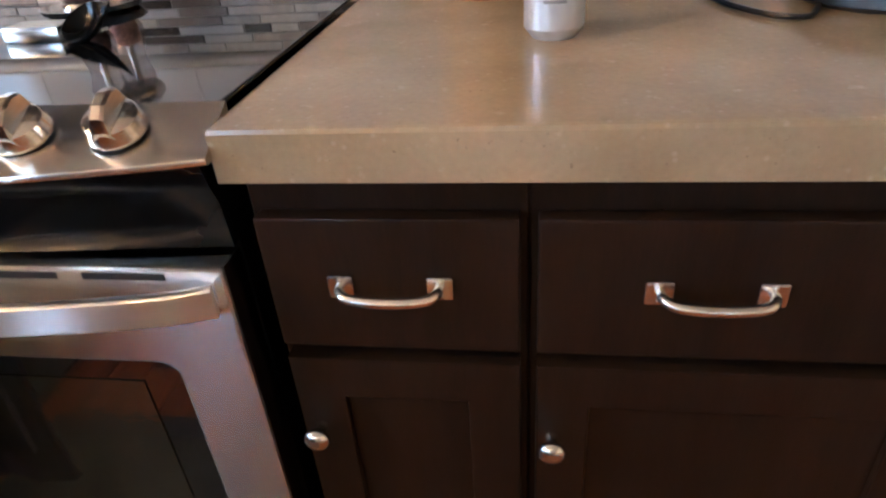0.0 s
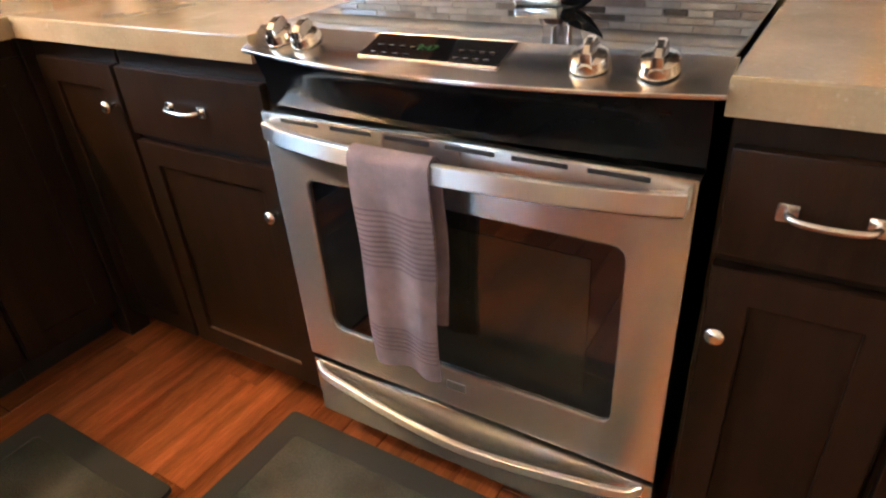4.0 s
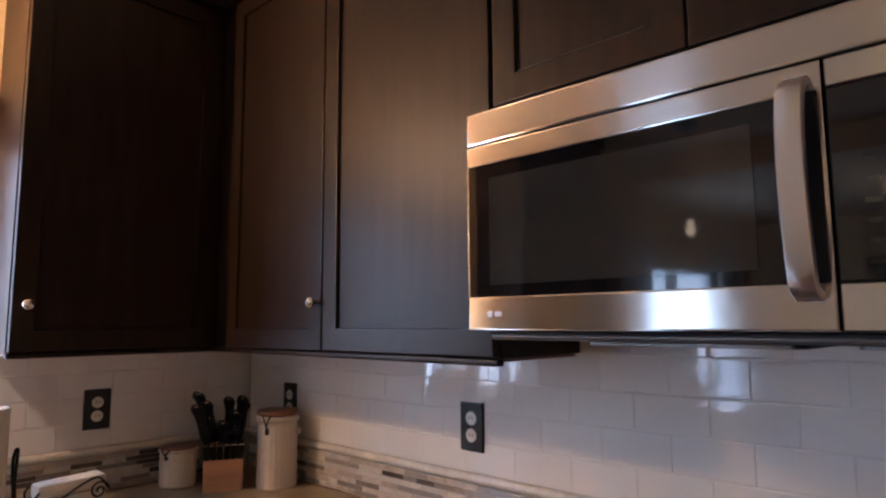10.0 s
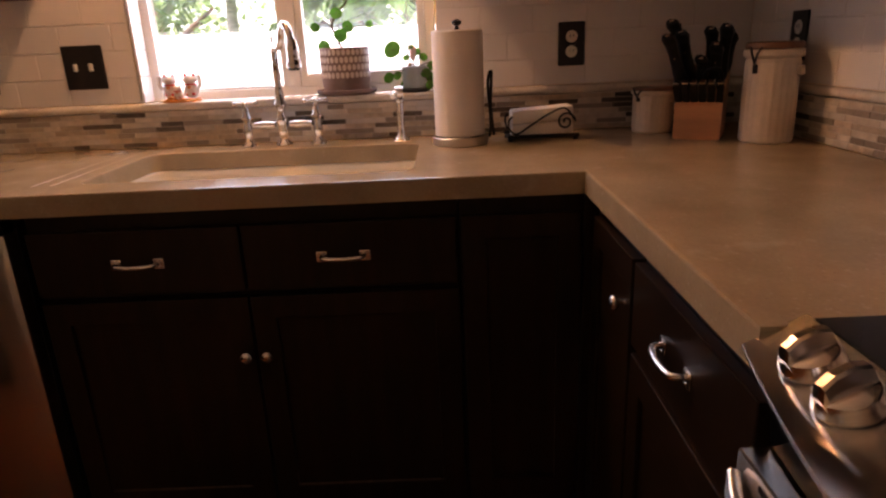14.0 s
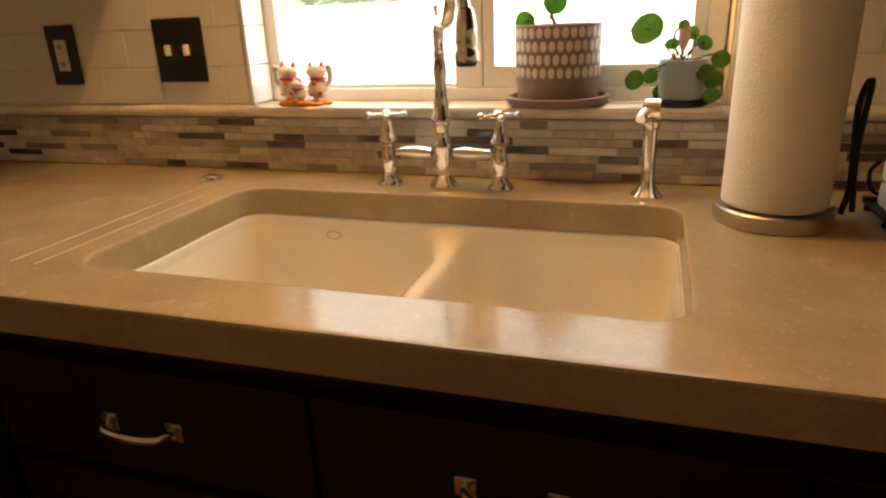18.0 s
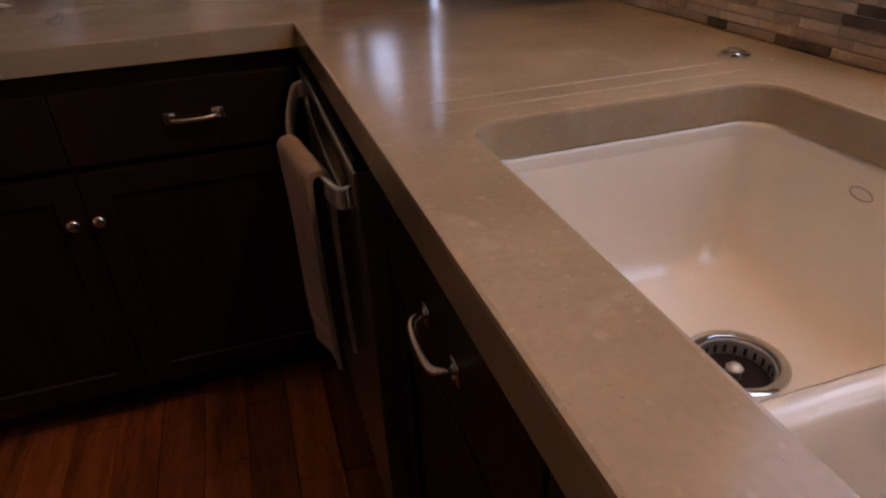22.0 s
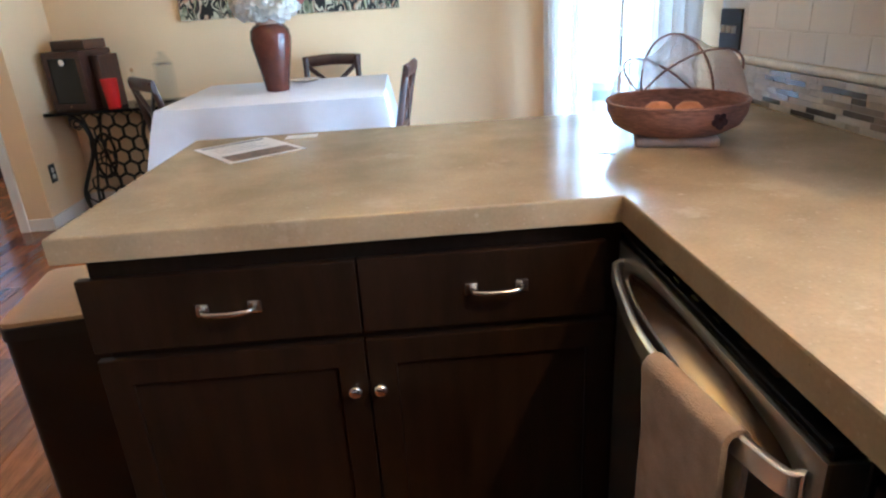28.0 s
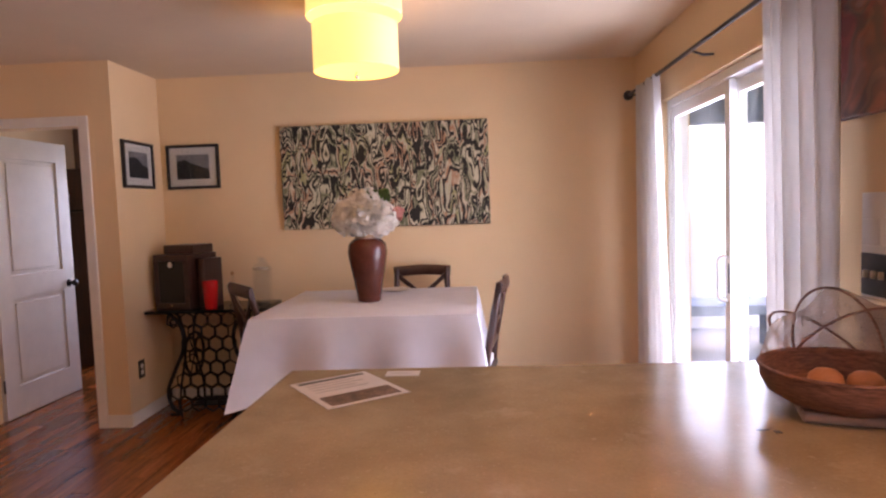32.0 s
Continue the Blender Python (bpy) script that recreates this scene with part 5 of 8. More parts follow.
def napkin_holder():
    n = thing("napkin_holder", pose(-2.305, 0.445, CT, 0, 0, 90), "black scrolled wire holder full of white napkins", "napkin holder")
    part("tray", box(-0.098, 0.098, -0.05, 0.05, 0.008, 0.012, 0.002), IRON, n)
    for x in (-0.09, 0.09):
        for y in (-0.042, 0.042):
            part("foot", lathe([(0.007, 0), (0.007, 0.008)], 10, None, (x, y, 0)), IRON, n)
    for y in (-0.05, 0.05):
        part("base_rail", tube([(-0.098, y, 0.014), (0.098, y, 0.014)], 0.005, 8), IRON, n)
        sp = [(0.062 + 0.026 * (1 - t / 13) * math.cos(t * 0.9), y, 0.05 + 0.026 * (1 - t / 13) * math.sin(t * 0.9)) for t in np.linspace(0, 11, 34)]
        part("scroll", tube(sp, 0.003, 6), IRON, n)
        part("scroll", tube(smooth_path([(0.088, y, 0.052), (0.06, y, 0.086), (0.02, y, 0.075), (-0.04, y, 0.04), (-0.07, y, 0.022), (-0.09, y, 0.03), (-0.095, y, 0.055), (-0.085, y, 0.07)], 6), 0.003, 6), IRON, n)
    for i, (a, b) in enumerate(((-3, 0.0), (2, 0.006))):
        bm = box(-0.085, 0.085, -0.038, 0.038, 0.013 + i * 0.037, 0.048 + i * 0.038, 0.008, 2)
        for v in bm.verts:
            v.co.z += 0.004 * math.sin(v.co.x * 30 + i) + 0.01 * (i == 1) * (v.co.x + 0.085) / 0.17 * 0.6
        part("paper_napkin", bm, PAPER, n, "white paper napkins")
    return n


napkin_holder()


def leaf_disc(bm, at, r, normal, n=14, cup=0.18):
    q = Vector(normal).normalized().to_track_quat("Z", "Y").to_matrix()
    c = bm.verts.new(Vector(at) - q @ Vector((0, 0, cup * r)))
    ring = [bm.verts.new(Vector(at) + q @ Vector((r * math.cos(2 * math.pi * i / n) * (1 + 0.05 * math.sin(3 * i)), r * 0.93 * math.sin(2 * math.pi * i / n), 0))) for i in range(n)]
    for i in range(n):
        bm.faces.new((c, ring[i], ring[(i + 1) % n]))


def pilea(parent, base, stems, seed):
    rnd = random.Random(seed)
    for tip, r, nrm in stems:
        tip = Vector(tip)
        b = Vector(base) + Vector((rnd.uniform(-0.01, 0.01), rnd.uniform(-0.01, 0.01), 0))
        mid = (b + tip) / 2 + Vector((rnd.uniform(-0.015, 0.015), rnd.uniform(-0.015, 0.015), 0.012))
        pts = smooth_path([b, mid, tip], 4)
        part("stem", tube(pts, 0.0015, 5), STEM, parent)
        bm = bmesh.new()
        leaf_disc(bm, tip, r, nrm)
        bmesh.ops.solidify(bm, geom=bm.faces[:], thickness=0.0012)
        part("leaf", bm, LEAF, parent)


def big_pot():
    p = thing("potted_plant", pose(W - 0.028, -0.118, win_z0 + 0.012), "round leaved plant in a mauve dotted pot on the sill", "plant")
    part("saucer", lathe([(0.075, 0), (0.09, 0.006), (0.092, 0.016), (0.084, 0.017), (0.08, 0.009), (0.01, 0.008)], 36), POTCLAY, p)
    pot = part("pot", lathe([(0.062, 0.009), (0.07, 0.012), (0.073, 0.05), (0.074, 0.135), (0.072, 0.137), (0.068, 0.135), (0.067, 0.12)], 40), POTCLAY, p, "mauve stoneware pot")
    part("soil", lathe([(0.0665, 0.112), (0.0665, 0.121), (0.03, 0.125), (0.002, 0.124)], 24), SOIL, p)
    dot = lathe([(0.0058, 0), (0.0055, 0.0012), (0.004, 0.0018)], 10, None, (0, 0, 0), "x")
    bmesh.ops.transform(dot, matrix=Matrix.Diagonal((1, 1, 1.55, 1)), verts=dot.verts)
    me = mesh_of("dot", dot, POTDOT)
    for row in range(4):
        for i in range(32):
            a = 2 * math.pi * (i + 0.5 * (row % 2)) / 32
            if math.cos(a) > -0.35:
                shared("dot", me, pot, Matrix.Rotation(a, 4, "Z") @ Matrix.Translation((0.0733, 0, 0.059 + row * 0.0215)))
    trunk = smooth_path([(0, 0, 0.12), (-0.004, -0.02, 0.17), (0.0, -0.03, 0.2), (0.002, -0.01, 0.235), (0.0, 0.015, 0.26), (0.0, 0.03, 0.29)], 5)
    part("trunk", tube(trunk, 0.0035, 8), STEM, p)
    rnd = random.Random(5)
    stems = []
    for y, z, r in ((-0.081, 0.325, 0.018), (-0.024, 0.302, 0.024), (0.014, 0.353, 0.016), (0.055, 0.363, 0.016), (0.083, 0.368, 0.017), (0.115, 0.318, 0.019), (0.074, 0.29, 0.015), (0.025, 0.329, 0.017), (0.023, 0.295, 0.018), (0.049, 0.318, 0.011), (-0.072, 0.195, 0.015), (-0.008, 0.232, 0.018), (0.015, 0.196, 0.019), (0.0, 0.171, 0.021), (-0.059, 0.14, 0.022), (0.078, 0.2, 0.012), (0.0, 0.384, 0.01)):
        stems.append(((rnd.uniform(-0.03, 0.045), y, z), r, (1, rnd.uniform(-0.7, 0.7), rnd.uniform(-0.2, 0.6))))
    for tip, r, nrm in stems:
        base = min(trunk, key=lambda q: (Vector(tip) - q).length + 0.3 * abs(q.z - tip[2] + 0.04))
        pilea(p, base, [(tip, r, nrm)], 3)
    return p


big_pot()
sp = thing("potted_plant", pose(W - 0.02, 0.09, win_z0 + 0.012), "small trailing plant in a pale sage pot on the sill", "plant")
part("saucer", lathe([(0.042, 0), (0.046, 0.003), (0.046, 0.009), (0.01, 0.009)], 28), BLACKPL, sp)
part("pot", lathe([(0.031, 0.0095), (0.035, 0.012), (0.039, 0.073), (0.037, 0.075), (0.035, 0.072), (0.0345, 0.066)], 30), POTBLUE, sp, "pale sage glazed pot")
part("soil", lathe([(0.0345, 0.06), (0.0345, 0.066), (0.002, 0.068)], 20), SOIL, sp)
rnd = random.Random(9)
pilea(sp, (0, 0, 0.066), [((rnd.uniform(-0.02, 0.05), y, z), r, (1, rnd.uniform(-0.6, 0.6), rnd.uniform(0, 0.8))) for y, z, r in ((-0.03, 0.0, 0.02), (-0.075, 0.045, 0.018), (-0.06, 0.125, 0.028), (-0.05, 0.05, 0.014), (-0.02, 0.1, 0.011), (0.01, 0.115, 0.012), (0.03, 0.1, 0.014), (0.035, 0.055, 0.016), (0.05, 0.04, 0.017), (0.055, 0.075, 0.015), (-0.03, 0.02, 0.016), (-0.005, 0.13, 0.009), (0.045, 0.02, 0.014))], 4)
ps = thing("plant_marker", pose(W - 0.022, 0.088, 1.113), "small pink plastic watering stake in the small pot", "plant marker")
part("stake", lathe([(0.002, 0), (0.003, 0.02), (0.009, 0.035), (0.01, 0.06), (0.004, 0.07)], 12), mat("pale pink plastic", (0.7, 0.45, 0.38), 0.4, var=0.03), ps)

# figurine: one plain shape in three glazes
bm = lathe([(0.05, 0), (0.054, 0.005), (0.05, 0.011), (0.03, 0.014), (0.01, 0.015)], 24)
rnd = random.Random(3)
for v in bm.verts:
    v.co.x *= 0.62
    v.co.z *= 1 + 0.25 * math.sin(v.co.y * 160)


def glaze(n0, slot):
    bm.faces.ensure_lookup_table()
    for f in bm.faces[n0:]:
        f.material_index = slot


glaze(0, 1)
for y, s in ((-0.028, 1.0), (0.028, 1.0), (0.0, 0.62)):
    x = 0.022 if s < 1 else -0.004
    n0 = len(bm.faces)
    bmesh.ops.create_uvsphere(bm, u_segments=16, v_segments=12, radius=0.02 * s, matrix=Matrix.Translation((x, y, 0.032 * s + 0.007)) @ Matrix.Diagonal((0.9, 1, 1.3, 1)))
    bmesh.ops.create_uvsphere(bm, u_segments=16, v_segments=12, radius=0.018 * s, matrix=Matrix.Translation((x + 0.003, y, 0.07 * s + 0.006)) @ Matrix.Diagonal((0.9, 1.1, 0.92, 1)))
    if s == 1:
        e = -1 if y < 0 else 1
        tube(smooth_path([(x, y + e * 0.014, 0.044), (x + 0.003, y + e * 0.026, 0.056), (x + 0.003, y + e * 0.026, 0.082), (x + 0.005, y + e * 0.023, 0.092)], 3), [0.006, 0.006, 0.0055, 0.0055, 0.0055, 0.0055, 0.006, 0.0065, 0.0065, 0.005], 8, bm)
    for e in (-1, 1):
        bmesh.ops.create_cone(bm, cap_ends=True, segments=8, radius1=0.0075 * s, radius2=0.001, depth=0.017 * s, matrix=Matrix.Translation((x, y + e * 0.011 * s, 0.09 * s + 0.005)))
    glaze(n0, 0)
    n0 = len(bm.faces)
    for e in (-1, 1):
        bmesh.ops.create_cone(bm, cap_ends=True, segments=6, radius1=0.0045 * s, radius2=0.0008, depth=0.011 * s, matrix=Matrix.Translation((x + 0.0042 * s, y + e * 0.011 * s, 0.0885 * s + 0.005)))
        bmesh.ops.create_uvsphere(bm, u_segments=8, v_segments=6, radius=0.0048 * s, matrix=Matrix.Translation((x + 0.015 * s, y + e * 0.009 * s, 0.022 * s + 0.005)))
    tube([(x + 0.0155 * s * math.cos(t), y + 0.017 * s * math.sin(t), 0.0545 * s + 0.006) for t in np.linspace(0, 6.283, 16, endpoint=False)], 0.0028 * s, 6, bm, 1, True)
    glaze(n0, 2)
    n0 = len(bm.faces)
    bmesh.ops.create_uvsphere(bm, u_segments=8, v_segments=6, radius=0.0055 * s, matrix=Matrix.Translation((x + 0.017 * s, y, 0.045 * s + 0.006)))
    glaze(n0, 1)
fig = solid("cat_figurine", bm, [mat("white glazed ceramic", (0.8, 0.72, 0.66), 0.22, var=0.06, scale=60), mat("orange glaze", (0.75, 0.25, 0.04), 0.25, var=0.2, scale=60), mat("red glaze", (0.6, 0.03, 0.025), 0.25, var=0.1)], "three white waving cats on an orange base, ceramic", "figurine", pose(W - 0.016, -0.622, win_z0 + 0.012) @ Matrix.Diagonal((1, 1.12, 0.84, 1)))

# grinders on a spoon rest
tr = thing("spoon_rest", pose(-0.612, 0.838, 0.9222), "steel spoon rest with a black bowl on the cooktop", "tray")
bm = lathe([(0.001, 0.0), (0.07, 0.0), (0.08, 0.006), (0.083, 0.013), (0.0805, 0.0135), (0.077, 0.008), (0.069, 0.0025), (0.001, 0.0025)], 40)
part("plate", bm, STEEL_H, tr, "shallow brushed steel dish", pose(-0.068, 0.124, 0) @ Matrix.Diagonal((0.86, 0.98, 1, 1)))
part("grip", box(-0.07, 0.012, -0.075, -0.028, 0.0, 0.019, 0.004, 2), STEEL_H, tr, "flat steel grip")
# black spoon, its bowl rising off the grip
bm = bmesh.new()
rows = []
for i in range(15):
    u = i / 14
    x, w = -0.028 + 0.078 * u, 0.006 + 0.026 * math.sin(math.pi * min(1.0, u * 1.04) ** 0.72)
    rows.append([(x, w * v, 0.021 + 0.034 * u * u - 0.014 * math.sin(math.pi * u) * (1 - v * v)) for v in (-1, -0.75, -0.4, 0, 0.4, 0.75, 1)])
top = [[bm.verts.new(p) for p in r] for r in rows]
low = [[bm.verts.new((p[0], p[1], p[2] - 0.004)) for p in r] for r in rows]
for i in range(14):
    for k in range(6):
        bm.faces.new((top[i][k], top[i + 1][k], top[i + 1][k + 1], top[i][k + 1]))
        bm.faces.new((low[i][k], low[i][k + 1], low[i + 1][k + 1], low[i + 1][k]))
    bm.faces.new((top[i][0], low[i][0], low[i + 1][0], top[i + 1][0]))
    bm.faces.new((top[i][6], top[i + 1][6], low[i + 1][6], low[i][6]))
for i in (0, 14):
    bm.faces.new([*top[i], *low[i][::-1]])
bmesh.ops.recalc_face_normals(bm, faces=bm.faces)
for f in bm.faces:
    f.smooth = True
part("bowl", bm, BLACKEN, tr, "black spoon shaped bowl", pose(0.041, -0.052, 0.0, 38, 0, 8))


GRINDGL = clear("moulded grinder glass", (0.84, 0.8, 0.78), 0.06, thin=True)


def grinder(m, label, filling):
    g = thing("pepper_grinder", m, label, "grinder", "salt and pepper grinders")
    part("foot", lathe([(0.024, 0), (0.025, 0.004), (0.023, 0.018), (0.02, 0.02)], 22), NICKEL, g)
    part("glass_body", lathe([(0.019, 0.0205), (0.023, 0.028), (0.0245, 0.046), (0.0175, 0.072), (0.0175, 0.085), (0.0225, 0.108), (0.021, 0.122)], 22), GRINDGL, g, "clear waisted glass body")
    part("filling", lathe([(0.015, 0.021), (0.018, 0.03), (0.0175, 0.046), (0.014, 0.056), (0.004, 0.06)], 14), filling, g)
    part("shaft", lathe([(0.0045, 0.055), (0.0045, 0.122)], 10), NICKEL, g)
    part("cap", lathe([(0.022, 0.1225), (0.026, 0.125), (0.029, 0.134), (0.028, 0.142), (0.021, 0.152), (0.01, 0.158), (0.006, 0.16), (0.009, 0.165), (0.008, 0.171), (0.001, 0.175)], 22), NICKEL, g, "polished domed cap")
    return g


WIDE = Matrix.Diagonal((1.25, 1.25, 1, 1))
grinder(pose(-0.672, 0.925, 0.9249) @ WIDE, "clear glass pepper grinder with bright metal cap", mat("peppercorns", (0.16, 0.09, 0.07), 0.8, var=0.5, scale=260, bump=0.5))
grinder(pose(-0.666, 0.998, 0.9249) @ WIDE, "clear glass salt grinder with bright metal cap", mat("pink salt", (0.65, 0.42, 0.36), 0.7, var=0.3, scale=260, bump=0.5))
SPOONW = mat("pale beech spoon", (0.42, 0.26, 0.14), 0.55, var=0.15, scale=20, stretch=(6, 6, 0.6), fine=60, bump=0.05)
cr = thing("utensil_crock", pose(-0.068, 1.0, CT), "bamboo crock holding a whisk and wooden spoons", "utensil holder")
part("crock", lathe([(0.06, 0), (0.062, 0.003), (0.062, 0.178), (0.06, 0.18), (0.055, 0.178), (0.055, 0.02), (0.01, 0.018)], 36), BAMBOO, cr)
for i, (a, b) in enumerate(((-15, 4), (10, 4), (2, -10))):
    w = thing("wooden_spoon" if i else "whisk", pose(-0.068 + 0.012 * (i - 1), 1.0 if i else 1.024, CT + (0.025 if i else 0.05), b, a, 20 * i), "wooden spoon standing in the bamboo crock" if i else "black wire whisk standing in the bamboo crock", "utensil")
    if i == 1:
        w.matrix_basis = pose(-0.1, 0.962, CT + 0.036, -3, -1, 8)
        bm = tube([(0, 0, 0), (0, 0, 0.12), (0, 0, 0.2)], [0.006, 0.006, 0.008], 10)
        bmesh.ops.create_uvsphere(bm, u_segments=24, v_segments=16, radius=1, matrix=Matrix.Translation((0, 0, 0.236)) @ Matrix.Diagonal((0.041, 0.008, 0.064, 1)))
        for f in bm.faces:
            f.smooth = True
        part("spoon", bm, SPOONW, w)
    elif i:
        part("spoon", tube([(0, 0, 0), (0, 0, 0.15), (0, 0, 0.185), (0, 0, 0.21), (0, 0, 0.24), (0, 0, 0.27), (0, 0, 0.285)], [0.005, 0.006, 0.011, 0.024, 0.029, 0.022, 0.008], 12, None, 0.45), BAMBOO, w)
    else:
        part("grip", tube([(0, 0, 0), (0, 0, 0.16)], 0.007, 10), BLACKPL, w)
        for k in range(5):
            a2 = math.pi * k / 5
            d = Vector((math.cos(a2), math.sin(a2), 0))
            part("wire", tube(smooth_path([Vector((0, 0, 0.16)), d * 0.022 + Vector((0, 0, 0.2)), d * 0.033 + Vector((0, 0, 0.245)), Vector((0, 0, 0.285)), d * -0.033 + Vector((0, 0, 0.245)), d * -0.022 + Vector((0, 0, 0.2)), Vector((0, 0, 0.161))], 4), 0.0018, 5), BLACKPL, w)
cn = thing("drink_can", pose(0.021, 0.735, CT), "white and silver aluminium can on the worktop", "can")
part("can_body", lathe([(0.024, 0), (0.027, 0.004), (0.033, 0.012), (0.033, 0.118), (0.027, 0.13), (0.025, 0.132)], 30), mat("white printed can", (0.62, 0.62, 0.64), 0.3, 0.5, var=0.12, scale=24, stretch=(1, 1, 0.4)), cn)
for k in range(5):
    part("print_bar", box(-0.012 + 0.001 * k, 0.012, -0.0338, -0.033, 0.04 + k * 0.009, 0.043 + k * 0.009), GREYMARK, cn)
bw = thing("black_bowl", pose(0.42, 0.86, CT), "shallow black appliance base on the worktop", "appliance")
part("base", lathe([(0.1, 0), (0.11, 0.006), (0.11, 0.03), (0.09, 0.05), (0.01, 0.055)], 32), BLACKPL, bw)
part("cord", tube(smooth_path([(-0.1, -0.05, 0.004), (-0.13, -0.1, 0.004), (-0.17, -0.07, 0.004), (-0.2, 0.02, 0.004), (-0.2, 0.12, 0.004)], 6), 0.0035, 6), BLACKPL, bw)


# ---- basket, papers, bin, mats ----
NET = bpy.data.materials.new("sheer net")
NET.use_nodes = True
nn = NET.node_tree
nb = nn.nodes["Principled BSDF"]
nb.inputs["Base Color"].default_value, nb.inputs["Roughness"].default_value = (0.6, 0.45, 0.4, 1), 0.9
nt_, nm_, nw_ = nn.nodes.new("ShaderNodeBsdfTransparent"), nn.nodes.new("ShaderNodeMixShader"), nn.nodes.new("ShaderNodeTexNoise")
nw_.inputs["Scale"].default_value = 60
nr_ = nn.nodes.new("ShaderNodeMapRange")
nr_.inputs["To Min"].default_value, nr_.inputs["To Max"].default_value = 0.3, 0.6
nn.links.new(nw_.outputs["Fac"], nr_.inputs[0])
nn.links.new(nr_.outputs[0], nm_.inputs[0])
nn.links.new(nt_.outputs[0], nm_.inputs[1])
nn.links.new(nb.outputs[0], nm_.inputs[2])
nn.links.new(nm_.outputs[0], nn.nodes["Material Output"].inputs[0])


def basket():
    b = thing("fruit_basket", pose(-2.063, -1.8, CT), "woven brown fruit basket with crossed cane hoops and sheer net", "basket")
    face = math.atan2(1.45, 0.7)
    bowl = lathe([(0.07, 0.022), (0.108, 0.026), (0.138, 0.044), (0.15, 0.07), (0.152, 0.095), (0.146, 0.095), (0.143, 0.072), (0.13, 0.05), (0.1, 0.034), (0.01, 0.032)], 44)
    part("bowl", bowl, MESH, b, "woven brown bowl")
    part("rim", tube([(0.152 * math.cos(t), 0.152 * math.sin(t), 0.096) for t in np.linspace(0, 2 * math.pi, 44, endpoint=False)], 0.004, 8, None, 1, True), MESH, b)
    foot = mat("pale wood foot", (0.5, 0.36, 0.28), 0.5)
    for i in range(4):
        a = math.pi / 2 * i + face + 0.14
        h = 0.087 if i % 2 == 0 else 0.0625
        part("foot_bar", box(-0.012, 0.012, -h, h, 0, 0.021, 0.004), foot, b, "", pose(0.075 * math.cos(a), 0.075 * math.sin(a), 0, 0, 0, math.degrees(a)))
    # three cane hoops that spring from the far rim and cross, with one net over them
    far = Vector((-math.cos(face), -math.sin(face), 0))
    side = Vector((far.y, -far.x, 0))
    at_rim = lambda deg: far * 0.15 * math.cos(radians(deg)) + side * 0.15 * math.sin(radians(deg)) + Vector((0, 0, 0.097))
    for d0, d1, lean, hgt, out in ((-40, 10, -0.078, 0.078, 0.03), (-36, 30, -0.018, 0.136, 0.045), (-33, 45, 0.074, 0.1, 0.02)):
        f0, f1 = at_rim(d0), at_rim(d1)
        rise = side * lean + far * out + Vector((0, 0, hgt))
        hoop = [(f0 + f1) / 2 + (f0 - f1) / 2 * math.cos(math.pi * k / 24) + rise * math.sin(math.pi * k / 24) ** 0.9 for k in range(25)]
        part("hoop", tube(hoop, 0.0027, 8), MESH, b, "bent cane hoop")
    crest = smooth_path([at_rim(-88)] + [side * u + far * v + Vector((0, 0, h)) for u, v, h in ((-0.135, 0.06, 0.152), (-0.108, 0.11, 0.174), (-0.066, 0.15, 0.188), (-0.022, 0.18, 0.234), (0.03, 0.18, 0.218), (0.062, 0.16, 0.2), (0.105, 0.12, 0.196), (0.132, 0.07, 0.155))] + [at_rim(88)], 3)
    bm = bmesh.new()
    grid = []
    for k, top in enumerate(crest):
        low = at_rim(-88 + 176 * k / (len(crest) - 1))
        grid.append([bm.verts.new(low.lerp(top, q / 5) + far * 0.012 * math.sin(math.pi * q / 5)) for q in range(6)])
    for g0, g1 in zip(grid, grid[1:]):
        for q in range(5):
            bm.faces.new((g0[q], g0[q + 1], g1[q + 1], g1[q]))
    bmesh.ops.remove_doubles(bm, verts=bm.verts, dist=0.0002)
    part("net_cover", bm, NET, b, "sheer pale net stretched over the hoops")
    # cloth flower on the bowl's side
    fl = lathe([(0.006, 0), (0.007, 0.006), (0.003, 0.009)], 10)
    for k in range(5):
        a = 1.2566 * k
        lathe([(0.008, 0), (0.0085, 0.004), (0.004, 0.006)], 9, fl, (0.011 * math.cos(a), 0.011 * math.sin(a), 0))
    a = face + radians(38)
    part("cloth_flower", fl, mat("dark maroon cloth", (0.03, 0.008, 0.01), 0.85), b, "dark maroon cloth flower", Matrix.Translation((0.148 * math.cos(a), 0.148 * math.sin(a), 0.068)) @ Matrix.Rotation(a, 4, "Z") @ Matrix.Rotation(radians(82), 4, "Y"))
    b.matrix_basis = b.matrix_basis @ Matrix.Diagonal((1.04, 1.04, 0.98, 1))
    return b


basket()
for i, (x, y) in enumerate(((-2.018, -1.79), (-2.078, -1.76))):
    o = thing("orange", pose(x, y, CT + 0.035) @ Matrix.Scale(0.88, 4), "ripe orange lying in the woven basket", "fruit", "fruit in the basket")
    part("flesh", lathe([(0.004, 0.0), (0.022, 0.003), (0.034, 0.014), (0.038, 0.033), (0.034, 0.052), (0.022, 0.063), (0.006, 0.066)], 20), FRUIT, o)


def sheet(name, m, w, h, label, bars):
    s = thing(name, m, label, "paper")
    part("page", box(-w / 2, w / 2, -h / 2, h / 2, 0.0005, 0.0016), MATBOARD, s)
    for x0, x1, y0, y1, mt in bars:
        part("print", box(x0, x1, y0, y1, 0.0018, 0.0021), mt, s)
    return s


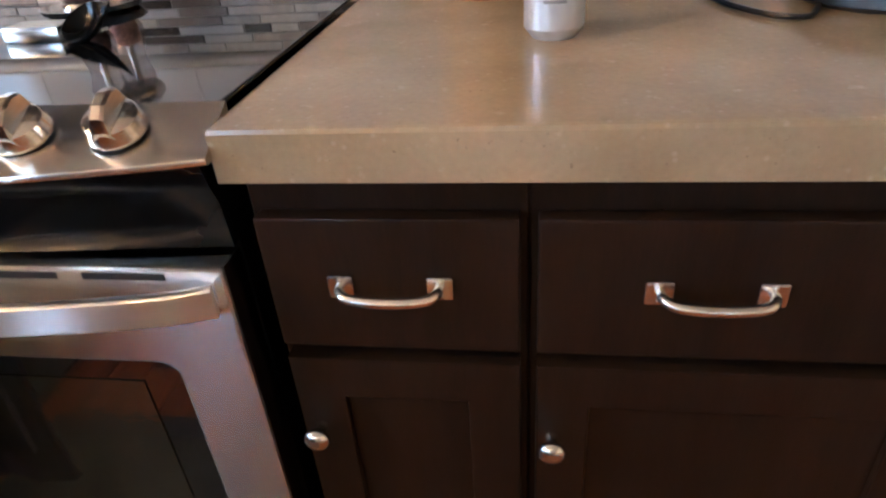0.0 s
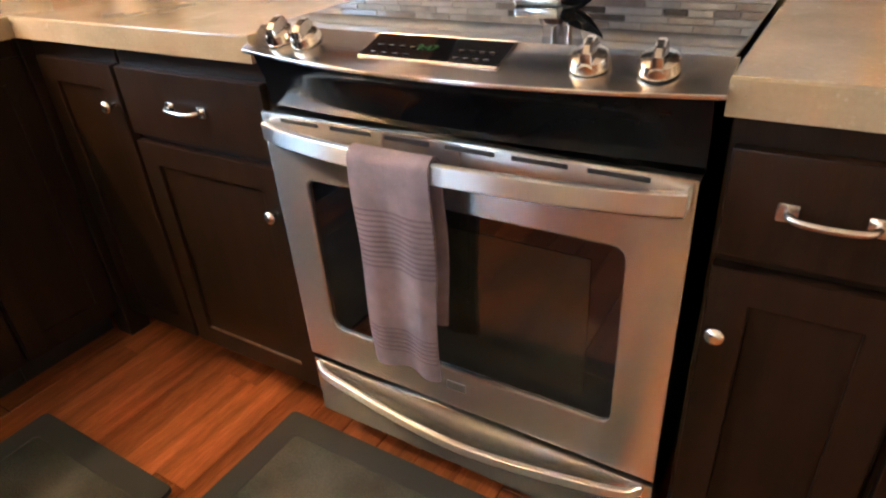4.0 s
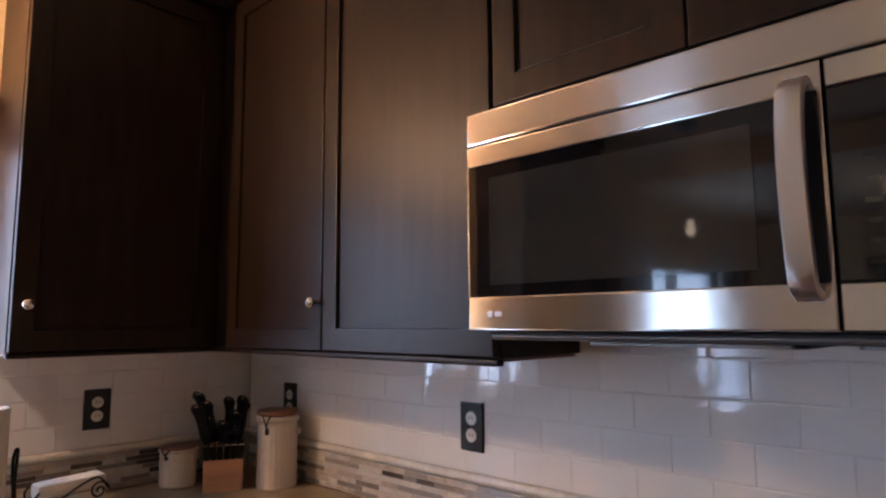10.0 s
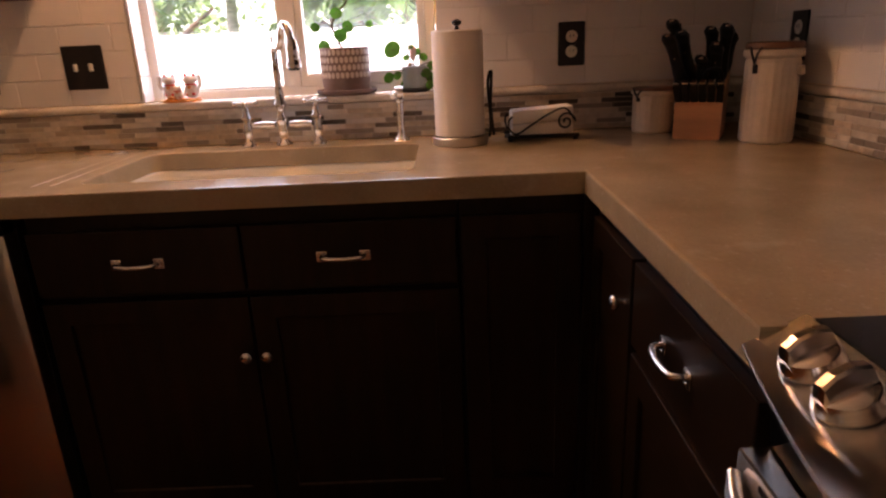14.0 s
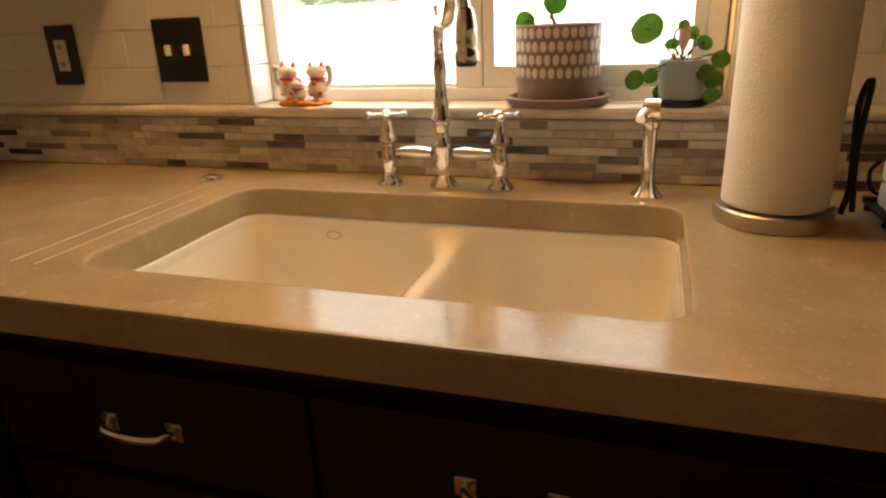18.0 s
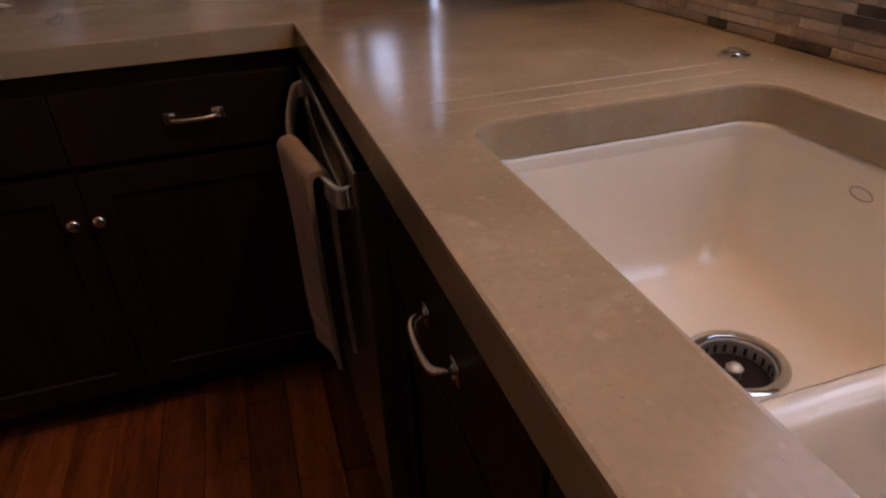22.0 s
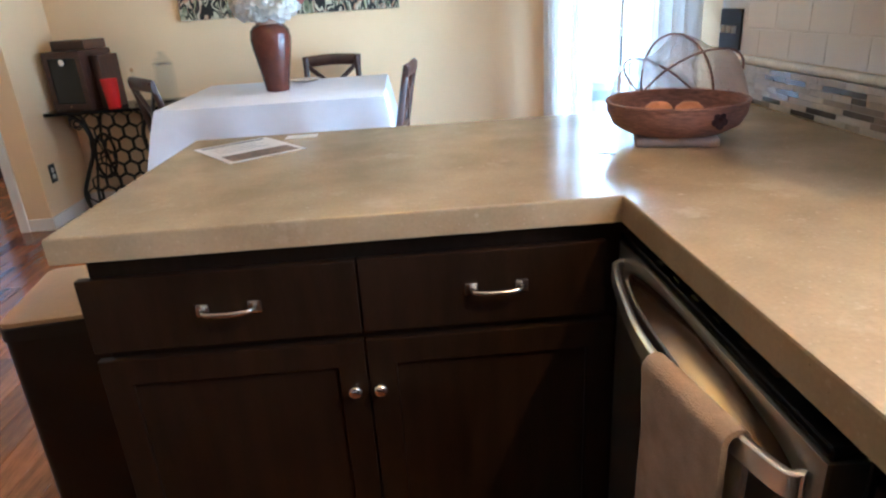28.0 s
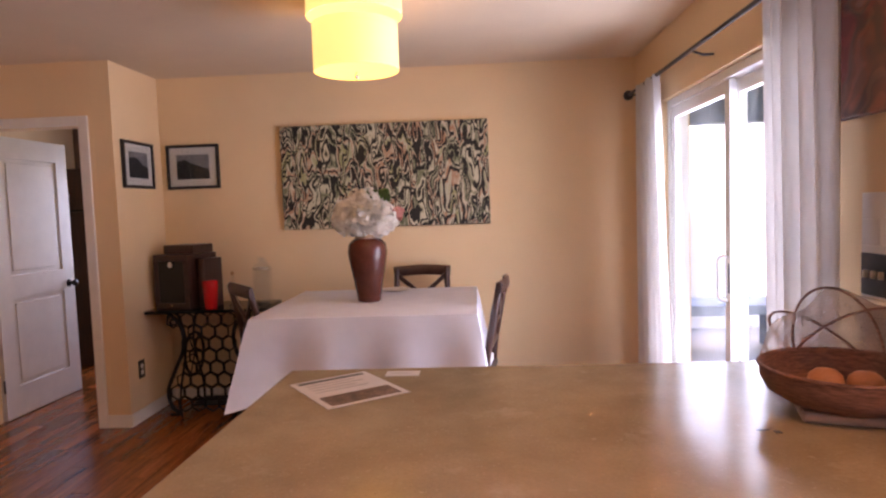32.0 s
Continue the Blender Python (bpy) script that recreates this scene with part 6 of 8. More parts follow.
PHOTO = mat("printed photo strip", (0.2, 0.13, 0.1), 0.5, var=0.6, scale=30, fine=120, bump=0)
sheet("flyer", pose(-1.004, -2.034, CT, 0, 0, 216), 0.21, 0.25, "white printed flyer lying on the peninsula", [(-0.09, 0.09, 0.095, 0.113, BLACKPL), (-0.09, 0.09, -0.112, -0.035, PHOTO), (-0.08, 0.05, 0.072, 0.076, GREYMARK), (-0.08, 0.065, 0.05, 0.054, GREYMARK), (-0.08, 0.04, 0.028, 0.032, GREYMARK), (-0.08, 0.06, 0.006, 0.01, GREYMARK)])
sheet("business_card", pose(-1.125, -2.165, CT, 0, 0, 180), 0.089, 0.05, "white card lying on the peninsula", [(-0.03, 0.02, 0.0, 0.003, GREYMARK)])
kc = thing("key_ring", pose(-1.875, -1.705, CT) @ Matrix.Scale(0.62, 4), "small set of keys on the worktop", "keys")
part("ring", tube([(0.01 * math.cos(t), 0.01 * math.sin(t), 0.0015) for t in np.linspace(0, 6.283, 16, endpoint=False)], 0.001, 5, None, 1, True), NICKEL, kc)
part("key", box(0.008, 0.045, -0.004, 0.004, 0.0005, 0.0025, 0.001), BRONZE, kc)
part("key", box(-0.02, 0.0, 0.008, 0.03, 0.0005, 0.0025, 0.001), BRONZE, kc)


def bin_():
    b = thing("trash_can", pose(-0.585, -1.83, F, 0, 0, 8), "brushed steel step bin with a tan lid", "trash can")
    h = 0.66
    out = round_rect(-0.13, 0.13, -0.17, 0.17, 0.028, 5)
    part("body", slab(out, [], 0.02, h - 0.045, 0.004), mat("dull dark steel", (0.055, 0.053, 0.05), 0.42, 1.0, var=0.03, bump=0.0), b)
    part("base", slab(round_rect(-0.132, 0.132, -0.172, 0.172, 0.03, 5), [], 0.0, 0.0195, 0.003), BLACKPL, b)
    part("rim", slab(round_rect(-0.134, 0.134, -0.174, 0.174, 0.03, 5), [], h - 0.0445, h - 0.012, 0.004), BLACKPL, b, "black plastic rim")
    part("lid", slab(round_rect(-0.13, 0.13, -0.17, 0.17, 0.028, 5), [], h - 0.0115, h, 0.004), TANLID, b, "tan lid")
    return b


bin_()
for m, w, h in ((pose(-0.775, 0.2, F), 0.74, 0.5), (pose(-1.487, -0.25, F), 0.48, 0.78)):
    r = thing("kitchen_mat", m, "charcoal woven kitchen mat on the wooden floor", "mat", "kitchen mats")
    part("pile", slab(round_rect(-w / 2, w / 2, -h / 2, h / 2, 0.012, 3), [], 0.001, 0.009, 0.003), RUG, r)
    part("border", slab(round_rect(-w / 2 - 0.012, w / 2 + 0.012, -h / 2 - 0.012, h / 2 + 0.012, 0.015, 3), [round_rect(-w / 2 + 0.05, w / 2 - 0.05, -h / 2 + 0.05, h / 2 - 0.05, 0.01, 3)], 0.001, 0.011, 0.003), mat("dark mat border", (0.03, 0.033, 0.03), 0.9, fine=260, bump=0.6), r, "darker bound edge")


# ---- dining room ----
DGREEN = mat("dark green leaf", (0.2, 0.32, 0.09), 0.5, var=0.3, scale=12, piece=0.3)
leafy(DGREEN)
TT = 0.82


def make_table():
    x0, x1, y0, y1 = -1.32, -0.16, -4.72, -3.64
    t = thing("dining_table", pose((x0 + x1) / 2, (y0 + y1) / 2, F), "square dark wooden dining table under a white cloth", "table")
    w, h = (x1 - x0) / 2 - 0.012, (y1 - y0) / 2 - 0.012
    part("tabletop", box(-w, w, -h, h, TT - F - 0.035, TT - F - 0.005, 0.004), DARKWOOD, t)
    for sx in (-1, 1):
        for sy in (-1, 1):
            part("leg", box(sx * (w - 0.08) - 0.035, sx * (w - 0.08) + 0.035, sy * (h - 0.08) - 0.035, sy * (h - 0.08) + 0.035, 0, TT - F - 0.036, 0.005), DARKWOOD, t)
    # cloth: ring of drape points round the top, falling in folds
    bm = bmesh.new()
    n = 34
    W2, H2 = (x1 - x0) / 2, (y1 - y0) / 2
    loop = []
    for k in range(4):
        a, b = [((-W2, -H2), (W2, -H2)), ((W2, -H2), (W2, H2)), ((W2, H2), (-W2, H2)), ((-W2, H2), (-W2, -H2))][k]
        for i in range(n):
            u = i / n
            loop.append((a[0] + (b[0] - a[0]) * u, a[1] + (b[1] - a[1]) * u, u))
    rings = []
    for lev in range(7):
        d = lev / 6
        ring = []
        for x, y, u in loop:
            corner = abs(2 * u - 1) ** 6
            out = d * (0.03 + 0.05 * corner + 0.022 * math.sin(u * 7 * math.pi + x * 3)) + (0.006 if lev else 0)
            nx, ny = (x / W2, y / H2)
            m = max(abs(nx), abs(ny))
            fx = nx if abs(nx) > 0.999 * m else nx * corner
            fy = ny if abs(ny) > 0.999 * m else ny * corner
            drop = 0.4 + 0.05 * corner
            ring.append(bm.verts.new((x + fx * out, y + fy * out, -0.004 * (lev > 0) - d * drop)))
        rings.append(ring)
    bm.faces.new(rings[0])
    for a, b in zip(rings, rings[1:]):
        for i in range(len(a)):
            j = (i + 1) % len(a)
            bm.faces.new((a[i], a[j], b[j], b[i]))
    bmesh.ops.recalc_face_normals(bm, faces=bm.faces)
    bmesh.ops.solidify(bm, geom=bm.faces[:], thickness=0.003)
    c = thing("tablecloth", pose((x0 + x1) / 2, (y0 + y1) / 2, TT), "white linen cloth draped over the dining table", "tablecloth")
    part("linen", bm, CLOTH, c)


make_table()


def make_chair(m, label):
    c = thing("dining_chair", m, label, "chair", "chairs round the table")
    s, hz = 0.21, 0.46
    part("seat", slab(round_rect(-s, s, -s, s, 0.04, 4), [], hz - 0.03, hz, 0.008), DARKWOOD, c)
    part("cushion", slab(round_rect(-s + 0.015, s - 0.015, -s + 0.015, s - 0.02, 0.04, 4), [], hz + 0.0005, hz + 0.035, 0.012, 3), CLOTH, c, "pale tied cushion")
    for x in (-1, 1):
        part("leg", box(x * (s - 0.03) - 0.017, x * (s - 0.03) + 0.017, -s + 0.01, -s + 0.044, 0, hz - 0.031, 0.003), DARKWOOD, c)
        part("rear_post", tube(smooth_path([(x * (s - 0.03), s - 0.03, 0), (x * (s - 0.03), s - 0.025, hz), (x * (s - 0.03), s + 0.02, 0.74), (x * (s - 0.035), s + 0.065, 0.955)], 4), 0.02, 8), DARKWOOD, c)
    part("top_rail", tube(smooth_path([(-s + 0.01, s + 0.062, 0.93), (0, s + 0.085, 0.94), (s - 0.01, s + 0.062, 0.93)], 5), 0.014, 8, None, 2.6), DARKWOOD, c)
    part("lower_rail", tube([(-s + 0.04, s + 0.0, 0.6), (s - 0.04, s + 0.0, 0.6)], 0.011, 8, None, 1.6), DARKWOOD, c)
    for x in (-1, 1):
        part("cross_slat", tube(smooth_path([(-x * (s - 0.04), s + 0.002, 0.61), (0, s + 0.035, 0.76), (x * (s - 0.04), s + 0.058, 0.905)], 5), 0.011, 6, None, 1.6), DARKWOOD, c)
    return c


make_chair(pose(-0.935, -4.68, F, 0, 0, 180), "dark x-back dining chair behind the white cloth")
make_chair(pose(-1.2, -4.14, F, 0, 0, 82), "dark x-back dining chair by the sliding door")
make_chair(pose(-0.16, -4.28, F, 0, 0, -52), "dark x-back dining chair beside the sewing table")

va = thing("vase", pose(-0.69, -4.18, TT + 0.001), "tall burnished brown vase on the white cloth", "vase")
part("body", lathe([(0.062, 0), (0.066, 0.004), (0.085, 0.12), (0.108, 0.24), (0.115, 0.29), (0.108, 0.335), (0.085, 0.362), (0.062, 0.37), (0.06, 0.385), (0.066, 0.4), (0.056, 0.4), (0.054, 0.38), (0.05, 0.34)], 40), VASE, va)
part("neck_band", lathe([(0.064, 0.366), (0.07, 0.37), (0.071, 0.403), (0.067, 0.406), (0.06, 0.404)], 32), mat("tan unglazed clay", (0.36, 0.22, 0.14), 0.7, var=0.15, scale=30), va, "tan unglazed neck")
fl = thing("flower_bouquet", pose(-0.69, -4.18, TT + 0.36), "large white hydrangea heads with a pink bloom and leaves", "flowers")
rnd = random.Random(21)
pet = bmesh.new()
leaf_disc(pet, (0, 0, 0), 0.018, (0, 0, 1), 7, 0.4)
bmesh.ops.solidify(pet, geom=pet.faces[:], thickness=0.001)
pet_me = mesh_of("petal", pet, PETAL)
inner = bmesh.new()
for hc, hr, cnt in (((0.085, 0.03, 0.135), 0.1, 90), ((-0.085, 0.04, 0.125), 0.1, 90), ((0.005, -0.03, 0.19), 0.105, 80), ((0.0, 0.07, 0.12), 0.09, 40)):
    for i in range(cnt * 4):
        d = Vector((rnd.gauss(0, 1), rnd.gauss(0, 1), rnd.gauss(0, 1))).normalized()
        lump = 1 + 0.08 * math.sin(d.x * 7 + d.z * 5) * math.cos(d.y * 6)
        tilt = d + Vector((rnd.uniform(-0.9, 0.9), rnd.uniform(-0.9, 0.9), rnd.uniform(-0.6, 0.9)))
        if i < cnt:
            p = Vector(hc) + d * hr * lump * rnd.uniform(0.96, 1.08)
            shared("petal", pet_me, fl, Matrix.Translation(p) @ tilt.to_track_quat("Z", "Y").to_matrix().to_4x4() @ Matrix.Scale(rnd.uniform(0.8, 1.3), 4))
        else:
            leaf_disc(inner, Vector(hc) + d * hr * lump * rnd.uniform(0.78, 1.0), 0.019 * rnd.uniform(0.8, 1.3), tilt, 6, 0.4)
tagged(part("inner_petals", inner, PETAL, fl, "dense white inner petals"), kind="stuff")
for i in range(16):
    bm = bmesh.new()
    leaf_disc(bm, (-0.19 + rnd.uniform(-0.025, 0.025), 0.02 + rnd.uniform(-0.03, 0.03), 0.15 + rnd.uniform(-0.03, 0.03)), 0.024, (rnd.uniform(-1, 1), 1, rnd.uniform(-0.5, 1)), 8, 0.3)
    bmesh.ops.solidify(bm, geom=bm.faces[:], thickness=0.001)
    part("pink_petal", bm, PINKP, fl, "pink petal")
for i in range(10):
    bm = bmesh.new()
    a = rnd.uniform(-2.4, 0.2)
    leaf_disc(bm, (-0.1 + rnd.uniform(-0.07, 0.07), -0.02, 0.24 + rnd.uniform(-0.04, 0.05)), 0.03, (rnd.uniform(-1, 1), 1, rnd.uniform(-0.5, 1)), 8, 0.3)
    bmesh.ops.solidify(bm, geom=bm.faces[:], thickness=0.001)
    part("leaf", bm, DGREEN, fl)
for x in (-0.02, 0.0, 0.02):
    part("stalk", tube([(x, 0, -0.1), (x * 1.5, 0, 0.03), (x * 3, 0.02, 0.1)], 0.004, 6), STEM, fl)
pl = thing("side_plate", pose(-0.79, -4.6, TT + 0.001), "pale plate on the white cloth", "plate")
part("plate", lathe([(0.05, 0), (0.09, 0.008), (0.1, 0.014), (0.09, 0.012), (0.05, 0.004), (0.002, 0.004)], 30), CERAMIC, pl)


# paintings
def canvas_material(name, seed, warm):
    m = bpy.data.materials.new(name)
    m.use_nodes = True
    nt = m.node_tree
    b = nt.nodes["Principled BSDF"]
    b.inputs["Roughness"].default_value = 0.55
    N_ = lambda k: nt.nodes.new("ShaderNode" + k)
    tc, mp = N_("TexCoord"), N_("Mapping")
    mp.inputs["Scale"].default_value = (12.5, 1, 4.6) if not warm else (5, 5, 5)
    mp.inputs["Location"].default_value = (seed, 0, seed * 2)
    nt.links.new(tc.outputs["Object"], mp.inputs[0])
    warp = N_("TexNoise")
    warp.inputs["Scale"].default_value, warp.inputs["Detail"].default_value = 1.0, 1.5
    nt.links.new(mp.outputs[0], warp.inputs["Vector"])
    add = N_("VectorMath")
    add.operation = "MULTIPLY_ADD"
    add.inputs[1].default_value = (2.6, 0, 2.6)
    nt.links.new(warp.outputs["Color"], add.inputs[0])
    nt.links.new(mp.outputs[0], add.inputs[2])
    wave = N_("TexNoise")
    wave.inputs["Scale"].default_value, wave.inputs["Detail"].default_value = 0.95, 0.6
    nt.links.new(add.outputs[0], wave.inputs["Vector"])
    fold = N_("Math")
    fold.operation = "PINGPONG"
    fold.inputs[1].default_value = 0.055
    nt.links.new(wave.outputs["Fac"], fold.inputs[0])
    line = N_("ValToRGB")
    line.color_ramp.interpolation = "EASE"
    line.color_ramp.elements[0].color, line.color_ramp.elements[0].position = (0, 0, 0, 1), 0.025
    line.color_ramp.elements[1].color, line.color_ramp.elements[1].position = (1, 1, 1, 1), 0.034
    nt.links.new(fold.outputs[0], line.inputs[0])
    col = N_("TexNoise")
    col.inputs["Scale"].default_value, col.inputs["Detail"].default_value = 0.7, 2
    nt.links.new(add.outputs[0], col.inputs["Vector"])
    ramp = N_("ValToRGB")
    stops = ((0.25, (0.5, 0.5, 0.34)), (0.4, (0.6, 0.55, 0.38)), (0.46, (0.13, 0.15, 0.07)), (0.5, (0.62, 0.56, 0.4)), (0.55, (0.42, 0.2, 0.1)), (0.58, (0.52, 0.5, 0.36)), (0.64, (0.3, 0.29, 0.1)), (0.7, (0.56, 0.5, 0.36)), (0.76, (0.2, 0.21, 0.16))) if not warm else ((0.3, (0.28, 0.05, 0.04)), (0.45, (0.38, 0.09, 0.06)), (0.55, (0.2, 0.12, 0.09)), (0.62, (0.42, 0.16, 0.1)), (0.7, (0.34, 0.24, 0.19)))
    els = ramp.color_ramp.elements
    els[0].position, els[0].color = stops[0][0], (*stops[0][1], 1)
    els[1].position, els[1].color = stops[-1][0], (*stops[-1][1], 1)
    for p, c in stops[1:-1]:
        els.new(p).color = (*c, 1)
    nt.links.new(col.outputs["Fac"], ramp.inputs[0])
    mx = N_("Mix")
    mx.data_type, mx.blend_type = "RGBA", "MULTIPLY"
    mx.inputs["Factor"].default_value = 0.98 if not warm else 0.25
    nt.links.new(ramp.outputs[0], mx.inputs["A"])
    nt.links.new(line.outputs[0], mx.inputs["B"])
    nt.links.new(mx.outputs["Result"], b.inputs["Base Color"])
    return m


pt = thing("canvas_painting", pose(-0.68, YP + 0.002, 1.6), "wide abstract canvas of black swirls on cream and ochre", "painting")
part("canvas", box(-0.75, 0.75, 0, 0.035, -0.372, 0.372, 0.004), canvas_material("swirl painting", 3.0, False), pt)
ar = thing("canvas_painting", pose(W - 0.01, -2.2, 1.93, 0, 0, 0), "red and brown abstract canvas on the window wall", "painting")
part("canvas", box(0, 0.03, -0.37, 0.37, -0.355, 0.39, 0.004), canvas_material("red painting", 8.0, True), ar)


def framed(m, w, h, label, seed):
    f = thing("picture_frame", m, label, "picture", "framed photographs")
    part("frame", slab([(-w / 2, -h / 2), (w / 2, -h / 2), (w / 2, h / 2), (-w / 2, h / 2)], [[(-w / 2 + 0.02, -h / 2 + 0.02), (w / 2 - 0.02, -h / 2 + 0.02), (w / 2 - 0.02, h / 2 - 0.02), (-w / 2 + 0.02, h / 2 - 0.02)]], 0, 0.022, 0.003), FRAMEBK, f, "", pose(0, 0, 0, 90))
    part("mat_board", box(-w / 2 + 0.018, w / 2 - 0.018, -0.01, -0.006, -h / 2 + 0.018, h / 2 - 0.018), MATBOARD, f, "white mat board")
    iw, ih = w * 0.62, h * 0.56
    ph = part("photo_sky", box(-iw / 2, iw / 2, -0.0115, -0.0105, -ih / 2, ih / 2), mat("grey photo sky", (0.3, 0.29, 0.3), 0.4, var=0.3, scale=6, bump=0), f, "grey photo print")
    bm = bmesh.new()
    pts = [(-iw / 2, -ih * 0.5), (iw / 2, -ih * 0.5), (iw / 2, -ih * (0.12 - 0.05 * seed)), (iw * 0.2, ih * 0.02), (iw * 0.0, ih * (0.12 + 0.1 * seed)), (-iw * 0.25, ih * 0.3), (-iw / 2, ih * 0.22)]
    a, b = [bm.verts.new((x, -0.0128, z)) for x, z in pts], [bm.verts.new((x, -0.0118, z)) for x, z in pts]
    bm.faces.new(a)
    for i in range(len(pts)):
        bm.faces.new((a[i], b[i], b[(i + 1) % len(pts)], a[(i + 1) % len(pts)]))
    bmesh.ops.recalc_face_normals(bm, faces=bm.faces)
    part("photo_hill", bm, mat("dark photo hill", (0.03, 0.03, 0.032), 0.4, var=0.4, scale=14, bump=0), f, "dark hill in the photo")
    pane = part("pane", box(-w / 2 + 0.016, w / 2 - 0.016, -0.0155, -0.0145, -h / 2 + 0.016, h / 2 - 0.016), GLASS, f)
    pane.visible_shadow = False
    return f


framed(pose(0.73, YP + 0.002, 1.713, 0, 0, 180), 0.39, 0.32, "black framed grey landscape photograph on the dining wall", 0)
framed(pose(XR - 0.002, -4.76, 1.713, 0, 0, -90), 0.39, 0.315, "black framed grey lake photograph on the return wall", 1)
plate(pose(XR - 0.0005, -4.645, 0.33, 0, 0, -90), 0.075, 0.122, "outlet", "ivory outlet in a dark bronze plate near the floor", "outlet")


# sewing table with treadle stand
def sewing_table():
    t = thing("sewing_table", pose(0.53, -4.865, F), "black topped table on an ornate cast iron treadle stand", "table")
    part("tabletop", box(-0.41, 0.41, -0.215, 0.2, 0.715, 0.738, 0.004, 2), BLACKEN, t, "thin black top")
    for x in (-0.2, 0.2):
        for s in (-1, 1):
            pts = smooth_path([(x, s * 0.16, 0.714), (x, s * 0.1, 0.62), (x, s * 0.06, 0.5), (x, s * 0.1, 0.35), (x, s * 0.17, 0.2), (x, s * 0.19, 0.08), (x, s * 0.18, 0.0)], 5)
            part("stand_leg", tube(pts, 0.009, 8), IRON, t)
    # openwork honeycomb between waisted front legs
    for j in range(8):
        for i in range(-3, 4):
            cx, cz = i * 0.096 + 0.048 * (j % 2), 0.075 + j * 0.084
            edge = (0.29, 0.3, 0.27, 0.23, 0.2, 0.19, 0.22, 0.27)[j]
            if abs(cx) > edge - 0.03:
                continue
            part("ring", tube([(cx + 0.051 * math.sin(k * math.pi / 3), 0.14, cz + 0.051 * math.cos(k * math.pi / 3)) for k in range(6)], 0.0065, 6, None, 1, True), IRON, t)
    for s in (-1, 1):
        part("stand_leg", tube(smooth_path([(s * 0.28, 0.14, 0.714), (s * 0.215, 0.14, 0.66), (s * 0.175, 0.14, 0.56), (s * 0.19, 0.14, 0.44), (s * 0.26, 0.14, 0.29), (s * 0.305, 0.14, 0.17), (s * 0.285, 0.14, 0.06), (s * 0.235, 0.14, 0.012), (s * 0.3, 0.14, 0.0)], 5), 0.014, 8), IRON, t)
        part("scroll", tube([(s * (0.245 + 0.04 * (1 - q / 12) * math.cos(q)), 0.14, 0.655 + 0.04 * (1 - q / 12) * math.sin(q)) for q in np.linspace(0, 9, 30)], 0.007, 6), IRON, t)
    part("cross_bar", tube([(-0.2, 0.05, 0.08), (0.2, 0.05, 0.08)], 0.01, 8), IRON, t)
    wh = part("flywheel", tube([(0.17, 0.15 * math.cos(a), 0.4 + 0.15 * math.sin(a)) for a in np.linspace(0, 6.283, 30, endpoint=False)], 0.01, 8, None, 1, True), IRON, t)
    for k in range(3):
        a = math.pi * k / 3
        part("spoke", tube([(0.17, 0.15 * math.cos(a), 0.4 + 0.15 * math.sin(a)), (0.17, -0.15 * math.cos(a), 0.4 - 0.15 * math.sin(a))], 0.005, 6), IRON, wh)
    part("treadle", box(-0.16, 0.16, -0.12, 0.1, 0.05, 0.06, 0.003), IRON, t, "iron foot treadle")
    return t


sewing_table()
TZ = 0.738 + F
wc = thing("wine_cabinet", pose(0.735, -4.89, TZ, 0, 0, 163), "dark wooden cigar cabinet with a glass door", "cabinet")
part("case", box(-0.15, 0.15, -0.13, 0.14, 0, 0.375, 0.004), DARKWOOD, wc)
dr = part("door", slab([(-0.15, 0.002), (0.15, 0.002), (0.15, 0.373), (-0.15, 0.373)], [[(-0.11, 0.04), (0.11, 0.04), (0.11, 0.33), (-0.11, 0.33)]], 0, 0.018, 0.002), DARKWOOD, wc, "", pose(0, -0.131, 0, 90))
part("glass", box(-0.112, 0.112, -0.142, -0.136, 0.038, 0.332), BLACKGLASS, wc, "dark glass")
part("dial", lathe([(0.02, 0), (0.02, 0.004), (0.016, 0.005)], 20, None, (0.0, -0.15, 0.305), "y"), IVORY, wc, "pale round dial")
part("knob", lathe([(0.006, 0), (0.009, 0.008), (0.003, 0.012)], 12, None, (0.0, -0.15, 0.02), "y"), NICKEL, wc)
bx = thing("wooden_box", pose(0.72, -4.9, TZ + 0.3765, 0, 0, 163), "dark wooden box on the cigar cabinet", "box")
part("box", box(-0.125, 0.135, -0.1, 0.1, 0, 0.06, 0.003), DARKWOOD, bx)
sb = thing("wooden_box", pose(0.545, -4.83, TZ, 0, 0, 163), "tall narrow dark box beside the cabinet", "box")
part("box", box(-0.03, 0.03, -0.08, 0.1, 0, 0.34, 0.003), DARKWOOD, sb)
cu = thing("red_cup", pose(0.495, -4.72, TZ), "glossy red tumbler on the sewing table", "cup")
part("cup", lathe([(0.036, 0), (0.04, 0.004), (0.052, 0.19), (0.05, 0.19), (0.038, 0.01), (0.002, 0.008)], 28), REDGL, cu)
ca = thing("glass_carafe", pose(0.4, -4.88, TZ), "small clear glass bottle with a stopper", "bottle")
part("bottle", lathe([(0.03, 0), (0.032, 0.01), (0.03, 0.1), (0.012, 0.14), (0.012, 0.2), (0.015, 0.21)], 22), JARGLASS, ca)
part("stopper", lathe([(0.01, 0.211), (0.014, 0.225), (0.005, 0.24)], 14), BAMBOO, ca)
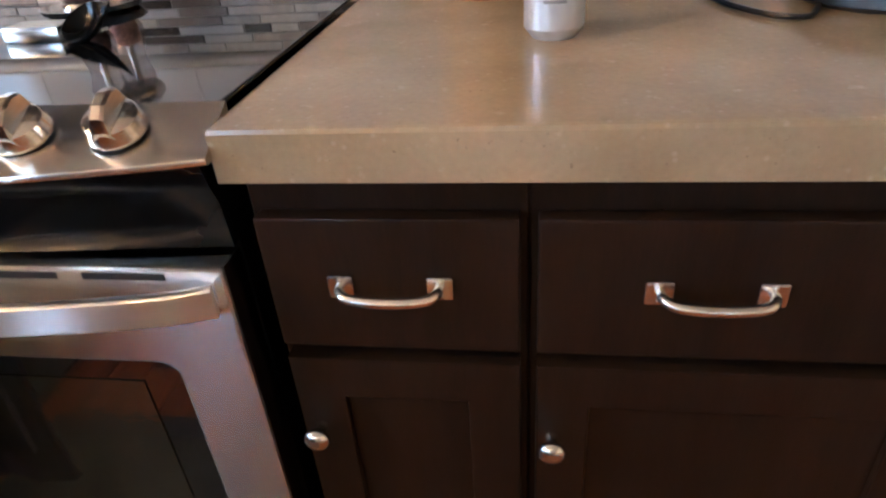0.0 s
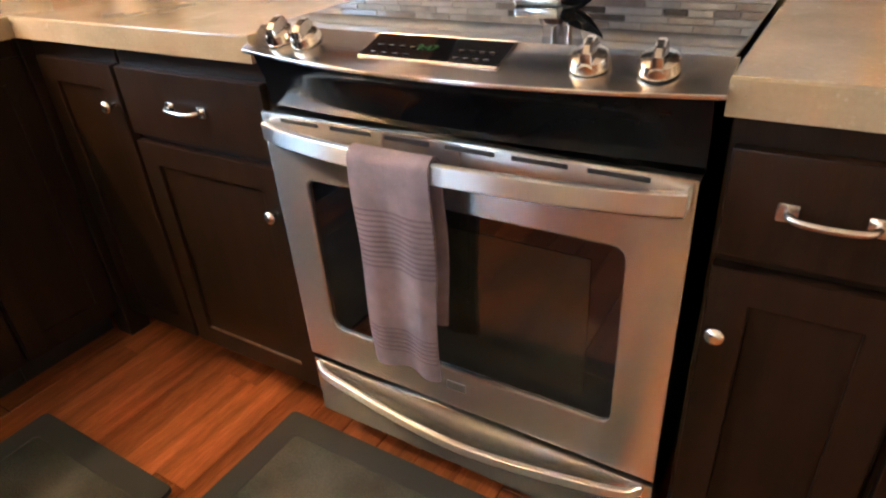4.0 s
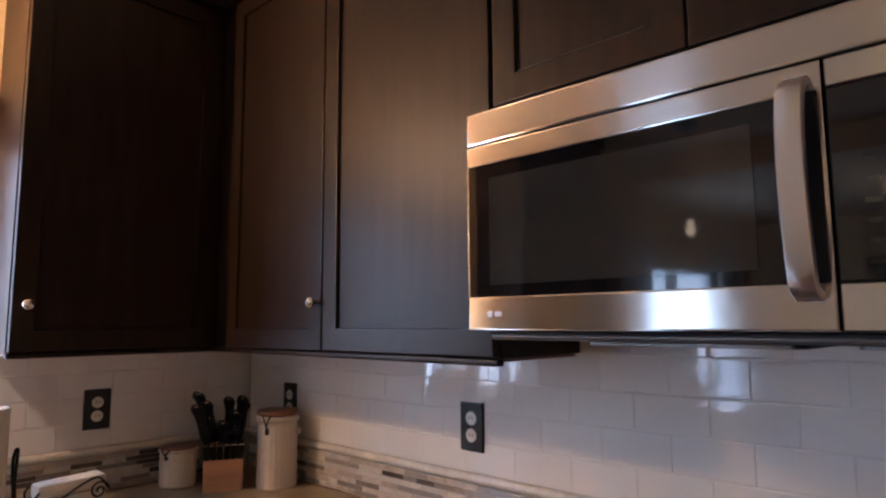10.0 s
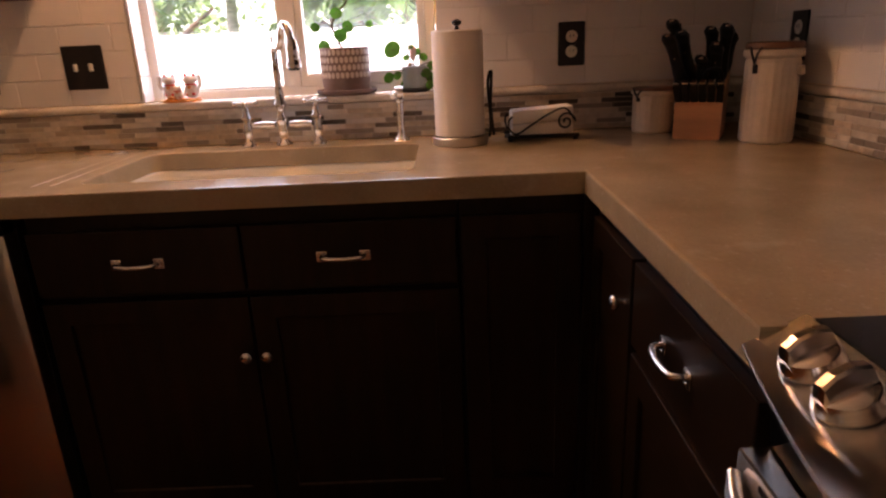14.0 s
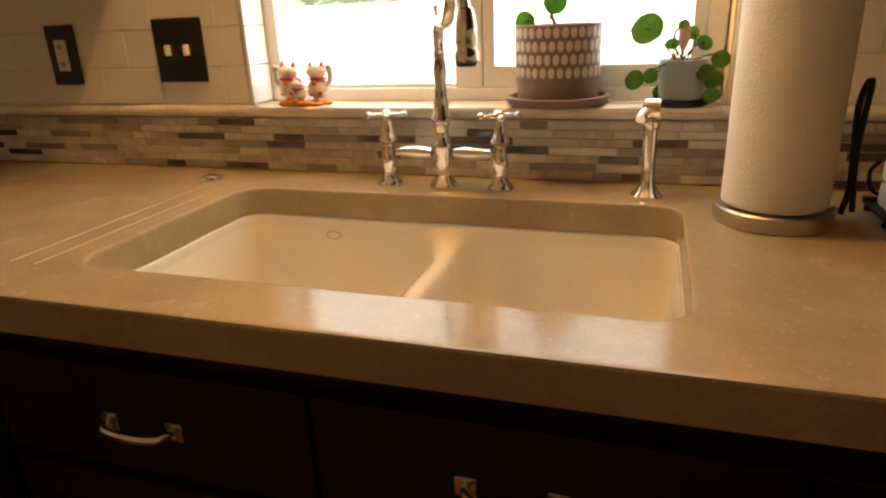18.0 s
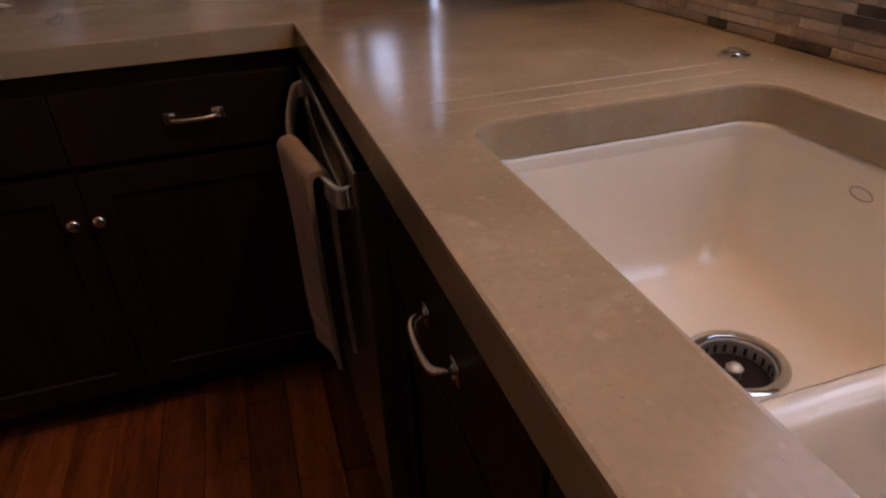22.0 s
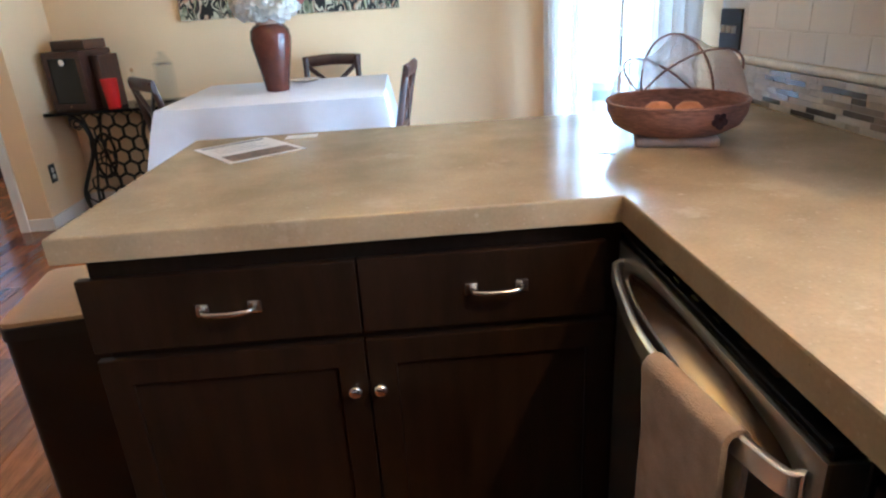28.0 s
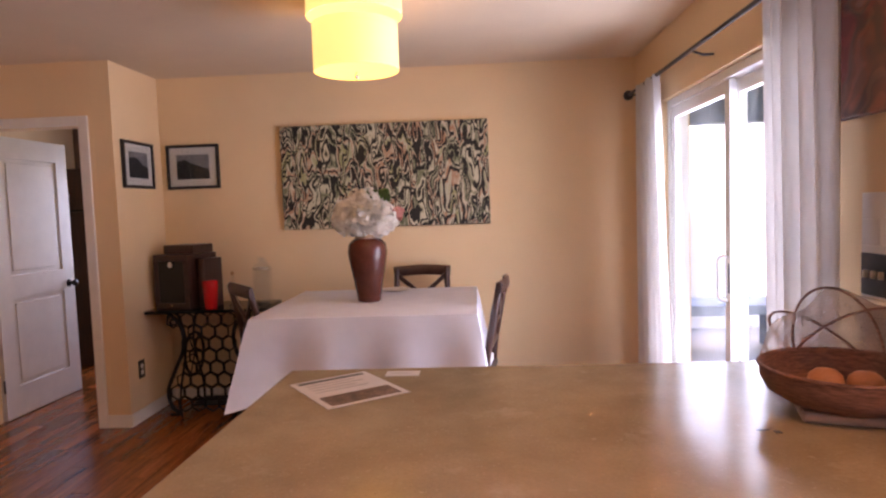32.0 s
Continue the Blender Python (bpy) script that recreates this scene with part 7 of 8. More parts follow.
for x, y in ((0.215, -4.93), (0.17, -4.86)):
    ja = thing("glass_jar", pose(x, y, TZ), "tall clear glass jar with wire clasp", "jar", "glass jars")
    part("jar", lathe([(0.05, 0), (0.055, 0.006), (0.055, 0.26), (0.04, 0.28), (0.035, 0.29), (0.02, 0.31), (0.024, 0.325), (0.005, 0.335)], 26), JARGLASS, ja)
    part("band", tube([(0.0565 * math.cos(a), 0.0565 * math.sin(a), 0.25) for a in np.linspace(0, 6.283, 26, endpoint=False)], 0.003, 6, None, 1, True), NICKEL, ja)

# door to the hall room
CX0, CX1, CZ = XR + 0.215, XR + 0.975, 1.955
dt = thing("door_trim", pose(0, YD, 0), "white painted door casing", "trim", kind="structure")
for a, b, z0, z1 in ((CX0 - 0.062, CX0, F, CZ + 0.062), (CX1, CX1 + 0.062, F, CZ + 0.062)):
    part("casing", box(a, b, 0.001, 0.018, z0, z1, 0.004, 2), TRIM, dt)
part("casing", box(CX0 + 0.0005, CX1 - 0.0005, 0.001, 0.018, CZ, CZ + 0.062, 0.004, 2), TRIM, dt)


def panel_door():
    d = thing("door_1", pose(CX1 - 0.02, YD - 0.14, F, 0, 0, -90 - 1), "white two panel door standing open", "door", kind="structure")
    w, h, t = 0.8, 1.97, 0.035
    holes = [(0.13, w - 0.13, 0.22, 0.83), (0.13, w - 0.13, 1.0, h - 0.15)]
    bm = slab([(0, 0.006), (w, 0.006), (w, h), (0, h)], [[(a, c), (b, c), (b, e), (a, e)] for a, b, c, e in holes], 0, t, 0.002)
    bmesh.ops.transform(bm, matrix=pose(0, t, 0, 90), verts=bm.verts)
    slabp = part("leaf", bm, TRIM, d)
    for a, b, c, e in holes:
        part("panel", box(a - 0.003, b + 0.003, 0.012, 0.024, c - 0.003, e + 0.003), TRIM, slabp)
        part("raised_field", box(a + 0.03, b - 0.03, 0.004, 0.0115, c + 0.03, e - 0.03, 0.006, 2), TRIM, slabp)
    k = part("door_handle", lathe([(0.03, 0), (0.03, 0.006), (0.012, 0.01), (0.011, 0.03), (0.024, 0.042), (0.028, 0.055), (0.02, 0.066), (0.004, 0.07)], 20, None, (w - 0.07, 0, 0.88), "y"), BRONZE, d, "dark round knob")
    for z in (0.2, 1.0, 1.75):
        part("hinge", box(-0.012, 0.0, 0.0, 0.006, z, z + 0.09, 0.001), BRONZE, d)
    return d


panel_door()
sh = thing("dark_shelf", pose(2.05, -6.55, F), "dark shelving in the unlit room beyond the door", "shelf")
part("frame", box(0, 0.52, 0, 0.3, 0, 1.85, 0.004), DARKWOOD, sh)
part("lamp_shelf", box(-0.05, 0.55, 0.3005, 0.45, 1.45, 1.47, 0.003), IRON, sh)

# baseboards
bb = thing("baseboard", pose(0, 0, F), "white painted baseboard", "trim", kind="structure")
for b in ((W, XR, YP + 0.0005, YP + 0.014), (XR - 0.014, XR - 0.0005, YP + 0.015, YD + 0.0), (XR - 0.014, CX0 - 0.063, YD + 0.0005, YD + 0.014), (CX1 + 0.063, EAST, YD + 0.0005, YD + 0.014)):
    part("board", box(b[0], b[1], b[2], b[3], 0.001, 0.085, 0.004, 2), TRIM, bb)

# drum lamp
dl = thing("ceiling_lamp", pose(-0.795, -3.5, 0), "two tier cream drum ceiling lamp, lit", "lamp")
SHADE = bpy.data.materials.new("lit fabric shade")
SHADE.use_nodes = True
sb_ = SHADE.node_tree.nodes["Principled BSDF"]
sb_.inputs["Base Color"].default_value = (0.75, 0.62, 0.36, 1)
sb_.inputs["Emission Color"].default_value = (1, 0.68, 0.17, 1)
sb_.inputs["Emission Strength"].default_value = 0.155
DIFF = glow("lit diffuser", (1, 0.82, 0.5), 0.2)
for z0, z1, r in ((2.0, 2.215, 0.198), (2.25, 2.345, 0.222)):
    part("shade", lathe([(r, z0), (r, z1), (r - 0.003, z1), (r - 0.003, z0)], 48), SHADE, dl, "glowing fabric drum shade")
part("diffuser", lathe([(0.001, 2.006), (0.19, 2.006), (0.19, 2.009), (0.001, 2.009)], 40), DIFF, dl, "glowing diffuser disc")
part("rod", tube([(0, 0, 1.975), (0, 0, CEILZ - 0.001)], 0.006, 8), NICKEL, dl)
part("finial", lathe([(0.004, 1.965), (0.01, 1.975), (0.006, 2.003)], 12), NICKEL, dl)
part("canopy", lathe([(0.06, CEILZ - 0.016), (0.07, CEILZ - 0.001)], 24), NICKEL, dl)

DIMBULB = glow("warm filament", (1, 0.7, 0.38), 0.85)
sk = thing("sink_pendant", pose(-2.26, -0.42, 0), "small bronze pendant over the sink with a lit bulb", "lamp")
part("canopy", lathe([(0.05, KZ - 0.001), (0.05, KZ - 0.016), (0.01, KZ - 0.024)], 24), BRONZE, sk)
part("stem", tube([(0, 0, KZ - 0.024), (0, 0, 2.3)], 0.005, 8), BRONZE, sk)
part("socket", lathe([(0.006, 2.31), (0.019, 2.3), (0.021, 2.245), (0.004, 2.242)], 18), BRONZE, sk)
part("bulb", lathe([(0.002, 2.14), (0.02, 2.147), (0.03, 2.172), (0.024, 2.2), (0.013, 2.241)], 18), glow("lit bulb", (1, 0.74, 0.42), 2.1), sk, "glowing bulb").visible_shadow = False


def pendant():
    p = thing("pendant_lamp", pose(-1.67, -1.87, 0), "clear glass cone pendant with a glowing filament bulb", "lamp")
    part("canopy", lathe([(0.055, KZ - 0.001), (0.055, KZ - 0.018), (0.012, KZ - 0.026)], 24), BRONZE, p)
    part("cord", tube([(0, 0, KZ - 0.026), (0, 0, 2.06)], 0.003, 6), BLACKPL, p)
    part("socket", lathe([(0.006, 2.075), (0.02, 2.062), (0.022, 2.0), (0.03, 1.99), (0.03, 1.978), (0.004, 1.976)], 20), BRONZE, p, "dark bronze socket")
    part("shade", lathe([(0.031, 1.985), (0.05, 1.972), (0.1, 1.92), (0.15, 1.868), (0.148, 1.868), (0.098, 1.919), (0.049, 1.97), (0.031, 1.982)], 36), JARGLASS, p, "clear flared glass shade").visible_shadow = False
    part("bulb", lathe([(0.002, 1.885), (0.016, 1.892), (0.024, 1.912), (0.02, 1.938), (0.012, 1.975)], 16), DIMBULB, p, "small glowing bulb").visible_shadow = False


pendant()


# curtains, rod, slider
def curtain(y0, y1, y0b, y1b, name_label, folds, seed):
    c = thing("curtain", pose(W + 0.09, 0, F), name_label, "curtain", "sheer curtains")
    bm = bmesh.new()
    n, m = folds * 10, 14
    rows = []
    for j in range(m + 1):
        v = j / m
        a, b = y0 + (y0b - y0) * (1 - v), y1 + (y1b - y1) * (1 - v)
        rows.append([bm.verts.new(((0.024 * math.sin(i / n * folds * 2 * math.pi + 0.9 * math.sin(i / n * 7 + seed) + 0.5 * math.sin(v * 3 + seed)) + 0.01 * math.sin(i / n * folds * 4.3 + seed)) * (0.6 + 0.5 * v), a + (b - a) * i / n + 0.006 * math.sin(v * 5 + i * 0.7), 0.02 + v * 2.065)) for i in range(n + 1)])
    for p, q in zip(rows, rows[1:]):
        for i in range(n):
            bm.faces.new((p[i], p[i + 1], q[i + 1], q[i]))
    bmesh.ops.recalc_face_normals(bm, faces=bm.faces)
    bmesh.ops.solidify(bm, geom=bm.faces[:], thickness=0.0015)
    part("fabric", bm, SHEER, c)


curtain(-4.56, -4.22, -4.66, -3.98, "sheer white curtain drawn to the corner", 6, 1)
curtain(-2.88, -2.44, -2.83, -2.4, "white curtain gathered beside the door", 5, 4)
rd = thing("curtain_rod", pose(W + 0.09, 0, 2.06), "dark bronze curtain rod with ball finials", "curtain rod")
part("rod", tube([(0, -4.86, 0), (0, -2.38, 0)], 0.011, 12), BRONZE, rd)
for y in (-4.89, -2.35):
    bm = bmesh.new()
    bmesh.ops.create_uvsphere(bm, u_segments=16, v_segments=12, radius=0.033, matrix=Matrix.Translation((0, y, 0)))
    part("finial", bm, BRONZE, rd)
for y in (-4.78, -3.62, -2.42):
    part("bracket", tube([(-0.099, y, -0.03), (-0.05, y, -0.03), (0, y, -0.013)], 0.006, 8), BRONZE, rd)


def make_slider():
    s = thing("door_2", pose(W - 0.1, 0, F), "white framed sliding glass patio door", "door", kind="structure")
    z1 = sl_z1 - F - 0.002
    y0, y1, ym = sl_y0 + 0.002, sl_y1 - 0.002, -3.58
    for n, b in (("jamb", (y0, y0 + 0.045, 0, z1)), ("jamb", (y1 - 0.045, y1, 0, z1)), ("head", (y0 + 0.0455, y1 - 0.0455, z1 - 0.045, z1)), ("track", (y0 + 0.0455, y1 - 0.0455, 0.0, 0.03))):
        part(n, box(-0.05, 0.06, b[0], b[1], b[2], b[3], 0.003), WINDOWFR, s)
    for k, (a, b, x) in enumerate(((y0 + 0.046, ym + 0.03, 0.012), (ym - 0.03, y1 - 0.046, -0.034))):
        bm = slab([(a, 0.032), (b, 0.032), (b, z1 - 0.047), (a, z1 - 0.047)], [[(a + 0.06, 0.12), (b - 0.06, 0.12), (b - 0.06, z1 - 0.11), (a + 0.06, z1 - 0.11)]], 0, 0.036, 0.003)
        sash = part("sash", bm, WINDOWFR, s, "", Matrix(((0, 0, 1, x), (1, 0, 0, 0), (0, 1, 0, 0), (0, 0, 0, 1))))
        g = part("pane", box(x + 0.016, x + 0.02, a + 0.055, b - 0.055, 0.115, z1 - 0.105), GLASS, s)
        g.visible_shadow = False
    part("door_handle", tube(smooth_path([(0.05, ym + 0.005, 0.88), (0.085, ym - 0.01, 0.9), (0.085, ym - 0.012, 1.0), (0.085, ym - 0.01, 1.08), (0.05, ym + 0.005, 1.1)], 5), 0.009, 10), WINDOWFR, s, "white loop handle")
    part("lock_strip", box(0.0485, 0.052, ym + 0.012, ym + 0.022, 0.92, 1.06), BRONZE, s)


make_slider()

# ---- outside ----
GRASS = mat("lawn", (0.09, 0.16, 0.03), 0.9, var=0.35, scale=1.5, fine=60, bump=1, dist=0.02)
PATIO = mat("patio concrete", (0.42, 0.39, 0.35), 0.8, var=0.12, scale=2, fine=60)
FENCEM = mat("white fence paint", (0.78, 0.77, 0.74), 0.6, var=0.05)
BEAM = mat("dark blue grey patio beam", (0.07, 0.105, 0.135), 0.6, var=0.15)
ROOFU = mat("brown patio roof lining", (0.12, 0.05, 0.06), 0.7, var=0.2)
TEAL = mat("teal fascia paint", (0.012, 0.09, 0.14), 0.5, var=0.15)
BARK = mat("bark", (0.16, 0.1, 0.06), 0.9, var=0.3, fine=60, bump=1)
DARKBARK = mat("dark dried twigs", (0.05, 0.035, 0.035), 0.9, var=0.4, scale=30, bump=0.8)
BANANA = mat("broad garden leaf", (0.27, 0.46, 0.14), 0.45, var=0.3, scale=6, stretch=(1, 8, 1), piece=0.35)
leafy(BANANA)
solid("ground", box(-600, 600, -600, 600, F - 0.4, F - 0.125), GRASS, "sunlit lawn outside the house", "", kind="structure")
solid("patio", box(-4.9, W - 0.18, -9, 4, F - 0.2, F - 0.06), PATIO, "pale concrete patio slab", "", kind="structure")
solid("outer_wall_foot", box(W - 0.3, W - 0.175, -6.8, N + 0.2, F - 0.3, F - 0.007), PATIO, "house foundation edge", "", kind="structure")
# patio cover: roof, fascia, beams, posts
pc = thing("patio_cover", pose(0, 0, F), "timber patio cover with a teal fascia and dark beams", "patio cover")
part("roof", box(-4.42, W - 0.2, -5.75, 2.6, 2.5, 2.56, 0.003), ROOFU, pc)
for i in range(8):
    y = -5.7 + i * 1.12
    part("rafter", box(-4.2, W - 0.2, y, y + 0.05, 2.38, 2.498, 0.003), BEAM, pc)
part("beam", box(-4.78, -4.62, -5.8, 2.6, 1.86, 2.24, 0.005), ROOFU, pc, "brown weathered beam")
part("fascia", box(-4.83, -4.6, -5.8, 2.6, 1.67, 1.855, 0.004), TEAL, pc, "teal painted lower fascia")
part("top_plate", box(-4.82, -4.6, -5.8, 2.6, 2.245, 2.37, 0.004), BEAM, pc)
part("end_beam", box(-4.58, W - 0.22, -5.8, -5.66, 1.96, 2.3, 0.005), BEAM, pc, "blue grey end beam")
for y in (-5.7, -2.35, 2.4):
    part("post", box(-4.77, -4.63, y, y + 0.14, 0.0 - 0.04, 1.665, 0.005), BEAM, pc)
for i in range(6):
    b = thing("string_bulb", pose(-3.6 + 0.05 * (i % 2), -2.4 + i * 0.55, 1.96 + F), "clear festoon bulb hanging under the patio cover", "bulb", "string lights")
    part("glass", lathe([(0.004, -0.05), (0.022, -0.04), (0.027, -0.02), (0.02, 0.0), (0.012, 0.012)], 14), CLEAR, b)
    part("socket", lathe([(0.013, 0.0125), (0.013, 0.05), (0.004, 0.055)], 12), BLACKPL, b)
    part("wire", tube([(0, 0, 0.055), (0, 0, 0.415)], 0.003, 5), BLACKPL, b)
wr = thing("hanging_wreath", pose(-4.59, -0.486, 1.938), "dark oval wreath hung on the patio beam", "wreath")
part("wreath", tube([(0, 0.075 * math.cos(a), 0.125 * math.sin(a)) for a in np.linspace(0, 6.283, 26, endpoint=False)], [0.024 + 0.005 * math.sin(5 * k) for k in range(26)], 8, None, 1, True), DARKBARK, wr)
part("centre", lathe([(0.001, 0.0), (0.04, 0.002), (0.042, 0.012), (0.001, 0.02)], 18, None, (0, 0, 0), "y"), DARKBARK, wr, "", pose(0, 0, 0, 0, 0, 90) @ Matrix.Diagonal((0.9, 1, 1.6, 1)))
# fence
fe = thing("garden_fence", pose(-7.1, 0, F - 0.12), "white painted board fence behind the lawn", "fence")
me = mesh_of("board", box(-0.012, 0.012, 0.004, 0.246, 0.03, 1.5, 0.004), FENCEM)
for i in range(72):
    shared("board", me, fe, pose(0, -12 + i * 0.25, 0))
for z in (0.35, 1.2):
    part("rail", box(-0.05, -0.0125, -12, 6, z, z + 0.08), FENCEM, fe)


solid("garden_wall", box(-7.1, W - 0.4, -7.75, -7.6, F - 0.2, 2.45, 0.01), mat("white stucco", (0.78, 0.77, 0.75), 0.9, var=0.05, fine=60, bump=0.6), "white stucco wall at the end of the patio", "", kind="structure")
bench = thing("patio_bench", pose(-3.55, -6.6, F - 0.06), "grey blue patio bench beside the white wall", "bench")
part("seat", box(-0.6, 0.6, -0.25, 0.25, 0.36, 0.46, 0.01), mat("grey blue cushion", (0.2, 0.25, 0.3), 0.8), bench)
for x in (-0.55, 0.55):
    part("leg", box(x - 0.04, x + 0.04, -0.22, 0.22, 0, 0.359, 0.005), BEAM, bench)

# garden plants: long arching leaves on stems
def arch_leaf(bm, base, ang, length, width, lift, droop, rnd):
    d = Vector((math.cos(ang), math.sin(ang), 0))
    side = Vector((-d.y, d.x, 0))
    prev = None
    n = 7
    for k in range(n + 1):
        t = k / n
        p = Vector(base) + d * length * t * 0.8 + Vector((0, 0, lift * t - droop * t * t))
        w = width * math.sin(math.pi * min(1, 0.12 + t * 0.88)) ** 0.7
        cur = [bm.verts.new(p + side * w * s + Vector((0, 0, -abs(s) * w * 0.35))) for s in (-1, 0, 1)]
        if prev:
            for j in range(2):
                bm.faces.new((prev[j], prev[j + 1], cur[j + 1], cur[j]))
        prev = cur


def big_plant(m, h, n, seed, length, width, label):
    rnd = random.Random(seed)
    p = thing("garden_plant", m, label, "plant", "garden plants")
    part("trunk", tube(smooth_path([(0, 0, 0), (0.03, 0.02, h * 0.5), (0.0, 0.04, h)], 4), [0.06 - 0.003 * i for i in range(9)], 8), BARK, p)
    bm = bmesh.new()
    for i in range(n):
        arch_leaf(bm, (0, 0, h * rnd.uniform(0.35, 1.0)), rnd.uniform(0, 6.28), length * rnd.uniform(0.7, 1.2), width * rnd.uniform(0.7, 1.2), rnd.uniform(0.2, 0.9), rnd.uniform(0.5, 1.2), rnd)
    part("crown", bm, BANANA, p, "broad arching leaves")
    return p


for i, y in enumerate((-5.6, -4.4, -3.1, -1.9, -0.8, 0.2, 1.2, 2.4)):
    big_plant(pose(-8.1 - 0.3 * (i % 3), y * 1.3, F - 0.12), 1.3 + 0.3 * ((i * 7) % 3), 26, i, 1.1, 0.15, "broad leaved green garden plant by the fence")


def palm(m, h, seed):
    """A ringed trunk and a head of feathered fronds."""
    rnd = random.Random(seed)
    p = thing("palm_tree", m, "green feathered palm on a pale trunk behind the fence", "palm", "garden palms")
    part("trunk", tube(smooth_path([(0, 0, 0), (0.04, 0.03, h * 0.5), (0.0, 0.06, h)], 6), [0.085 - 0.0025 * i + 0.006 * (i % 2) for i in range(13)], 10), PALMBARK, p, "pale ringed trunk")
    for i in range(13):
        a = i * 2.399 + rnd.uniform(-0.2, 0.2)
        d = Vector((math.cos(a), math.sin(a), 0))
        side = Vector((-d.y, d.x, 0))
        ln, lift, droop = rnd.uniform(1.0, 1.35), rnd.uniform(0.35, 1.0), rnd.uniform(0.75, 1.3)
        at = lambda t: Vector((0, 0.06, h)) + d * ln * t + Vector((0, 0, lift * t - droop * t * t))
        bm = tube([tuple(at(k / 6)) for k in range(7)], [0.016 - 0.002 * k for k in range(7)], 5)
        for k in range(26):
            t = 0.12 + 0.86 * k / 25
            w = 0.36 * math.sin(math.pi * (0.12 + 0.8 * t)) ** 0.6
            for s in (-1, 1):
                q = at(t)
                tip = q + side * s * w + d * 0.16 + Vector((0, 0, -0.12 - 0.1 * rnd.random()))
                mid = (q + tip) / 2 + Vector((0, 0, 0.05))
                b = d * 0.016
                v = [bm.verts.new(c) for c in (q - b, q + b, mid + b * 1.2, tip, mid - b * 1.2)]
                bm.faces.new(v)
        part("frond", bm, BANANA, p)
    return p


PALMBARK = mat("pale palm bark", (0.58, 0.5, 0.35), 0.85, var=0.3, scale=8, stretch=(1, 1, 8), bump=0.8)
for i, (x, y, h) in enumerate(((-8.6, -2.35, 2.3), (-8.5, -0.62, 2.0), (-8.8, 0.55, 2.35))):
    palm(pose(x, y, F - 0.12), h, 70 + i)


TREELEAF = mat("sunlit tree leaf", (0.27, 0.42, 0.13), 0.5, var=0.3, scale=12, piece=0.3)
leafy(TREELEAF)


def tree(m, h, seed):
    rnd = random.Random(seed)
    t = thing("garden_tree", m, "leafy green tree behind the fence", "tree", "garden trees")
    part("trunk", tube(smooth_path([(0, 0, 0), (0.08, 0.05, h * 0.3), (0, 0.1, h * 0.6), (0.05, 0.1, h * 0.85)], 4), [0.16 - 0.009 * i for i in range(13)], 8), BARK, t)
    for k in range(5):
        a = k * 1.26
        part("limb", tube(smooth_path([(0, 0.08, h * 0.5), (0.5 * math.cos(a), 0.5 * math.sin(a), h * 0.65), (1.1 * math.cos(a), 1.1 * math.sin(a), h * 0.8)], 3), [0.07 - 0.008 * i for i in range(7)], 6), BARK, t)
    bm = bmesh.new()
    for i in range(1300):
        d = Vector((rnd.gauss(0, 1), rnd.gauss(0, 1), rnd.gauss(0, 0.75)))
        d = d.normalized() * (rnd.random() ** 0.4) * (1.3 + 0.35 * math.sin(d.x * 4 + d.z * 3))
        leaf_disc(bm, Vector((0, 0, h * 0.78)) + d, rnd.uniform(0.035, 0.07), (rnd.gauss(0, 1), rnd.gauss(0, 1), rnd.gauss(0, 1) + 0.4), 5, 0.2)
    part("crown", bm, TREELEAF, t, "uneven leafy crown")


for i, (x, y, h) in enumerate(((-11, -6.6, 2.7), (-10.5, -4.1, 2.4), (-11.5, -1.4, 2.8), (-10.6, 1.0, 2.5), (-11, 3.4, 2.7))):
    tree(pose(x, y, F - 0.12), h, 40 + i)

# ---- pieces: tiles, mosaic, planks ----
TILE_ME = {}


def tile_mesh(w, h):
    key = (round(w, 3), round(h, 3))
    if key not in TILE_ME:
        TILE_ME[key] = mesh_of("tile", box(0.0008, key[0] - 0.0008, -0.008, 0, 0.0008, key[1] - 0.0008, 0.0018, 1), TILE, True, 20)
    return TILE_ME[key]


def tile_field(parent_name, base, length, z0, z1, offset, holes, label):
    """Running bond tiles on a wall; local x along, y out of the wall at -y."""
    p = thing(parent_name, base, label, "tiles", kind="structure")
    part("grout_bed", box(0, length, -0.0071, 0.012, z0, z1), GROUT, p)
    tw_, th = 0.156, 0.0763
    row = 0
    z = z0
    while z < z1 - 0.01:
        h = min(th, z1 - z)
        x = -((offset + (row % 2) * tw_ / 2) % tw_)
        while x < length - 0.004:
            a, b = max(0, x), min(length, x + tw_)
            if a == 0 and b < 0.035:
                x += tw_
                a, b = 0, x + tw_
            if length - b < 0.035:
                b = length
            if b - a > 0.012 and not any(a < q[1] and b > q[0] and z < q[3] - 0.01 and z + h > q[2] + 0.01 for q in holes):
                shared("tile", tile_mesh(b - a, h), p, pose(a, -0.0002, z))
            if b == length:
                break
            x += tw_
        z += th
        row += 1
    return p


tile_field("tiles_north", pose(W, N + 0.0085 - 0.0005, 0), 0.92 - W, 1.05, 1.4315, (-0.42 - W) % 0.156, [], "white glazed running bond wall tiles")
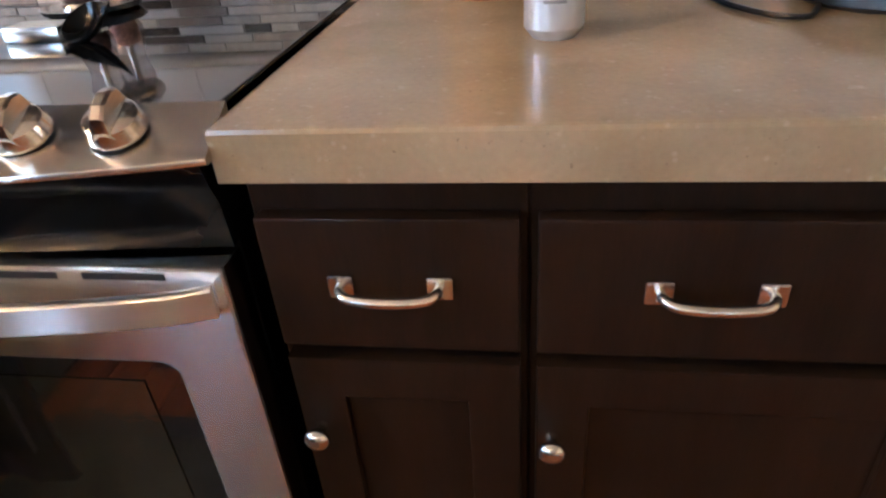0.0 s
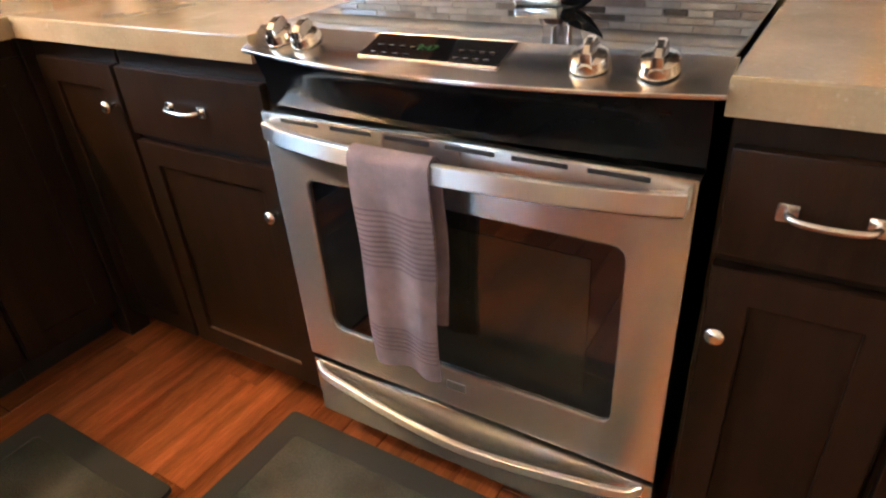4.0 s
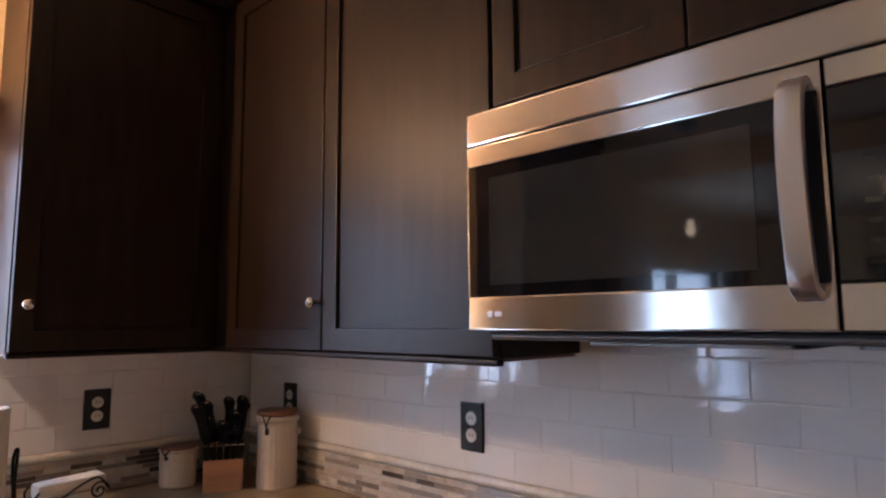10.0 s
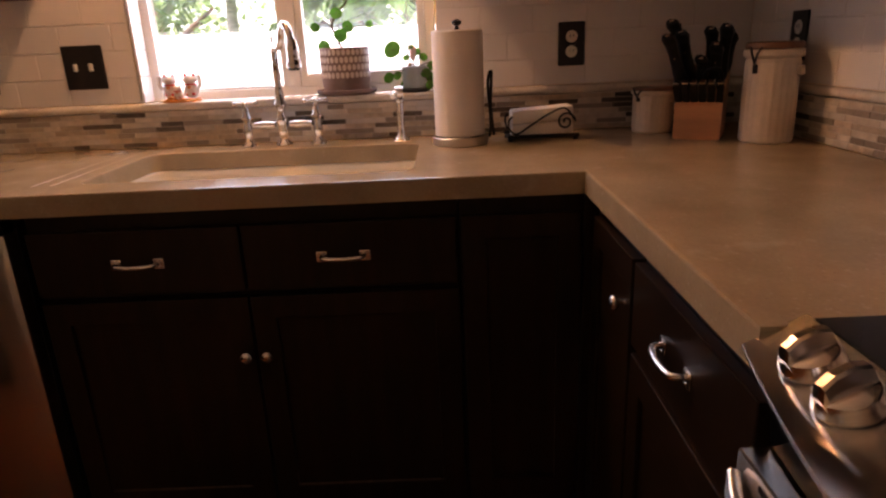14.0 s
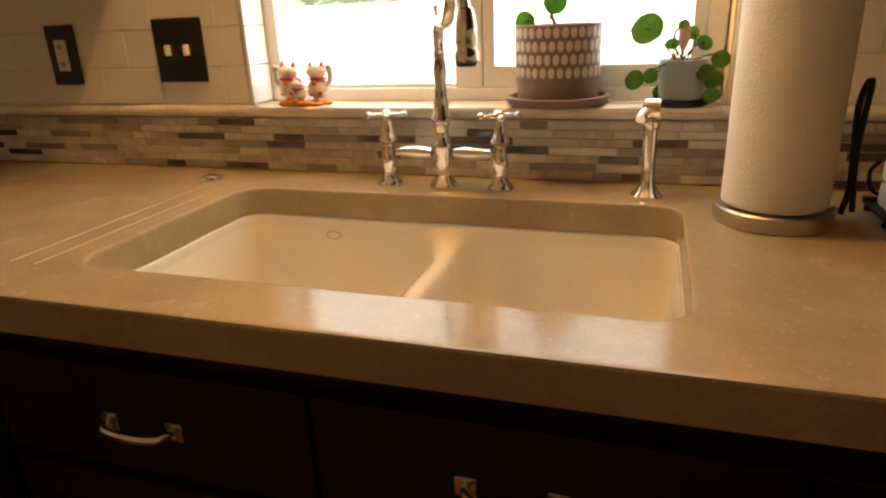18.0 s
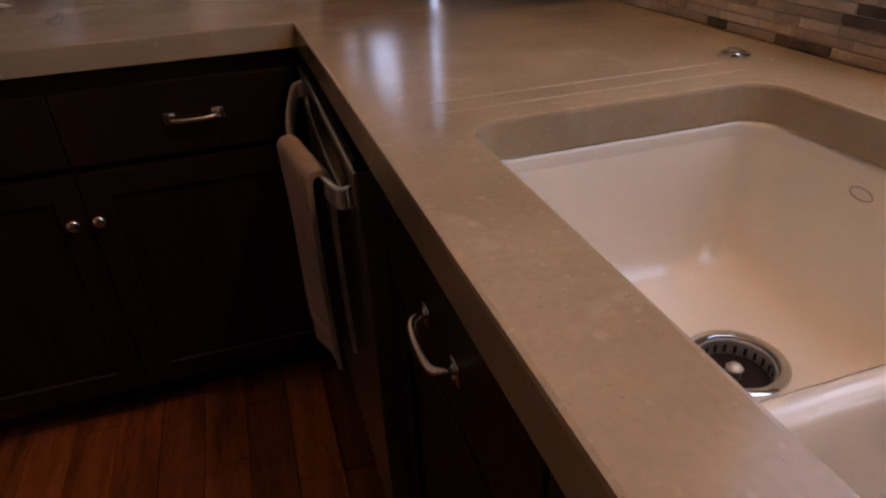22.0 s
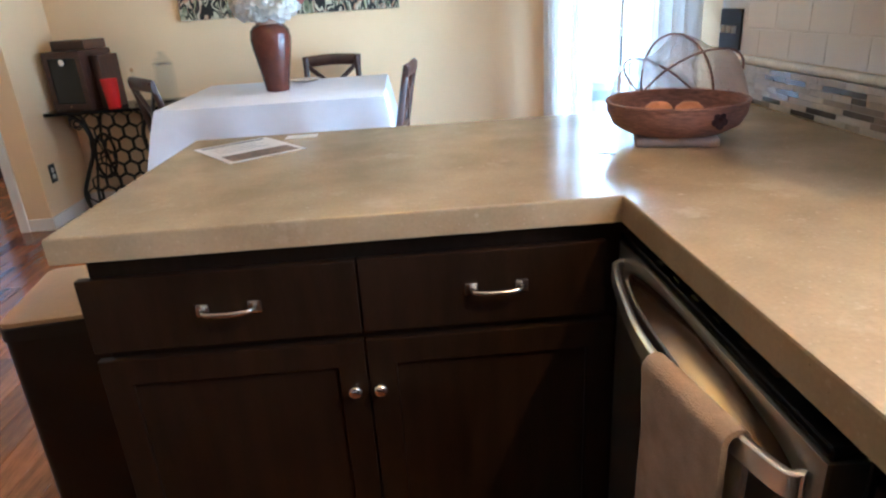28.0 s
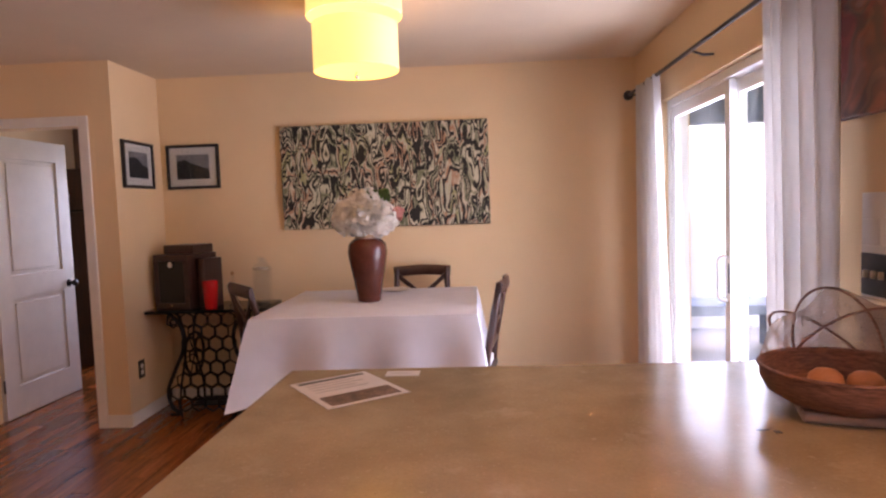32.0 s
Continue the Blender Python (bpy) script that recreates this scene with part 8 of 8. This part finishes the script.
# west wall, right of the window, left of it
tile_field("tiles_west", pose(W - 0.008, win_y1 + 0.004, 0, 0, 0, 90), N - win_y1 - 0.0035, 1.05, 1.354, 0.03, [], "white glazed wall tiles beside the window")
tile_field("tiles_west_end", pose(W - 0.008, -2.44, 0, 0, 0, 90), win_y0 - 0.004 + 2.44, 1.05, 1.354, 0.07, [], "white glazed wall tiles over the peninsula end")
jt = thing("window_jamb_tiles", pose(0, 0, 0), "white tiled window reveal", "tiles", kind="structure")
for k in range(4):
    part("tile", box(W - 0.066, W + 0.006, win_y0 + 0.0005, win_y0 + 0.009, 1.05 + k * 0.0763, 1.1253 + k * 0.0763, 0.002), TILE, jt)


def mosaic_field(name, base, length, near, label):
    """Staggered thin strips in rows; those inside near are parts, the rest one joined part."""
    p = thing(name, base, label, "mosaic", kind="structure")
    part("grout_bed", box(0, length, -0.0042, 0.012, CT + 0.001, 1.0225), mat("mosaic grout", (0.6, 0.57, 0.53), 0.85), p)
    rnd = random.Random(int(length * 1000))
    rows, cnt = 7, 0
    rh = (1.0225 - CT - 0.002) / rows
    rest = bmesh.new()
    cache = {}
    for r in range(rows):
        x = -rnd.uniform(0, 0.06)
        while x < length:
            w = rnd.choice((0.05, 0.07, 0.09, 0.105, 0.12))
            a, b = max(0, x), min(length, x + w)
            z = CT + 0.001 + r * rh
            if b - a > 0.01:
                mi = rnd.choices(range(5), (34, 24, 20, 12, 10))[0]
                if near[0] < a < near[1] and cnt < 300:
                    key = (mi, round(b - a, 3))
                    if key not in cache:
                        cache[key] = mesh_of("strip", box(0.0008, key[1] - 0.0008, -0.006, 0.002, 0.0008, rh - 0.0008, 0.001), MOSAIC[mi], True, 20)
                    shared("strip", cache[key], p, pose(a, 0.0, z))
                    cnt += 1
                else:
                    n0 = len(rest.faces)
                    box(a + 0.0008, b - 0.0008, -0.006, 0.002, z + 0.0008, z + rh - 0.0008, 0, 1, rest)
                    rest.faces.ensure_lookup_table()
                    for f in rest.faces[n0:]:
                        f.material_index = mi
            x += w
    tagged(part("strips", rest, MOSAIC, p), kind="stuff")
    part("pencil_trim", tube([(0, 0.0015, 1.0362), (length, 0.0015, 1.0362)], 0.0125, 16), LEDGE, p, "rounded pale marble trim")
    return p


mosaic_field("mosaic_north", pose(W + 0.012, N, 0), 0.92 - W - 0.012, (0.0, 3.0), "mixed stone and glass mosaic band behind the range")
mosaic_field("mosaic_west", pose(W, -2.44, 0, 0, 0, 90), N + 2.44 - 0.002, (1.0, 2.9), "mixed stone and glass mosaic band behind the sink")

PL_ME = {}
rnd = random.Random(77)
rest, cnt = bmesh.new(), 0
pw = 0.104
cols = int((EAST - W) / pw) + 1
for c in range(cols):
    x = W + c * pw
    y = -6.6 - rnd.uniform(0, 0.9)
    while y < N:
        l = round(rnd.uniform(0.35, 1.15), 1)
        a, b = max(-6.6, y), min(N, y + l)
        if b - a > 0.05:
            tilt = rnd.uniform(0, 0.0006)
            if cnt < 300 and -1.95 < x < 0.9 and b > -4.4 and a < 0.6:
                key = round(b - a, 2)
                if key not in PL_ME:
                    PL_ME[key] = mesh_of("plank", box(0.0008, pw - 0.0008, 0.0008, key - 0.0008, -0.01, 0, 0.0015), PLANK, True, 20)
                shared("plank", PL_ME[key], floor, pose(x, a, F - tilt))
                cnt += 1
            else:
                box(x + 0.0008, x + pw - 0.0008, a + 0.0008, b - 0.0008, F - 0.01, F - tilt, 0, 1, rest)
        y += l
PLANK_REST = PLANK.copy()
PLANK_REST.name = "red brown floor plank, joined"
for n_ in [q for q in PLANK_REST.node_tree.nodes if q.bl_idname == "ShaderNodeObjectInfo"]:
    g = PLANK_REST.node_tree.nodes.new("ShaderNodeNewGeometry")
    for lk in list(n_.outputs["Random"].links):
        PLANK_REST.node_tree.links.new(g.outputs["Random Per Island"], lk.to_socket)
tagged(part("planks", rest, PLANK_REST, floor), kind="stuff")
